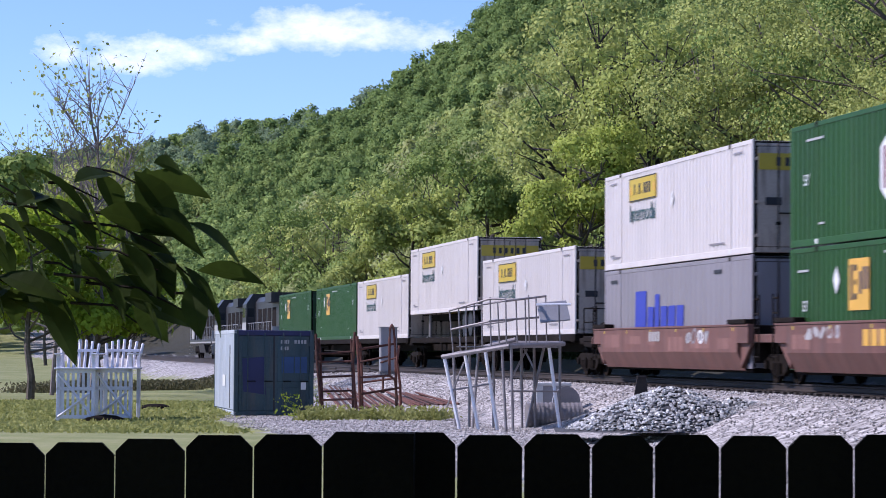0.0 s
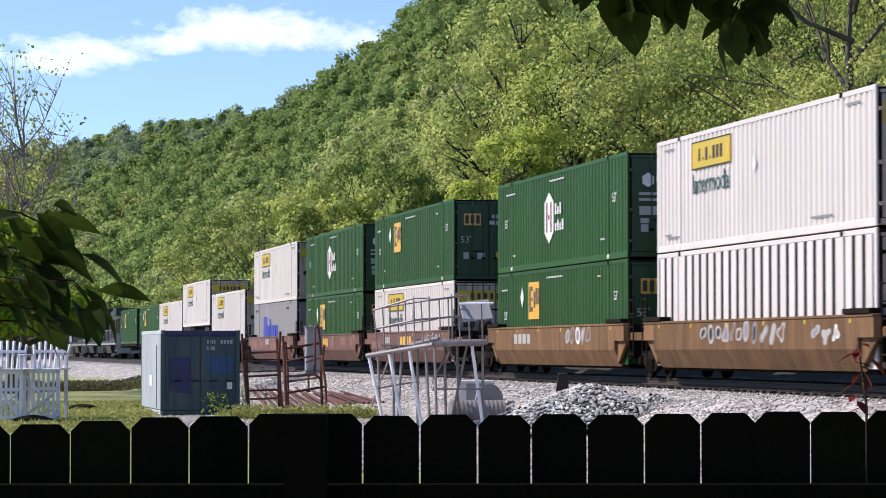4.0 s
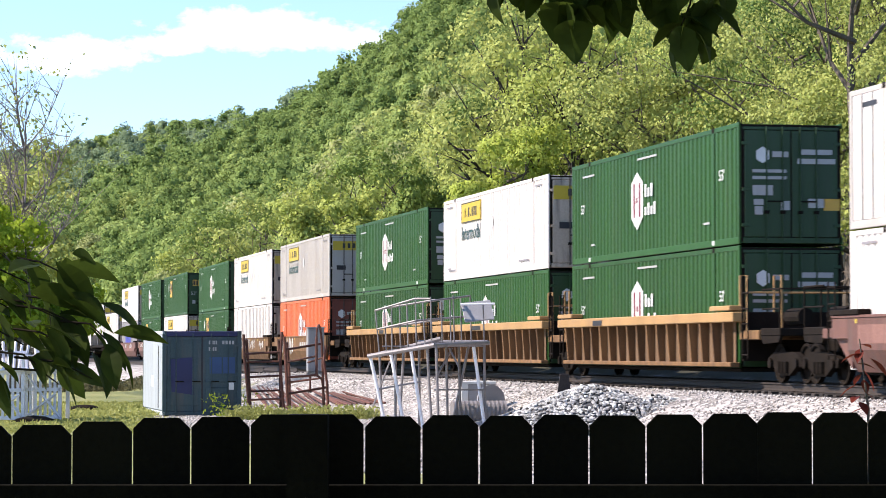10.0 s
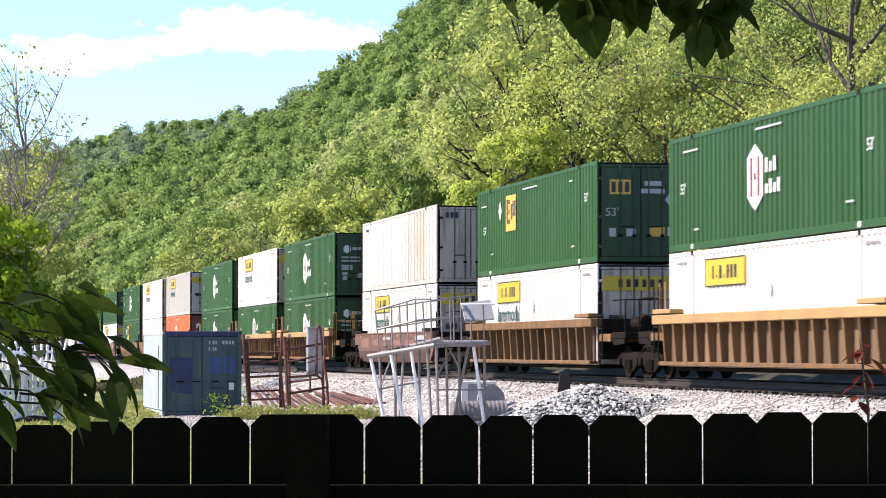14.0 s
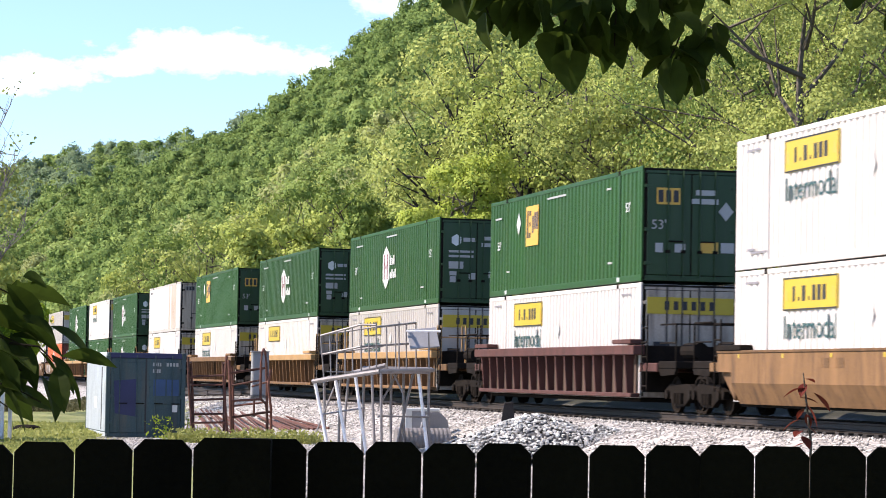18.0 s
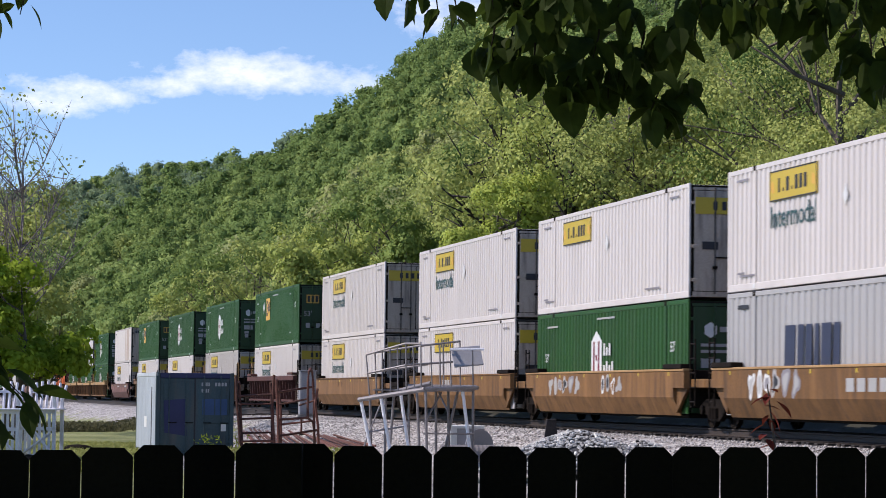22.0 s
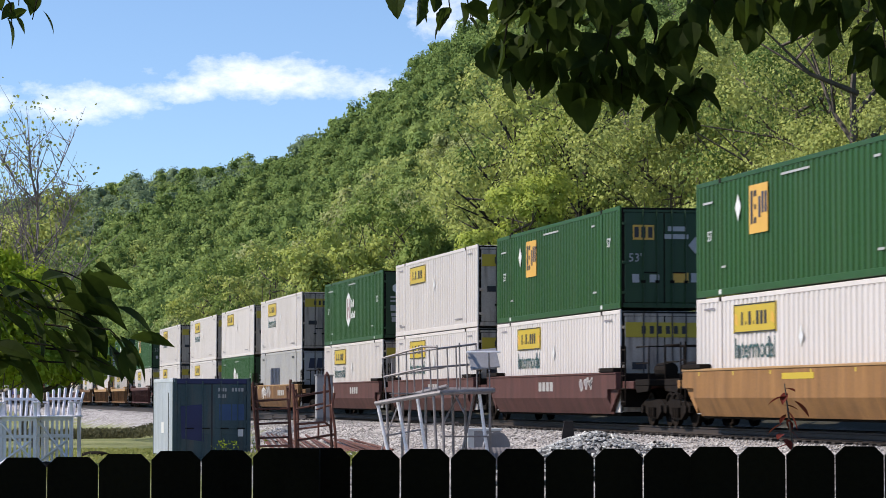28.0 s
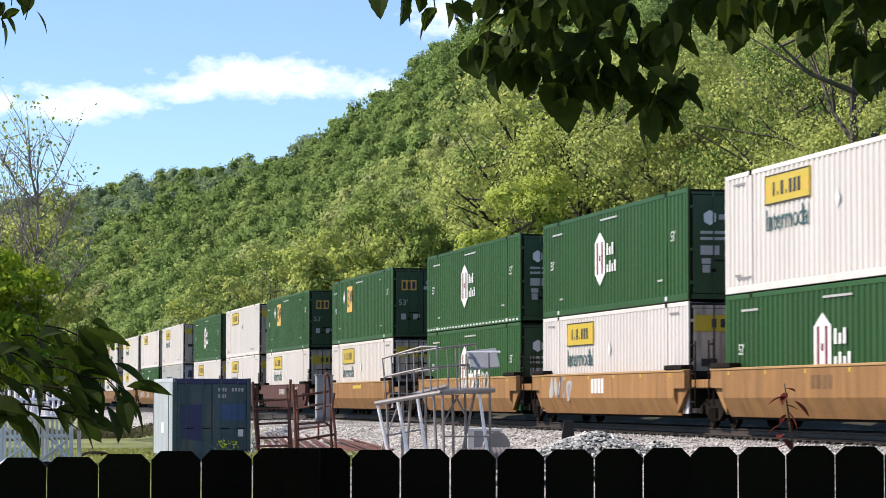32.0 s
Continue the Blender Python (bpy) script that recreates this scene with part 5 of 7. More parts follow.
#        lower, upper, near end, well: paint, ribbed, chord, near gap, far gap, marks
CONSIST = [
    (166.8, "M", "J", ("brown", False, None, ART, SOLO, (("bars", 9.0, 1.2, 1.3, 0.28, "silver"), ("scrawl", 4.5, 1.15, 2.0, 0.4, graf)))),
    (147.4, "E", "H", ("brown", False, None, ART, 0, (("bars", 9.0, 1.1, 2.2, 0.36, "amber"), ("scrawl", 13.0, 1.2, 2.4, 0.3, graf)))),
    (128.3, "J", "E", ("brown", False, None, SOLO, 0, (("bars", 8.0, 1.1, 2.4, 0.36, "amber"), ("bars", 12.0, 1.15, 1.6, 0.26, "silver"), ("scrawl", 2.6, 1.25, 2.2, 0.3, graf)))),
    (104.9, "E", "H", ("tan", False, None, ART, SOLO, (("bars", 11.6, 1.1, 2.4, 0.3, "silver"), ("scrawl", 4.5, 1.15, 3.0, 0.55, graf)))),
    (85.8, "W", "J", ("tan", False, None, ART, 0, (("scrawl", 8.5, 1.15, 6.0, 0.5, graf), ("scrawl", 2.5, 1.1, 1.6, 0.4, graf)))),
    (66.25, "O", "Jc", ("tan", False, None, SOLO, 0, (("scrawl", 12.2, 1.0, 4.6, 0.85, graf), ("bars", 6.4, 1.05, 2.6, 0.26, "silver"), ("bars", 1.7, 1.25, 0.4, 0.3, "yellow")))),
    (42.7, "H", "H", ("tan", True, "car_yellow", ART, SOLO, (("bars", 8.0, 1.52, 1.0, 0.14, "black"),))),
    (23.47, "H", "J", ("tan", True, "car_yellow", ART, 0, (("bars", 9.0, 1.52, 1.4, 0.14, "black"),))),
    (4.3, "H", "H", ("tan", True, "car_yellow", SOLO, 0, (("bars", 12.0, 1.52, 1.0, 0.14, "black"),))),
    (-19.47, "J", "R", ("brown", False, None, SOLO, SOLO, (("bars", 9.0, 1.25, 1.6, 0.1, "silver"), ("bars", 2.0, 1.25, 1.8, 0.16, "silver")))),
    (-42.88, "J", "E", ("tan", True, None, SOLO, SOLO, ())),
    (-66.4, "Jn", "H", ("tan", True, "car_yellow", SOLO, SOLO, ())),
    (-89.9, "Jc", "H", ("tan", True, "car_yellow", SOLO, SOLO, ())),
    (-113.4, "J", "E", ("maroon", True, None, SOLO, SOLO, ())),
    (-136.9, "J", "J", ("tan", False, None, SOLO, SOLO, (("bars", 9.5, 1.2, 1.6, 0.2, "tan"),))),
    (-160.4, "Jn", "J", ("ochre", False, None, ART, SOLO, (("bars", 9.5, 1.2, 1.8, 0.2, "silver"),))),
    (-179.7, "H", "Jn", ("ochre", False, "car_yellow", ART, 0, (("scrawl", 12.0, 1.1, 3.4, 0.55, graf), ("scrawl", 6.6, 1.1, 2.0, 0.5, graf)))),
    (-199.1, "S", "J", ("ochre", False, "car_yellow", SOLO, 0, (("scrawl", 12.0, 1.1, 3.6, 0.7, ("pale", "grey", "silver")), ("bars", 6.0, 1.05, 2.6, 0.28, "silver")))),
    (-222.9, "J", "H", ("maroon", False, None, ART, SOLO, (("bars", 12.0, 1.15, 0.8, 0.3, "silver"), ("bars", 6.0, 1.1, 2.2, 0.28, "silver")))),
    (-242.2, "J", "Jn", ("maroon", False, None, ART, 0, (("bars", 7.0, 1.15, 1.8, 0.26, "silver"),))),
    (-261.6, "J", "E", ("maroon", False, None, SOLO, 0, (("bars", 8.0, 1.1, 2.0, 0.28, "silver"), ("scrawl", 3.0, 1.15, 1.6, 0.4, ("silver",))))),
    (-285.3, "J", "E", ("clean_ochre", False, "car_yellow", SOLO, SOLO, (("bars", 7.5, 1.25, 2.2, 0.14, "yellow"),))),
    (-309.0, "H", "Hd", ("clean_ochre", False, "car_yellow", ART, SOLO, (("bars", 13.0, 1.05, 2.4, 0.26, "navy"), ("scrawl", 6.5, 1.3, 4.4, 0.9, ("pale", "silver", "pale")), ))),
    (-328.4, "J", "H", ("clean_ochre", False, "car_yellow", ART, 0, (("scrawl", 13.0, 1.05, 2.6, 0.7, ("silver", "navy", "grey")), ("bars", 8.4, 1.1, 1.5, 0.42, "pale")))),
    (-347.8, "H", "J", ("clean_ochre", False, "car_yellow", SOLO, 0, (("bars", 8.4, 1.1, 1.5, 0.3, "tan"),))),
]
WELL_LABEL = {"brown": "oxide-red smooth-sided well car, dusty and marked", "tan": "faded yellow-brown well car with stained sides", "clean_ochre": "orange-ochre smooth-sided well car, lightly stained", "ochre": "ochre-yellow smooth-sided well car, stained", "maroon": "dark red well car with dirty sides"}
for u, low, high, (paint, ribbed, chord, ng, fg, marks) in CONSIST:
    label = ("ribbed " if ribbed else "") + WELL_LABEL[paint]
    rides(well_car(paint, ribbed, ng, fg, label, chord, marks), u, 0.0)
    place_container(low, u, 0.345)
    place_container(high, u, 0.345 + HIG + 0.035)

for u, kind in ((257.0, "E"), (238.2, "E"), (221.5, "J"), (187.2, "J")):
    rides(spine_car("dark low spine car under a single container"), u, 0.0)
    place_container(kind, u, 1.335)
rides(spine_car("dark low spine car under a white road trailer"), 204.6, 0.0)


def road_trailer(u):
    """A white trailer body on its own wheels and landing legs, riding the spine car."""
    c = copy_thing(made_proto["J"], pose(0, 0, 0))
    c.name = "road_trailer"
    tagged(c, label="white road trailer with a yellow sign on landing legs", category="trailer", group="trailers on the train")
    part("under_frame", bx(0.3, LEN - 0.3, -0.5, 0.5, -0.28, -0.002, 0.02), M["steel_dark"], c)
    for y in (0.85, -0.85):
        leg = part("landing_leg", tb([(13.4, y, -1.0), (13.4, y, 0.0)], 0.07, 8), M["galv"], c)
        part("foot_pad", bx(13.2, 13.6, y - 0.15, y + 0.15, -1.02, -0.98, 0.005), M["galv"], leg)
    for x in (2.2, 3.5):
        for y in (1.02, 0.74, -0.74, -1.02):
            part("tyre", tb([(x, y - 0.12, -0.5), (x, y + 0.12, -0.5)], 0.5, 18), M["black"], c)
        part("axle", tb([(x, -1.0, -0.5), (x, 1.0, -0.5)], 0.08, 8), M["steel_dark"], c)
    return rides(c, u, 2.36)


road_trailer(204.6)


def locomotive(u):
    """A black road diesel: frame, long hood with radiator wings, cab at the far end, walkways, six-axle trucks."""
    c = empty("locomotive", pose(0, 0, 0), label="black diesel road locomotive with white cab stripes", category="locomotive", group="locomotives of the train")
    L = 22.0
    part("frame", bx(0.4, L - 0.4, -1.45, 1.45, 1.25, 1.62, 0.03), M["loco_black"], c)
    hood = [(-0.85, 1.62), (0.85, 1.62), (0.85, 4.1), (0.6, 4.45), (-0.6, 4.45), (-0.85, 4.1)]
    part("long_hood", pm(hood, "x", 1.3, 16.2), M["loco_black"], c)
    part("radiator_wing", pm([(-1.35, 3.9), (1.35, 3.9), (1.35, 4.55), (-1.35, 4.55)], "x", 1.6, 5.2), M["loco_black"], c)
    cabin = [(-1.5, 1.62), (1.5, 1.62), (1.5, 4.0), (1.0, 4.72), (-1.0, 4.72), (-1.5, 4.0)]
    cab = part("cab", pm(cabin, "x", 16.3, 19.0), M["loco_black"], c)
    for x in (16.8, 17.9):
        part("cab_window", bx(x, x + 0.75, 1.5, 1.515, 3.05, 3.75, 0.0), M["glass"], cab)
    part("white_stripe", bx(16.3, 19.0, 1.501, 1.512, 1.7, 2.7, 0.0), M["silver"], cab)
    part("rear_window", bx(16.285, 16.3, 0.95, 1.4, 3.1, 3.7, 0.0), M["glass"], cab)
    nose = [(-0.9, 1.62), (0.9, 1.62), (0.9, 3.0), (0.7, 3.3), (-0.7, 3.3), (-0.9, 3.0)]
    part("nose", pm(nose, "x", 19.0, 21.3), M["loco_black"], c)
    part("white_frame_stripe", bx(0.5, L - 0.5, 1.451, 1.46, 1.3, 1.42, 0.0), M["silver"], c)
    part("fuel_tank", pm([(-1.35, 1.2), (-1.2, 0.5), (1.2, 0.5), (1.35, 1.2)], "x", 8.2, 13.8), M["loco_black"], c)
    for x in (3.0, 6.0, 9.0, 12.0):
        part("hood_door", bx(x, x + 2.2, 0.851, 0.87, 1.9, 3.6, 0.0), M["steel_dark"], c)
    part("exhaust_stack", bx(10.4, 11.4, -0.3, 0.3, 4.45, 4.68, 0.03), M["steel_dark"], c)
    part("roof_fan", tb([(6.4, 0, 4.45), (6.4, 0, 4.62)], 0.55, 16), M["steel_dark"], c)
    for x in [0.6 + k * 1.6 for k in range(14)]:
        hand_rail(c, [(x, 1.42, 1.6), (x, 1.42, 2.62)], "stanchion", 0.018, "silver")
    hand_rail(c, [(0.6, 1.42, 2.62), (15.9, 1.42, 2.62)], "handrail", 0.018, "silver")
    for x0 in (0.2, L - 0.6):
        for k in range(4):
            part("step", bx(x0, x0 + 0.4, 1.2, 1.48, 0.4 + k * 0.32, 0.44 + k * 0.32, 0.0), M["silver"], c)
    part("rear_plate", bx(0.36, 0.4, -1.4, 1.4, 0.5, 2.3, 0.0), M["silver"], c)
    for x in (2.4, 4.2, 6.0, 15.8, 17.6, 19.4):
        for s in (1, -1):
            w = link_mesh("wheel", WHEEL, None, c)
            w.matrix_basis = Matrix.Translation((x, s * 0.78, 0.5)) @ Matrix.Scale(1.09, 4)
    for x in (4.2, 17.6):
        for s in (1, -1):
            y0, y1 = sorted((s * 0.95, s * 1.1))
            part("truck_frame", pm([(x - 2.6, 0.75), (x - 2.2, 0.4), (x - 1.2, 0.6), (x + 1.2, 0.6), (x + 2.2, 0.4), (x + 2.6, 0.75), (x + 2.3, 1.05), (x - 2.3, 1.05)], "y", y0, y1), M["steel_dark"], c)
    return c


loco = locomotive(0)
rides(loco, 276.0, 0.0)
for u in (298.4, 320.8):
    rides(copy_thing(loco, pose(0, 0, 0)), u, 0.0)

# ---- the yard ----
def ground_at(x, y):
    return float(ground_z(x, y))


def storage_container():
    """A slate-blue 20-foot container with its double doors towards the fence."""
    W, L, H = 2.44, 6.06, 2.59
    c = empty("storage_container", pose(-8.60, 83.2, ground_at(-8, 84) + 0.02, 0, 0, 12), label="slate-blue steel storage container with patched doors", category="container")
    # the sun-facing side is coloured paler than the doors
    side = M["sunlit_side"]
    part("body", bx(0.04, W - 0.04, 0.06, L - 0.04, 0.1, H - 0.04, 0.02), M["container_blue"], c)
    for x, flip in ((0.04, True), (W - 0.04, False)):
        me = rib_mesh("side_panel", L - 0.3, 0.16, H - 0.12, 0.26, 0.036, 0.15)
        sp = link_mesh("side_panel", me, side if flip else M["container_blue"], c)
        sp.matrix_basis = Matrix.Translation((x, L if not flip else 0, 0)) @ Matrix.Rotation(math.pi / 2 if flip else -math.pi / 2, 4, "Z")
        for z in (0.0, H - 0.12):
            part("side_rail", bx(x - 0.04, x + 0.04, 0, L, z, z + 0.12, 0.012), side if flip else M["container_blue"], c)
    for x in (0.0, W - 0.13):
        for y in (0.0, L - 0.13):
            part("corner_post", bx(x, x + 0.13, y, y + 0.13, 0.0, H, 0.012), M["container_blue"], c)
    part("door_header", bx(0.13, W - 0.13, 0.0, 0.12, H - 0.17, H - 0.01, 0.012), M["patch_dark"], c)
    part("door_sill", bx(0.13, W - 0.13, 0.0, 0.12, 0.0, 0.12, 0.012), M["container_blue"], c)
    for x0 in (0.135, 1.225):
        d = part("door", bx(x0, x0 + 1.075, 0.02, 0.07, 0.13, H - 0.18, 0.012), M["container_blue"], c)
        for k in range(3):
            z = 0.3 + k * 0.72
            part("door_pressing", bx(x0 + 0.1, x0 + 0.98, 0.008, 0.021, z, z + 0.55, 0.01), M["container_blue"], d)
        for dx in (0.28, 0.8):
            part("lock_rod", tb([(x0 + dx, -0.012, 0.06), (x0 + dx, -0.012, H - 0.08)], 0.019, 6), M["container_blue"], d)
            part("rod_handle", bx(x0 + dx - 0.02, x0 + dx + 0.24, -0.035, -0.015, 1.02, 1.05, 0.004), M["steel_dark"], d)
        for z in (0.4, 1.2, 2.1):
            xe = 0.13 if x0 < 1 else W - 0.13
            part("hinge", bx(xe - 0.07, xe + 0.07, -0.012, 0.02, z, z + 0.1, 0.004), M["container_blue"], d)
    part("door_seal", bx(1.195, 1.245, 0.0, 0.03, 0.13, H - 0.18, 0.004), M["black"], c)
    part("navy_patch", pm([(0.28, 0.72), (0.98, 0.62), (0.92, 1.78), (0.24, 1.72)], "y", -0.004, 0.006), M["patch_dark"], c, "dark navy patch of paint")
    for x in (1.45, 1.86):
        part("blue_patch", bx(x, x + 0.37, -0.003, 0.006, 1.28, 1.78, 0.0), M["patch_blue"], c)
    part("white_placard", bx(2.02, 2.2, -0.006, 0.004, 0.78, 1.0, 0.0), M["pale"], c)
    for x, z, w in ((1.42, 2.18, 0.28), (1.84, 2.18, 0.4), (1.42, 1.98, 0.26)):
        bm = bmesh.new()
        for k in range(4):
            box(bm, x + k * w / 4, x + k * w / 4 + w / 6, -0.005, 0.004, z, z + 0.11)
        part("marking_bar", bm, M["silver"], c)
    part("roof", bx(0.05, W - 0.05, 0.05, L - 0.05, H - 0.05, H - 0.015, 0.01), M["container_blue"], c)
    part("side_mark", bx(-0.004, 0.006, 2.6, 3.4, 0.85, 1.2, 0.0), M["pale"], c)
    part("side_seam", bx(-0.006, 0.006, 1.15, 1.32, 0.2, H - 0.45, 0.0), M["black"], c)
    return c


# slate-blue side lightened, sunlight put into its colour
M["sunlit_side"] = surface("sunlit_container_side", (0.43, 0.475, 0.51), 0.55, var=0.1, scale=1.2, bump=0.02, dirt=(0.25, 0.27, 0.3), dirt_amount=0.35, streak=True)
storage_container()


def world_at(px, py, depth):
    """A place by its bearing (px, py in the picture of the still camera) and its distance."""
    f, pit = 4797.4, 0.03775
    u, w = (px - 784) / f, (441 - py) / f
    d = Vector((u, math.cos(pit) - w * math.sin(pit), math.sin(pit) + w * math.cos(pit)))
    return Vector((0, 0, 0.73)) + d * (depth / d.y)


def ground_hit(px, py):
    """Where the bearing meets the ground."""
    for k in range(700):
        q = world_at(px, py, 60 + k * 0.1)
        if q.z <= ground_at(q.x, q.y):
            return q
    return q


def pipe_rack(px, dep, tubes, label):
    """A rusty welded pipe frame: bowed uprights and cross bars; tubes are runs of (bearing x, y, depth behind the front)."""
    o = world_at(px, 720, dep)
    g = ground_at(o.x, o.y)
    c = empty("pipe_rack", pose(o.x, o.y, g), label=label, category="rack", group="rusty pipe racks")
    for name, r, run in tubes:
        pts = []
        for x, y, back in run:
            q = world_at(x, y, dep + back)
            pts.append((q.x - o.x, q.y - o.y, -0.03 if y > 734 else q.z - g))
        part(name, tb(pts, r, 8), M["rust"], c)
    return c


pipe_rack(470, 82.5, (
    ("upright", 0.042, ((431, 592, 0), (433, 640, 0), (438, 690, 0), (441, 740, 0))), ("upright", 0.042, ((436, 600, 1.4), (440, 660, 1.4), (444, 740, 1.4))),
    ("upright", 0.042, ((499, 588, 0), (496, 640, 0), (499, 690, 0), (504, 740, 0))), ("upright", 0.042, ((493, 600, 1.4), (496, 660, 1.4), (497, 740, 1.4))),
    ("cross_bar", 0.034, ((434, 627, 0), (498, 623, 0))), ("cross_bar", 0.030, ((437, 641, 1.4), (495, 640, 1.4))), ("cross_bar", 0.034, ((437, 668, 0), (497, 665, 0))),
    ("cross_bar", 0.030, ((440, 693, 1.4), (497, 691, 1.4))), ("cross_bar", 0.034, ((441, 708, 0), (502, 706, 0))), ("cross_bar", 0.034, ((432, 603, 0), (436, 601, 1.4))),
    ("side_bar", 0.030, ((434, 640, 0), (438, 641, 1.4))), ("side_bar", 0.030, ((499, 600, 0), (494, 602, 1.4))), ("side_bar", 0.030, ((499, 692, 0), (497, 691, 1.4)))), "rusty red pipe rack with cross bars")
pipe_rack(540, 81.5, (
    ("upright", 0.046, ((503, 596, 0), (506, 640, 0), (508, 690, 0), (511, 740, 0))), ("upright", 0.040, ((508, 606, 1.2), (512, 660, 1.2), (513, 740, 1.2))),
    ("hoop", 0.040, ((560, 664, 0), (560, 600, 0), (561, 582, 0.1), (564, 576, 0.4), (567, 582, 0.8), (569, 600, 1.0), (571, 640, 1.1), (573, 740, 1.2))),
    ("upright", 0.040, ((577, 612, 0.6), (573, 640, 0.5), (579, 680, 0.5), (581, 740, 0.5))), ("upright", 0.038, ((560, 664, 0), (570, 672, 0.2), (573, 700, 0.3), (574, 740, 0.3))),
    ("cross_bar", 0.036, ((507, 619, 0), (567, 609, 0.6))), ("cross_bar", 0.030, ((509, 641, 0.4), (562, 630, 0.2))), ("cross_bar", 0.030, ((545, 642, 1.2), (575, 632, 0.5))),
    ("cross_bar", 0.036, ((509, 668, 0), (562, 664, 0))), ("cross_bar", 0.030, ((511, 677, 1.2), (572, 669, 1.1))), ("cross_bar", 0.036, ((511, 697, 0), (577, 686, 0.5))),
    ("side_bar", 0.030, ((549, 664, 0.2), (549, 690, 0.2)))), "taller rusty red pipe rack with a bowed hoop")

for i in range(23):
    near = ground_hit(472 + i * 9.6 + random.uniform(-4, 4), 727 - i * 0.5)
    far = ground_hit(444 + i * 7.8 + random.uniform(-4, 4), 694 + i * 0.5)
    g = ground_at(near.x, near.y)
    far.z = ground_at(far.x, far.y)
    lift = 0.10 + 0.16 * random.random()
    ob = part("pipe", tb([(0, 0, 0.05), (far.x - near.x, far.y - near.y, far.z - g + lift)], 0.036, 8), M["rust"])
    ob.matrix_basis = pose(near.x, near.y, g)
    tagged(ob, label="rusty steel pipe lying in a loose pile", category="pipe", group="pipes on the ground")
for px, py, w, h in ((470, 702, 2.6, 0.1), (545, 697, 2.8, 0.1)):
    p = ground_hit(px, py)
    ob = part("timber", bx(0, w, -0.12, 0.12, -0.04, h, 0.015), M["tie"])
    ob.matrix_basis = pose(p.x, p.y, ground_at(p.x, p.y), 0, 0, 6)
    tagged(ob, label="dark timber bearer under the rusty pipes", category="timber", group="bearers under the pipes")


def tube_platform():
    """A galvanised tubular stand: leaning legs under two long top tubes, and a railed deck with balusters above."""
    p = world_at(655, 750, 70)
    g = ground_at(p.x, p.y)
    c = empty("metal_stand", pose(p.x, p.y, g, 0, 0, 0), label="galvanised tubular metal stand with railings", category="stand")

    def at(px, py, dd=0.0):
        q = world_at(px, py, 70 + dd)
        return (q.x - p.x, q.y - p.y, q.z - g)

    def base(px, dd=0.0):
        q = at(px, 750, dd)
        return (q[0], q[1], 0.0)
    top = [((652, 631, 0), (770, 611, -1.2)), ((768, 612, -1.2), (864, 607, 0.4)), ((668, 628, 2.2), (780, 600, 1.6)), ((740, 606, 2.4), (862, 606, 2.0))]
    for a, b in top:
        part("top_tube", tb([at(*a), at(*b)], 0.062, 10), M["galv"], c)
    legs = [(656, 634, 683, 0, 1), (692, 628, 716, 0, 1), (727, 621, 749, 0, 1), (756, 615, 764, -1.0, 0), (772, 613, 776, -1.2, 0), (838, 612, 858, 0.3, 1), (857, 609, 858, 0.4, 0),
            (672, 630, 676, 2.2, 0), (700, 622, 700, 2.2, 0), (715, 618, 706, 1.0, 0), (742, 612, 742, 2.0, 0), (790, 611, 792, 1.8, 0), (812, 610, 815, 2.0, 0), (830, 610, 800, 2.0, 0)]
    for x0, y0, x1, dd, bright in legs:
        part("leg", tb([at(x0, y0, dd), base(x1, dd)], 0.045 if bright else 0.036, 8), M["chrome"] if bright else M["galv"], c, "bright white leaning leg" if bright else "")
    for a, b in (((664, 690, 0), (745, 676, 0)), ((676, 672, 2.2), (800, 664, 1.8)), ((770, 690, -1.0), (858, 690, 0.3)), ((690, 640, 2.0), (660, 720, 2.0)), ((800, 616, 1.0), (770, 672, 0.6)), ((795, 616, 0.5), (812, 650, 0.3))):
        part("brace", tb([at(*a), at(*b)], 0.026, 6), M["galv"], c)
    # railed deck above
    rails = [((664, 550, 0.4), (735, 529, -0.4)), ((735, 529, -0.4), (762, 529, -0.6)), ((762, 533, -0.6), (832, 524, 1.4)), ((668, 583, 0.4), (735, 568, -0.4)), ((735, 568, -0.4), (832, 560, 1.4)),
             ((680, 546, 2.4), (770, 531, 1.8)), ((684, 580, 2.4), (775, 566, 1.8))]
    for a, b in rails:
        part("hand_rail", tb([at(*a), at(*b)], 0.028, 8), M["galv"], c)
    posts = [(664, 549, 672, 632, 0.4), (680, 545, 684, 628, 0.3), (693, 542, 694, 626, 0.2), (707, 537, 709, 622, 0.0), (720, 533, 722, 618, -0.2), (735, 526, 737, 612, -0.4), (748, 534, 752, 612, -0.5), (762, 526, 764, 614, -0.6),
             (780, 532, 783, 606, 0.0), (796, 530, 798, 606, 0.4), (802, 522, 804, 606, 0.6), (815, 527, 817, 606, 1.0), (832, 524, 834, 604, 1.4), (855, 538, 857, 606, 0.4)]
    for x0, y0, x1, y1, dd in posts:
        part("baluster", tb([at(x0, y0, dd), at(x1, y1, dd)], 0.022, 6), M["galv"], c)
    part("deck", bx(*sorted((at(676, 610, 0)[0], at(858, 610, 0)[0])), 0.2, 2.2, at(700, 612, 1)[2] - 0.03, at(700, 612, 1)[2], 0.005), M["galv"], c)
    a = at(838, 552, 0.6)
    pan = part("shelf_panel", bx(-0.28, 0.5, -0.32, 0.32, -0.025, 0.025, 0.008), M["cabinet"], c, "grey sheet-metal box on the railing")
    pan.matrix_basis = pose(*a, 52, -6, 8)
    part("shelf_edge", tb([at(815, 539, 0.4), at(876, 538, 0.4)], 0.03, 8), M["chrome"], c)
    return c


tube_platform()


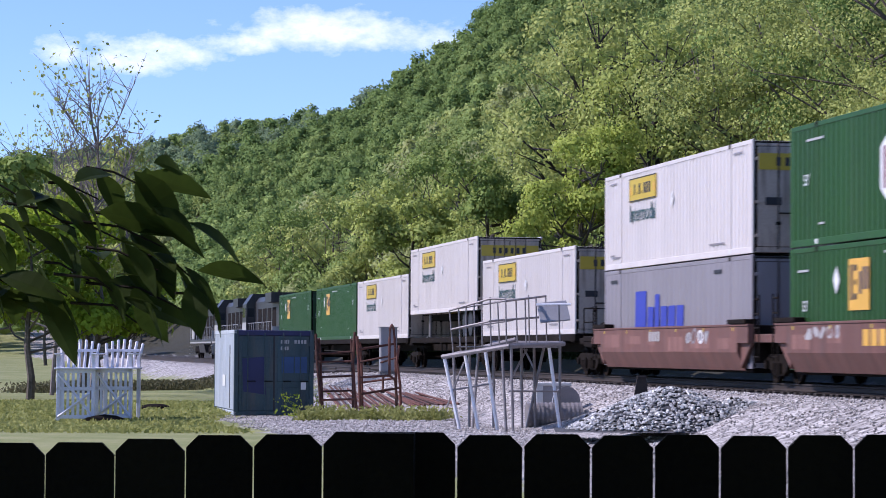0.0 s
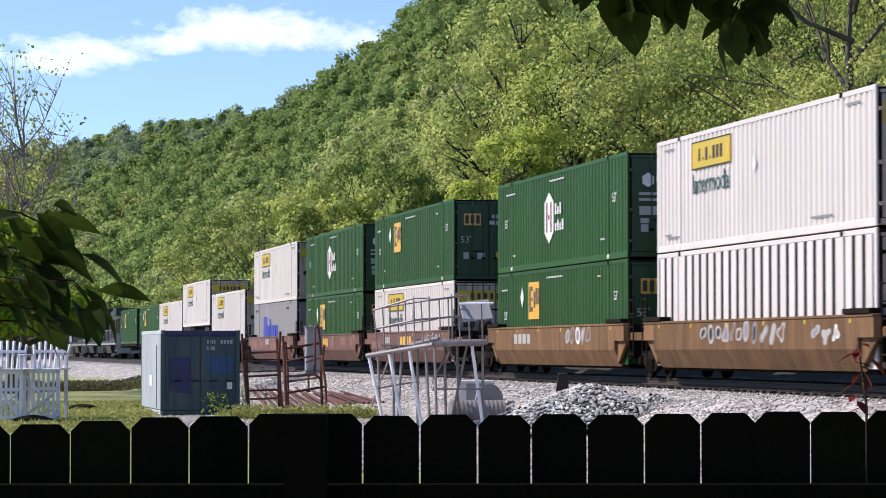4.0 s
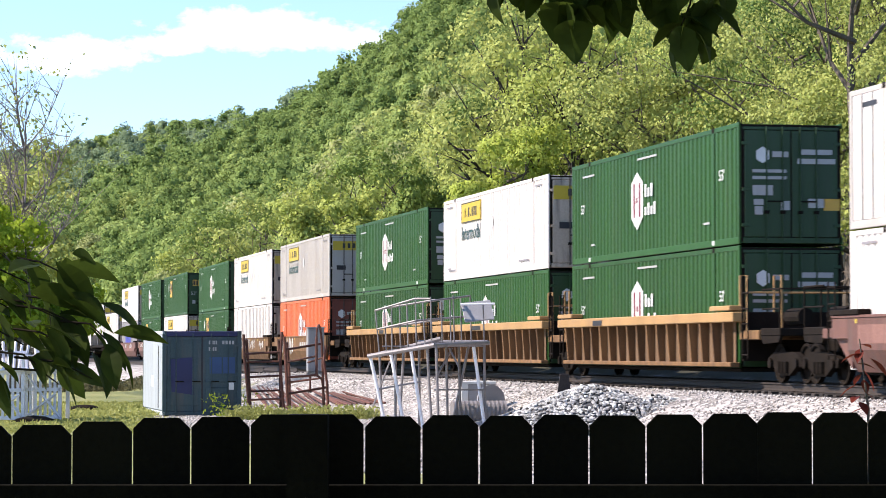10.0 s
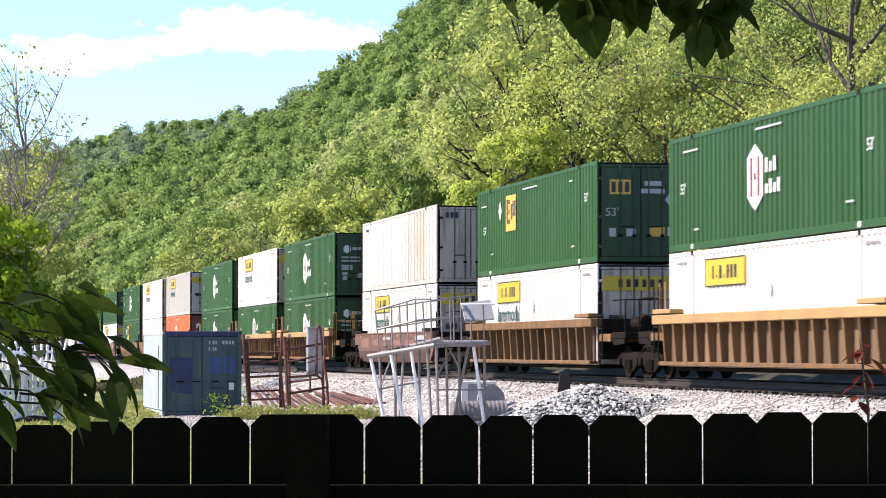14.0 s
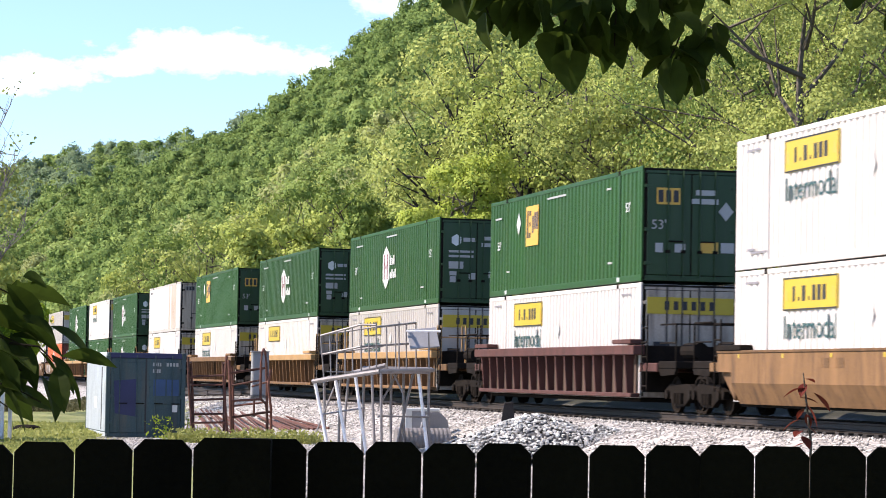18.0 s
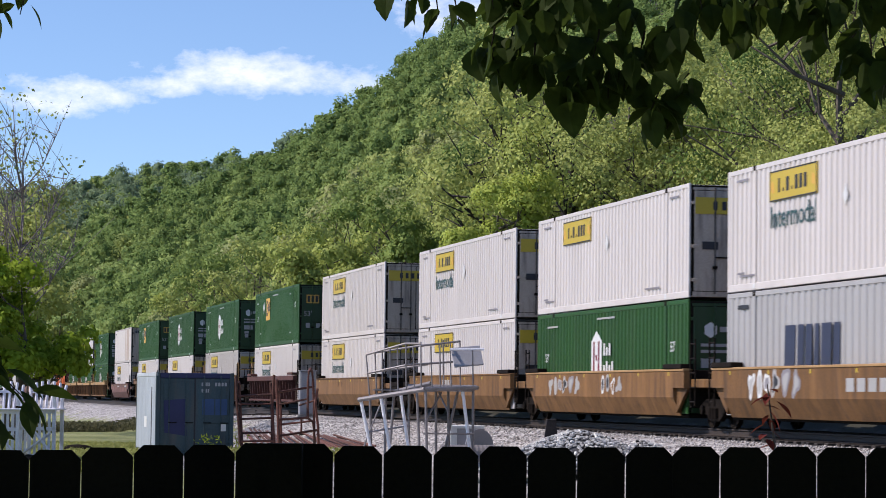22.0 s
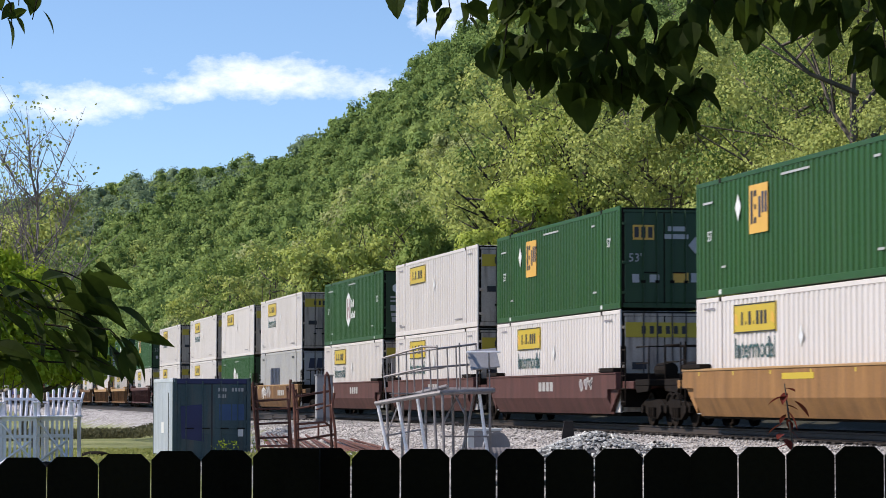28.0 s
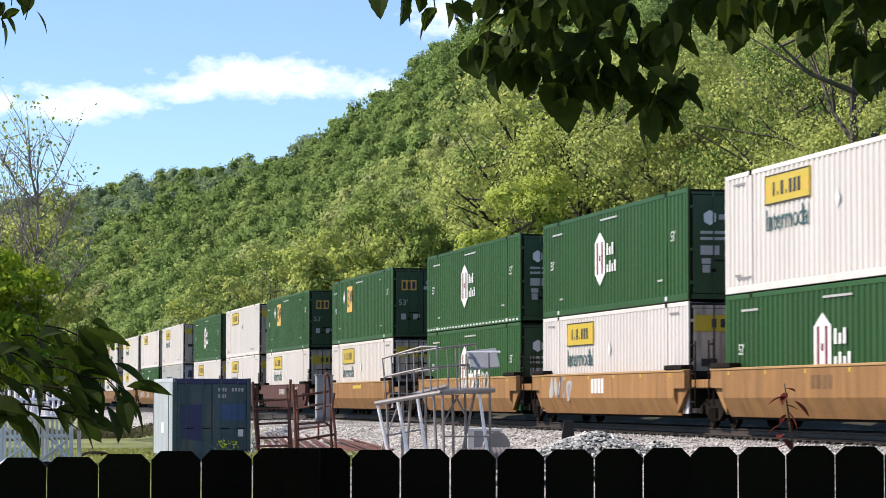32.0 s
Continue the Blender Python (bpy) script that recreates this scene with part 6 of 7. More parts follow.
def stone_heap():
    """A heap of broken stone: a mound under many angular stones, the nearest as single pieces."""
    cx, cy = 3.62, 62.0
    g = ground_at(cx, cy)
    rng = np.random.default_rng(3)
    c = empty("stone_heap", pose(cx, cy, g), label="heap of pale grey crushed stone", category="gravel heap")

    def height(x, y):
        r = np.hypot((x + 0.2) / 2.35, y / 1.7)
        r2 = np.hypot((x - 1.3) / 2.9, (y - 0.2) / 1.5)
        return np.maximum(0.95 * np.clip(1 - r ** 1.35, 0, 1), 0.72 * np.clip(1 - r2, 0, 1))
    n = 40
    gx, gy = np.meshgrid(np.linspace(-2.8, 4.4, n), np.linspace(-1.8, 1.8, n))
    v = np.stack([gx.ravel(), gy.ravel(), (height(gx, gy) - 0.03).ravel()], 1)
    i = np.arange(n * n).reshape(n, n)
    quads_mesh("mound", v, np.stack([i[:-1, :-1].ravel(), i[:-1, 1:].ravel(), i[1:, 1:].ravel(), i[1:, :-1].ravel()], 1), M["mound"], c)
    stones = []
    for k in range(6):
        bm = bmesh.new()
        bmesh.ops.create_icosphere(bm, subdivisions=1, radius=0.5)
        for q in bm.verts:
            q.co = q.co * random.uniform(0.55, 1.3)
            q.co.z *= 0.7
        me = bpy.data.meshes.new("stone")
        bm.to_mesh(me)
        bm.free()
        me.materials.append(M["stone"])
        stones.append(me)
    placed = 0
    for k in range(4000):
        x, y = rng.uniform(-2.6, 4.1), rng.uniform(-1.7, 0.3)
        h = float(height(x, y))
        if h <= 0.02:
            continue
        ob = link_mesh("stone", stones[k % 6], None, c)
        s = rng.uniform(0.07, 0.14)
        ob.matrix_basis = Matrix.LocRotScale((x, y, h), Euler(rng.uniform(0, 6, 3)), (s, s, s))
        placed += 1
        if placed >= 220:
            break
    # the many smaller stones between
    base = np.array([q.co[:] for q in stones[0].vertices])
    faces = np.array([list(f.vertices) for f in stones[0].polygons])
    cnt = 6200
    x, y = rng.uniform(-2.6, 4.1, cnt), rng.uniform(-1.75, 1.2, cnt)
    h = height(x, y)
    ok = h > 0.01
    x, y, h = x[ok], y[ok], h[ok]
    rot = rng.uniform(0, 6.28, len(x))
    vs, fs = [], []
    for k in range(len(x)):
        ca, sa = math.cos(rot[k]), math.sin(rot[k])
        s = rng.uniform(0.05, 0.105)
        q = base * s * rng.uniform(0.7, 1.3, 3)
        vs.append(np.stack([q[:, 0] * ca - q[:, 1] * sa + x[k], q[:, 0] * sa + q[:, 1] * ca + y[k], q[:, 2] + h[k]], 1))
        fs.append(faces + k * len(base))
    vs, fs = np.concatenate(vs), np.concatenate(fs)
    me = bpy.data.meshes.new("gravel")
    me.from_pydata(vs.tolist(), [], fs.tolist())
    tagged(link_mesh("gravel", me, M["heap_stone"], c), kind="stuff")


stone_heap()


def high_chair(x, y, rz, label):
    """A tall white slatted garden chair on a high lattice base."""
    g = ground_at(x, y)
    c = empty("high_chair", pose(x, y, g, 0, 0, rz), label=label, category="chair", group="tall white chairs")
    w, d, sh = 1.0, 0.95, 1.5
    for xx in (0.0, w):
        for yy in (0.0, d):
            part("leg", bx(xx - 0.05, xx + 0.05, yy - 0.05, yy + 0.05, -0.03, sh + (0.42 if yy == 0 else 0.4), 0.008), M["white_wood"], c)
    for k in range(6):
        xx = 0.14 + k * (w - 0.28) / 5
        part("front_slat", bx(xx - 0.04, xx + 0.04, -0.035, -0.01, 0.12, sh - 0.08, 0.004), M["white_wood"], c)
    for a, b in (((0, sh - 0.1), (w, 0.15)), ((0, 0.15), (w * 0.9, sh * 0.55))):
        part("cross_brace", tb([(a[0], -0.05, a[1]), (b[0], -0.05, b[1])], 0.04, 4), M["white_wood"], c)
    for z in (0.15, 0.95, sh - 0.05):
        part("rail", bx(-0.05, w + 0.05, -0.05, -0.012, z - 0.05, z + 0.05, 0.005), M["white_wood"], c)
    part("seat", bx(-0.1, w + 0.1, -0.15, d + 0.05, sh, sh + 0.05, 0.01), M["white_wood"], c)
    for k in range(7):
        f = k / 6
        xx = 0.06 + f * (w - 0.12)
        t = sh + 0.86 - 0.5 * (f - 0.5) ** 2
        part("back_slat", tb([(xx, d, sh + 0.03), (xx + (f - 0.5) * 0.22, d + 0.3, t)], 0.045, 4), M["white_wood"], c)
    for xx in (-0.02, w + 0.02):
        part("arm_rest", bx(xx - 0.09, xx + 0.09, -0.2, d, sh + 0.42, sh + 0.46, 0.008), M["white_wood"], c)
    part("back_rail", bx(0.0, w, d + 0.12, d + 0.17, sh + 0.5, sh + 0.58, 0.005), M["white_wood"], c)
    return c


p = world_at(-22, 742, 78)
high_chair(p.x, p.y, 4, "tall white slatted garden chair on a lattice base")
p = world_at(46, 742, 79)
high_chair(p.x, p.y, -6, "tall white slatted garden chair turned aside")


def signal_cabinet(px, py, depth, w, d, h, name, label, post=False):
    p = world_at(px, py, depth)
    g = ground_at(p.x, p.y)
    c = empty(name, pose(p.x, p.y, g, 0, 0, 11), label=label, category="cabinet")
    part("cabinet_body", bx(0, w, 0, d, 0.15, h, 0.02), M["cabinet"], c)
    part("cabinet_door", bx(0.04, w - 0.04, -0.02, 0.004, 0.22, h - 0.1, 0.008), M["cabinet"], c)
    part("cabinet_roof", bx(-0.04, w + 0.04, -0.06, d + 0.04, h, h + 0.04, 0.01), M["cabinet"], c)
    part("plinth", bx(-0.03, w + 0.03, -0.03, d + 0.03, -0.05, 0.15, 0.01), M["ballast"], c)
    part("latch", bx(w - 0.14, w - 0.1, -0.04, -0.02, h * 0.5, h * 0.5 + 0.16, 0.004), M["steel_dark"], c)
    return c


signal_cabinet(545, 684, 112, 0.68, 0.5, 1.95, "signal_cabinet", "grey metal trackside signal cabinet")
signal_cabinet(1738, 760, 44, 0.42, 0.4, 1.7, "signal_cabinet", "pale grey trackside cabinet by the ballast")


def fuel_tank():
    """A white cabinet beside a galvanised culvert pipe lying on the ground behind the metal stand."""
    p = world_at(818, 728, 74)
    g = ground_at(p.x, p.y)
    c = empty("utility_box", pose(p.x, p.y, g, 0, 0, 6), label="white and grey metal utility box", category="box")
    part("box_body", bx(0, 0.9, 0.02, 0.7, 0.0, 1.0, 0.015), M["cabinet"], c)
    part("white_edge", bx(-0.02, 0.16, -0.01, 0.018, 0.0, 1.0, 0.004), M["pale"], c)
    part("white_lid", bx(-0.03, 0.93, -0.02, 0.73, 1.002, 1.08, 0.01), M["pale"], c)
    q = world_at(800, 742, 72.5)
    g = ground_at(q.x, q.y)
    bm = bmesh.new()
    n = 26
    pts = [(i * 0.058, 0, 0.33) for i in range(n)]
    tube(bm, pts, [0.33 + 0.012 * (i % 2) for i in range(n)], 22)
    t = part("culvert_pipe", bm, M["galv"], None, smooth=False)
    t.matrix_basis = pose(q.x, q.y, g, 0, 0, 10)
    tagged(t, label="ribbed galvanised culvert pipe on the ground", category="pipe")
    r = part("cable_reel", tb([(0, 0, 0.42), (0.05, 0.0, 0.42)], 0.43, 28), M["cabinet"])
    q = world_at(868, 742, 73)
    r.matrix_basis = pose(q.x, q.y, ground_at(q.x, q.y), 0, 0, -60)
    tagged(r, label="grey round metal disc leaning by the box", category="disc")


fuel_tank()

for px, py, dep, w, h in ((60, 742, 78, 1.3, 0.35), (150, 700, 88, 0.9, 0.3)):
    p = world_at(px, py, dep)
    g = ground_at(p.x, p.y)
    bm = bmesh.new()
    bmesh.ops.create_icosphere(bm, subdivisions=2, radius=0.5)
    for q in bm.verts:
        q.co = Vector((q.co.x * w, q.co.y * 0.5, max(-0.1, q.co.z * h))) * random.uniform(0.85, 1.15)
    ob = part("rubble_lump", bm, M["steel_dark"])
    ob.matrix_basis = pose(p.x, p.y, g + 0.05)
    tagged(ob, label="low dark lump of rubble in the grass", category="rubble", group="rubble in the yard")


# ---- the fence before the camera ----
def picket_fence():
    """Dark dog-ear board fence: pickets side by side with narrow gaps, rails and a post on the near side."""
    c = empty("fence", pose(0, 6.77, 0), label="stained dog-ear board fence, darkened in colour for tree shade", category="fence", kind="structure")
    f = 6.77 / 4797.4
    gaps = [22, 128, 235, 338, 443, 545, 645, 746, 848, 943, 1042, 1143, 1243, 1340, 1437, 1535]
    step_px = 100.5
    edges = [gaps[0] - step_px * k for k in range(14, 0, -1)] + gaps + [gaps[-1] + step_px * k for k in range(1, 15)]
    low = ground_at(0, 6.8)
    rng = random.Random(4)
    for i in range(len(edges) - 1):
        gap0 = 0.0005 if abs(edges[i] - 545) < 1 or abs(edges[i] - 1340) < 1 else 0.0022
        gap1 = 0.0005 if abs(edges[i + 1] - 545) < 1 or abs(edges[i + 1] - 1340) < 1 else 0.0022
        x0, x1 = (edges[i] - 784) * f + gap0, (edges[i + 1] - 784) * f - gap1
        xm = (edges[i] + edges[i + 1]) / 2
        py = float(np.interp(xm, [-400, 75, 180, 285, 390, 545, 700, 795, 995, 1290, 1480, 1568], [760, 752, 746, 741, 738, 733, 737, 735, 735, 732, 730, 728]))
        z = 0.73 - (py - 622) * f + rng.uniform(-0.002, 0.002)
        ear = 0.026
        out = [(x0, low), (x1, low), (x1, z - ear), (x1 - ear, z), (x0 + ear, z), (x0, z - ear)]
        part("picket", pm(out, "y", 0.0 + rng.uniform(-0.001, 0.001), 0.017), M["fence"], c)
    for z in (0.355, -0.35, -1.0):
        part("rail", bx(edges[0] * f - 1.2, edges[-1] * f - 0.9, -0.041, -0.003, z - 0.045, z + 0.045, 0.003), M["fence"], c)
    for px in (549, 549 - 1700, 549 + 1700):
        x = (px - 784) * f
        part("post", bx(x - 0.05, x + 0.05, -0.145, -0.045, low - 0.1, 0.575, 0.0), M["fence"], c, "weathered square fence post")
    return c


picket_fence()


def marker_stub():
    """A dark sloping-sided stub behind the stone heap."""
    p = world_at(998, 690, 65.0)
    g = ground_at(p.x, p.y)
    c = empty("marker_stub", pose(p.x, p.y, g), label="dark weathered stub post behind the stone heap", category="post")
    top = 0.73 + (622 - 663) / 4797 * 65.0 - g
    part("body", pm([(-0.27, -0.05), (0.27, -0.05), (0.11, top), (-0.10, top - 0.04)], "y", -0.12, 0.12), M["recess"], c)
    part("cap", bx(-0.10, 0.12, -0.14, 0.14, top - 0.03, top + 0.02, 0.01), M["recess"], c)


marker_stub()

# ---- trees and growth of the yard ----
p = world_at(40, 700, 112)
tree(p.x, p.y, 13.0, 3.2, "lf_olive", 800, 0.17, "tall thin tree with sparse young leaves and bare twigs", 501, bare=1.0, bark="pale_bark", girth=0.45, group="trees of the yard")
p = world_at(-30, 700, 118)
tree(p.x, p.y, 12.0, 3.4, "lf_olive", 700, 0.17, "tall thin tree with sparse young leaves and bare twigs", 507, bare=1.0, bark="pale_bark", girth=0.45, group="trees of the yard")
p = world_at(20, 700, 125)
tree(p.x, p.y, 10.5, 3.6, "lf_olive", 5500, 0.24, "olive broadleaf tree coming into leaf at the yard's edge", 502, group="trees of the yard")
p = world_at(-75, 700, 105)
tree(p.x, p.y, 7.4, 2.8, "lf_bright", 8000, 0.24, "low tree with fresh bright green leaves", 503, group="trees of the yard")
p = world_at(48, 700, 108)
tree(p.x, p.y, 7.4, 2.6, "lf_bright", 9000, 0.22, "low tree with fresh bright green leaves", 504, group="trees of the yard")
p = world_at(-160, 700, 110)
tree(p.x, p.y, 9.5, 3.6, "lf_mid", 6000, 0.3, "green broadleaf tree at the yard's edge", 505, group="trees of the yard")
for k, (px, dep, h) in enumerate(((0, 330, 10), (45, 340, 9), (85, 350, 9), (-50, 320, 11), (60, 315, 5), (120, 372, 8))):
    p = world_at(px, 660, dep)
    tree(p.x, p.y, h, h * 0.42, ("lf_mid", "lf_dark", "lf_olive")[k % 3], 2400, 0.6, "leafy tree beside the far line", 520 + k, group="trees beside the far line")


def growth(name, spots, foliage, size, count, label, spread, high, category):
    """Low growth: many small leaves or blades round the given spots, on the ground."""
    rng = np.random.default_rng(len(spots) * 13 + count)
    cs, ns = [], []
    for x, y, s in spots:
        n = max(6, int(count * s))
        px, py = x + rng.normal(size=n) * spread * s, y + rng.normal(size=n) * spread * s
        pz = ground_z(px, py) + rng.random(n) ** 1.5 * high * s + size * 0.2
        cs.append(np.stack([px, py, pz], 1))
        ns.append(np.stack([rng.normal(size=n), rng.normal(size=n) - 0.4, rng.normal(size=n) * 0.4 + 0.3], 1))
    c, nm = np.concatenate(cs), np.concatenate(ns)
    v, q = leaf_quads(rng, c, nm, np.full(len(c), size), 0.5)
    return tagged(quads_mesh(name, v, q, M[foliage]), label=label, category=category, kind="stuff")


def row_of(px0, px1, py, dep, n, s0, s1, seed):
    rng = random.Random(seed)
    out = []
    for k in range(n):
        p = world_at(px0 + (px1 - px0) * (k + rng.uniform(0, 0.9)) / n, py, dep + rng.uniform(-1.5, 1.5))
        out.append((p.x, p.y, rng.uniform(s0, s1)))
    return out


growth("brush", row_of(95, 262, 690, 132, 34, 0.7, 1.2, 1) + row_of(-80, 60, 690, 128, 22, 0.6, 1.3, 2), "lf_bank", 0.15, 240, "low dull brush on the bank below the line", 0.75, 0.42, "brush")
growth("weeds", row_of(296, 430, 736, 84.5, 12, 0.4, 1.0, 3), "lf_bright", 0.10, 150, "yellow-green weeds before the container", 0.22, 0.75, "weeds")
growth("tall_grass", row_of(405, 665, 732, 80, 46, 0.35, 0.75, 4), "tuft", 0.12, 170, "pale tall grass before the pipes", 0.30, 0.55, "grass")
rng_g = np.random.default_rng(31)
gx, gy = rng_g.uniform(-20, 3, 26000), rng_g.uniform(66, 103, 26000)
gs = (gx - TRACK.x) * ASIDE.x + (gy - TRACK.y) * ASIDE.y
ga = (gx - TRACK.x) * ALONG.x + (gy - TRACK.y) * ALONG.y
okg = (gs > 7.5 + 6.5 * np.clip((60 - ga) / 40, 0, 1)) & (gx < -0.5 - (gy - 70) * 0.05)
gx, gy = gx[okg], gy[okg]
gc = np.stack([gx, gy, ground_z(gx, gy) + 0.05], 1)
gv, gq = leaf_quads(rng_g, gc, np.stack([rng_g.normal(size=len(gx)), rng_g.normal(size=len(gx)) - 0.5, rng_g.normal(size=len(gx)) * 0.5 + 0.3], 1), np.full(len(gx), 0.2), 0.35)
tagged(quads_mesh("grass", gv, gq, M["tuft"]), label="mown yellow-green grass of the yard", category="grass", kind="stuff")


# ---- the shade tree over the camera ----
def leaf_mesh(k, lobed=False):
    """A leaf of unit length along +x, folded along its rib and drooping: pointed, or broad with toothed lobes."""
    wid = [0.05, 0.26, 0.36, 0.34, 0.39, 0.32, 0.29, 0.19, 0.12, 0.0] if lobed else [0.0, 0.12, 0.19, 0.21, 0.18, 0.10, 0.0]
    n = len(wid)
    verts, faces = [], []
    for i in range(n):
        f = i / (n - 1)
        z = -0.16 * f * f * (1 + 0.4 * k)
        w = wid[i] * (0.9 + 0.15 * k)
        verts += [(f, -w, z + w * 0.25), (f, 0, z), (f, w * (0.92 if lobed else 1.0), z + w * 0.25)]
    for i in range(n - 1):
        a, b = i * 3, i * 3 + 3
        faces += [(a, b, b + 1, a + 1), (a + 1, b + 1, b + 2, a + 2)]
    me = bpy.data.meshes.new("leaf")
    me.from_pydata(verts, [], faces)
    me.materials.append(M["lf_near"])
    return me


LEAVES = [leaf_mesh(k) for k in range(3)]
BROAD = [leaf_mesh(k, True) for k in range(3)]
swaying = []


def under_branch(px, py, y):
    """A place before the camera by its bearing in the wide view, at the depth y."""
    f, yaw, pit = 4797.4, -0.0037, 0.0554
    way = Vector((math.sin(yaw) * math.cos(pit), math.cos(yaw) * math.cos(pit), math.sin(pit)))
    side = Vector((math.cos(yaw), -math.sin(yaw), 0))
    d = way + side * ((px - 784) / f) + side.cross(way) * ((441 - py) / f)
    eye = Vector((0.098, -1.076, 0.714))
    return eye + d * ((y - eye.y) / d.y)


def hanging_branch(parent, tips, rise, seed, leaves, length, sway, aim=None, tilt=(-80, -5), lobed=False):
    """Twigs that hang from above, each with a spray of drooping leaves, all swaying together."""
    rng = random.Random(seed)
    for tip in tips:
        top = tip + Vector(rise) * rng.uniform(0.8, 1.4) + Vector((rng.uniform(-0.03, 0.03), rng.uniform(-0.04, 0.04), 0))
        mid = top.lerp(tip, 0.5) + Vector((rng.uniform(-0.015, 0.015), 0, 0.012))
        twig = part("twig", tb([top, mid, tip], [0.0026, 0.002, 0.0012], 5), M["twig"], parent)
        for k in range(leaves + rng.randint(-1, 2)):
            a = rng.uniform(0, math.tau) if aim is None else aim + rng.gauss(0, 0.75)
            droop = rng.uniform(*tilt)
            s = length * rng.uniform(0.7, 1.25)
            ob = link_mesh("leaf", (BROAD if lobed else LEAVES)[rng.randint(0, 2)], None, twig)
            base = tip.lerp(top, rng.uniform(0, 0.5)) + Vector((rng.gauss(0, 0.016), rng.gauss(0, 0.05), rng.gauss(0, 0.014) + 0.02))
            m = Matrix.Translation(base) @ Matrix.Rotation(a, 4, "Z") @ Matrix.Rotation(radians(-droop), 4, "Y") @ Matrix.Rotation(rng.uniform(-0.9, 0.9), 4, "X")
            ob.matrix_basis = m @ Matrix.Diagonal((s, s, s, 1))
        lag = rng.uniform(0.85, 1.15)
        swaying.append((twig, [(t, pose(dx * lag, 0, dz * lag)) for t, dx, dz in sway]))


def shade_tree():
    g = ground_at(4.2, 1.5)
    c = empty("shade_tree", pose(0, 0, 0), label="broadleaf tree whose shaded branches hang before the camera", category="tree")
    part("trunk", tb([(4.2, 1.5, g - 0.2), (4.1, 1.6, g + 1.6), (3.9, 1.9, 3.0), (3.6, 2.4, 5.0)], [0.26, 0.21, 0.17, 0.1], 12), M["bark"], c)
    limb = bmesh.new()
    tube(limb, [(3.95, 1.8, 2.6), (2.6, 3.4, 2.9), (1.2, 4.8, 2.5), (0.2, 5.2, 2.1), (-1.4, 5.3, 2.0)], [0.09, 0.06, 0.04, 0.025, 0.012], 8)
    tube(limb, [(3.95, 1.8, 2.2), (1.5, 0.6, 2.6), (-2.6, 1.5, 2.6), (-3.6, 4.0, 1.9), (-3.2, 5.2, 1.1)], [0.08, 0.06, 0.04, 0.03, 0.015], 8)
    part("limbs", limb, M["bark"], c)
    sway_t = [(0, 0.114, 0.022), (0.7, 0.071, 0.018), (1, 0.044, 0.019), (1.4, 0.109, 0.035), (2, 0.145, 0.024), (2.8, 0.06, -0.017), (3.5, 0.044, -0.017), (4.5, 0.061, -0.024), (5.5, 0.081, -0.027), (6, 0.097, -0.02), 
              (6.4, 0.048, -0.025), (7, -0.015, -0.027), (8.4, -0.041, -0.042), (9, -0.039, -0.029), (9.8, -0.055, -0.032), (11.2, -0.046, -0.035), (12, -0.034, -0.042), (12.7, -0.055, -0.029), (13.5, -0.028, -0.024), (14.5, -0.02, -0.024), 
              (16.5, 0.017, -0.016), (17, -0.012, -0.038), (17.5, -0.007, -0.061), (18, 0.025, -0.032), (18.5, 0.021, -0.027), (19, 0.035, -0.025), (19.5, 0.038, -0.018), (20, 0.023, -0.022), (20.5, 0.043, -0.011), (21, -0.001, -0.036), 
              (21.5, 0.017, -0.018), (22, 0.086, -0.0), (22.5, 0.087, 0.004), (23, 0.064, -0.008), (23.5, 0.039, -0.014), (24, -0.0, -0.0), (24.5, 0.033, 0.003), (25, 0.008, 0.013), (25.5, 0.039, -0.007), (28, 0.085, 0.011), 
              (30, -0.037, 0.02), (32, 0.046, 0.011)]
    sway_l = [(0, 0.053, 0.12), (0.7, -0.082, 0.136), (1.4, -0.052, 0.118), (2, 0.02, 0.118), (2.8, 0.006, 0.096), (3.5, -0.072, 0.042), (4.5, -0.02, 0.195), (5.5, 0.02, 0.342), (6, -0.002, 0.348), (6.5, 0.01, 0.217), 
              (7, 0.021, 0.103), (7.7, -0.0, 0.054), (8.4, 0.021, 0.065), (9, 0.0, 0.0), (9.8, -0.022, 0.0), (11, -0.011, -0.016), (12, -0.005, -0.022), (13, -0.043, -0.022), (14, -0.01, -0.065), (15.5, -0.021, -0.065), 
              (16.5, -0.032, -0.076), (17, -0.067, 0.01), (18, -0.011, -0.007), (19, -0.071, 0.054), (20, 0.003, 0.034), (21, -0.072, 0.067), (22, -0.26, -0.059), (23, -0.224, -0.043), (24, -0.129, -0.061), (25, -0.142, 0.051), 
              (25.5, -0.115, 0.025), (27, -0.077, 0.077), (28, -0.044, 0.103), (29, -0.064, 0.077), (30, -0.063, 0.044), (31, -0.056, 0.012), (32, -0.05, -0.027)]
    fringe = [(650, 2), (690, 18), (740, 30), (775, 42), (830, 20), (885, -5)]
    cluster = [(822, 112), (850, 142), (882, 100), (905, 140), (925, 80), (958, 190), (985, 150), (1008, 105), (1030, 175), (1068, 140), (1095, 165), (1108, 212), (1135, 228), (1168, 185), (1120, 100), (1150, 75),
               (1065, 50), (985, 30), (930, 10), (1200, 30), (1240, 45), (1280, 55), (1325, 45), (1375, 30), (1425, 45), (1462, 105), (1492, 130), (1525, 150), (1548, 100), (1562, 40), (1610, 80), (1650, 30)]
    band = [(1185 + k * 34, 8 + 26 * math.sin(k * 2.3)) for k in range(13)] + [(840 + k * 40, 30 + 16 * math.sin(k * 1.7)) for k in range(5)]
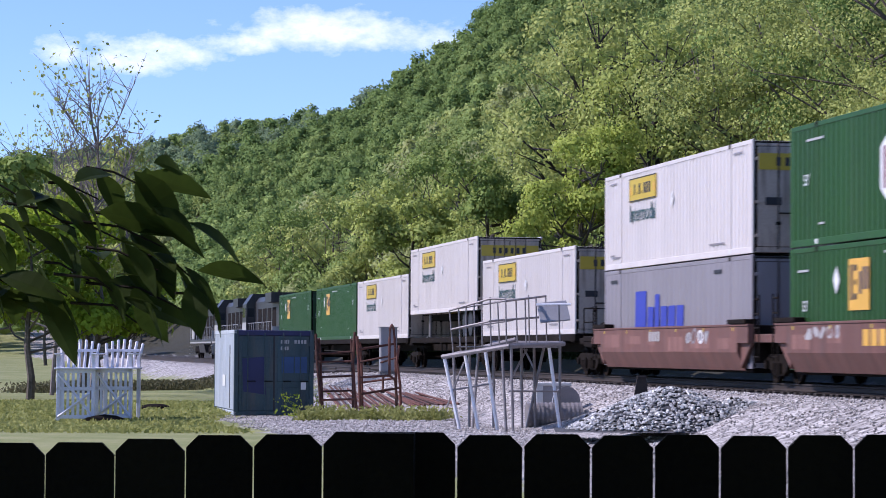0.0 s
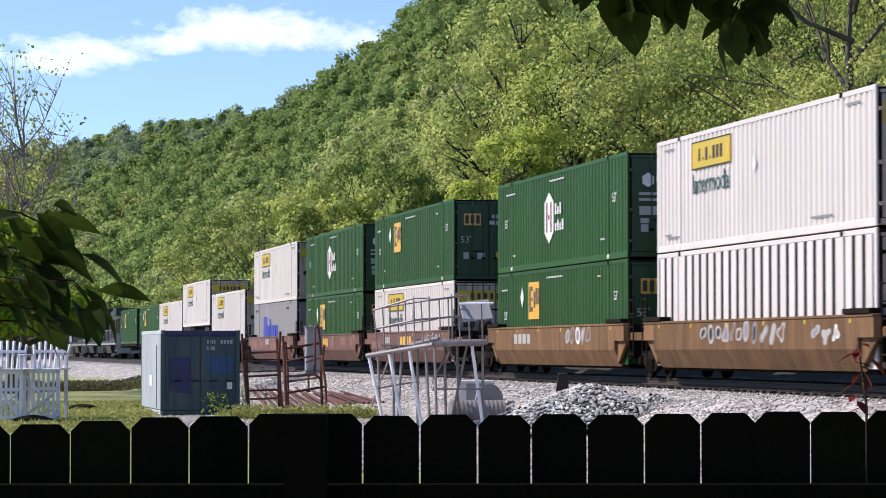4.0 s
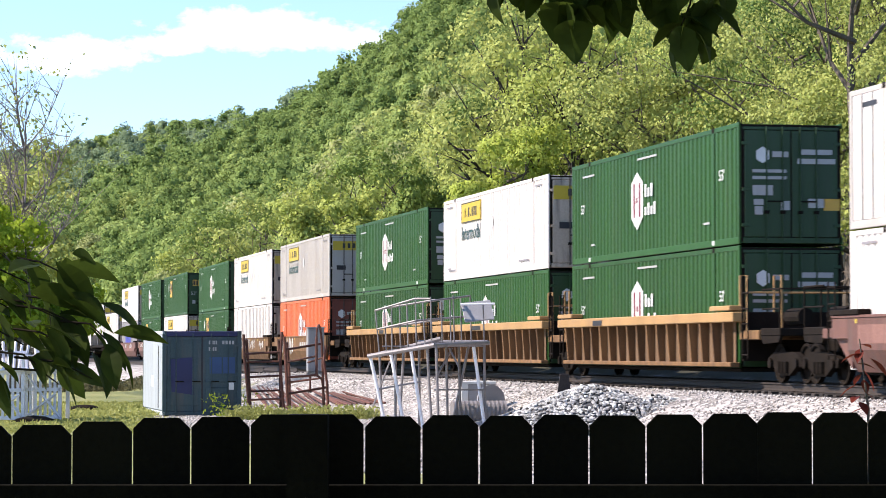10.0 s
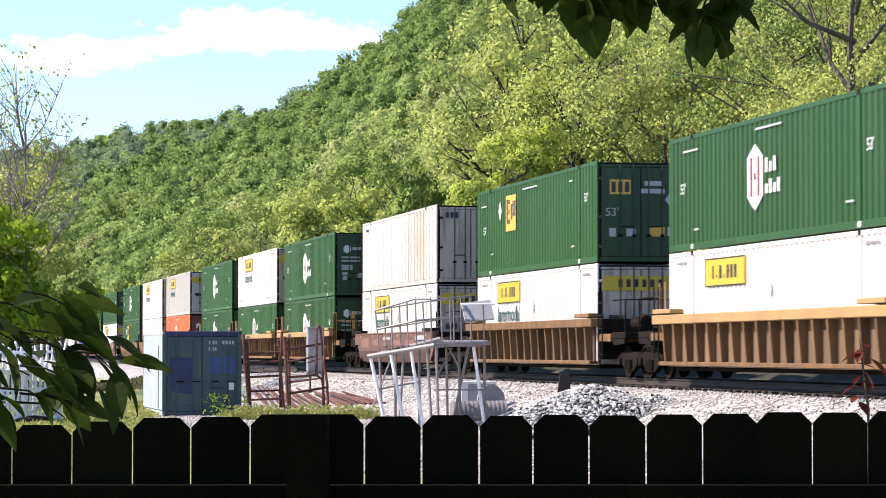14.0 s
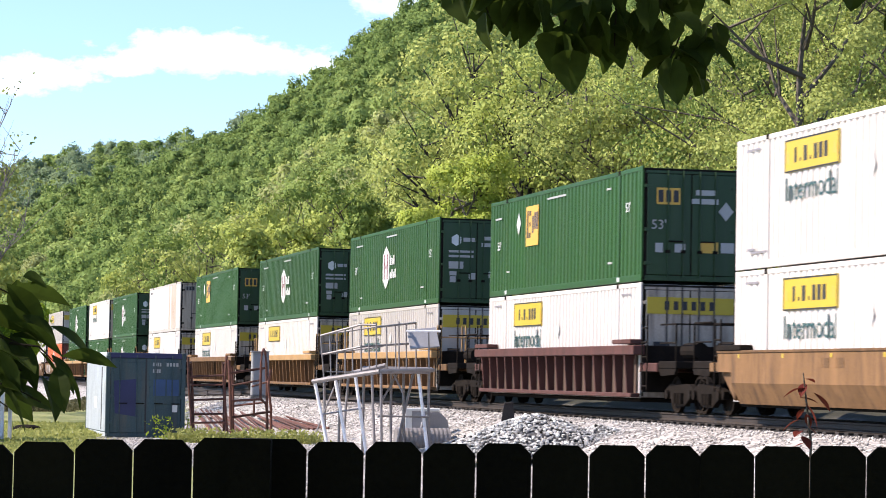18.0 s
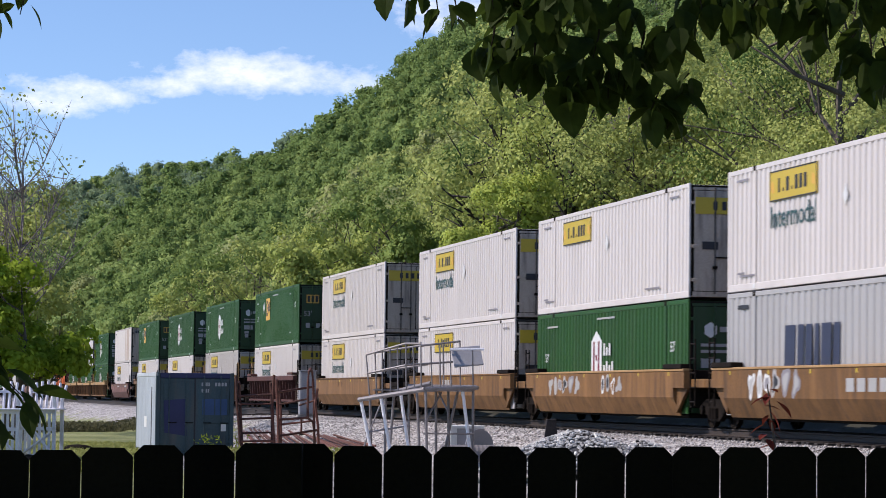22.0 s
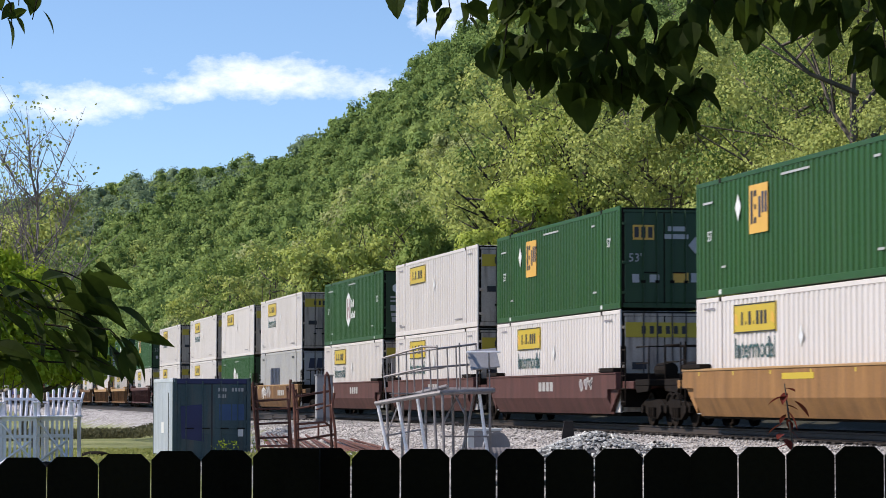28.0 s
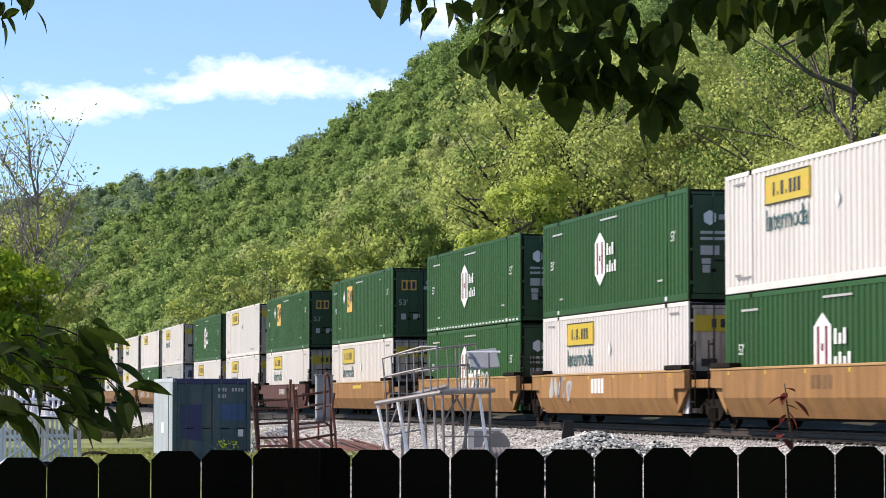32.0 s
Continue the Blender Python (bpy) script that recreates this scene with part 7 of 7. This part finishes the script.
    above = [(829 + k * 43, -55 + 20 * math.sin(k * 1.9)) for k in range(20)] + [(822 + k * 61, -110) for k in range(14)] + [(900 + k * 90, -170) for k in range(9)]
    hanging_branch(c, [under_branch(x, y, 5.2) for x, y in cluster], (0.012, 0.0, 0.085), 3, 8, 0.074, sway_t, tilt=(-88, -20), lobed=True)
    hanging_branch(c, [under_branch(x, y, 5.3) for x, y in fringe], (-0.02, 0.0, 0.06), 8, 4, 0.066, sway_t, tilt=(-80, 0), lobed=True)
    hanging_branch(c, [under_branch(x, y, 5.45) for x, y in band + above], (0.0, 0.0, 0.09), 4, 7, 0.073, sway_t, tilt=(-88, -10), lobed=True)
    left = [(205, 600), (235, 645), (185, 670), (125, 680), (-30, 655), (160, 575), (70, 500), (150, 492), (35, 545), (115, 560), (190, 560), (60, 610), (150, 615), (100, 655), (20, 650), (-30, 580), (-60, 620), (-40, 520), (-90, 560)]
    hanging_branch(c, [world_at(x, y, 5.2) for x, y in left], (-0.09, 0.0, 0.03), 5, 3, 0.106, sway_l, -0.2, (-60, 5))
    hanging_branch(c, [under_branch(x, y, 5.4) for x, y in ((5, 15), (30, 40), (-15, 55), (-40, 30), (215, -15), (245, -8))], (0.0, 0.0, 0.07), 6, 3, 0.062, [(t, dx * 0.5, dz * 0.5) for t, dx, dz in sway_t])
    # overhead crown, out of view, spread back so that it shades the fence
    rng = np.random.default_rng(9)
    blobs = [(rng.uniform(-4.5, 4.5), rng.uniform(-6.0, 5.0), rng.uniform(3.4, 6.0), rng.uniform(0.8, 1.5), rng.uniform(0.5, 0.9)) for k in range(70)]
    ct, nm, sm = crown_points(rng, blobs, 9000, 0.7)
    v, q = leaf_quads(rng, ct, nm, np.full(len(ct), 0.27), 0.6)
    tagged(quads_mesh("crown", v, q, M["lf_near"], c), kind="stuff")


shade_tree()


def red_sapling():
    """A thin red-leaved sapling just beyond the fence."""
    p = world_at(1528, 700, 7.3)
    g = ground_at(p.x, p.y)
    c = empty("red_sapling", pose(p.x, p.y, g), label="thin sapling with dark red leaves behind the fence", category="plant")
    top = 0.73 - (600 - 622) / 4797 * 7.3 - g
    part("stem", tb([(0.02, 0, -0.05), (0, 0, top * 0.6), (0.015, 0.01, top * 0.9), (-0.01, 0, top)], [0.008, 0.006, 0.004, 0.002], 6), M["bark"], c)
    rng = random.Random(12)
    red = []
    for me in LEAVES:
        r = me.copy()
        r.materials.clear()
        r.materials.append(M["lf_red"])
        red.append(r)
    for k in range(13):
        z = top - 0.015 - 0.17 * (k / 12) ** 1.1
        ob = link_mesh("leaf", red[k % 3], None, c)
        s = rng.uniform(0.045, 0.078)
        ob.matrix_basis = Matrix.Translation((rng.gauss(0, 0.012), rng.gauss(0, 0.01), z)) @ Matrix.Rotation(rng.uniform(0, 6.28), 4, "Z") @ Matrix.Rotation(radians(rng.uniform(0, 50)), 4, "Y") @ Matrix.Diagonal((s, s, s, 1))


red_sapling()

# near-black leaves stand in for the shade beneath the cars
far_side = []
brng = random.Random(8)
for k in range(150):
    q = on_track(-28 + k * 1.05, -4.4 - brng.uniform(0, 1.6))
    far_side.append((q.x, q.y, brng.uniform(0.7, 1.3)))
growth("brush", far_side, "lf_brush", 0.24, 170, "brush along the far side of the line, leaves darkened as shade", 0.5, 1.4, "brush")


def motions():
    """The train passes away up the line; the branches sway in the wind."""
    for ob, u, z in moving:
        walk(ob, [(t, Matrix.Translation(on_track(u + d, 0, z)) @ Matrix.Rotation(ANG, 4, "Z")) for t, d in TRAIN_AT])
    for ob, rows in swaying:
        walk(ob, rows)


motions()
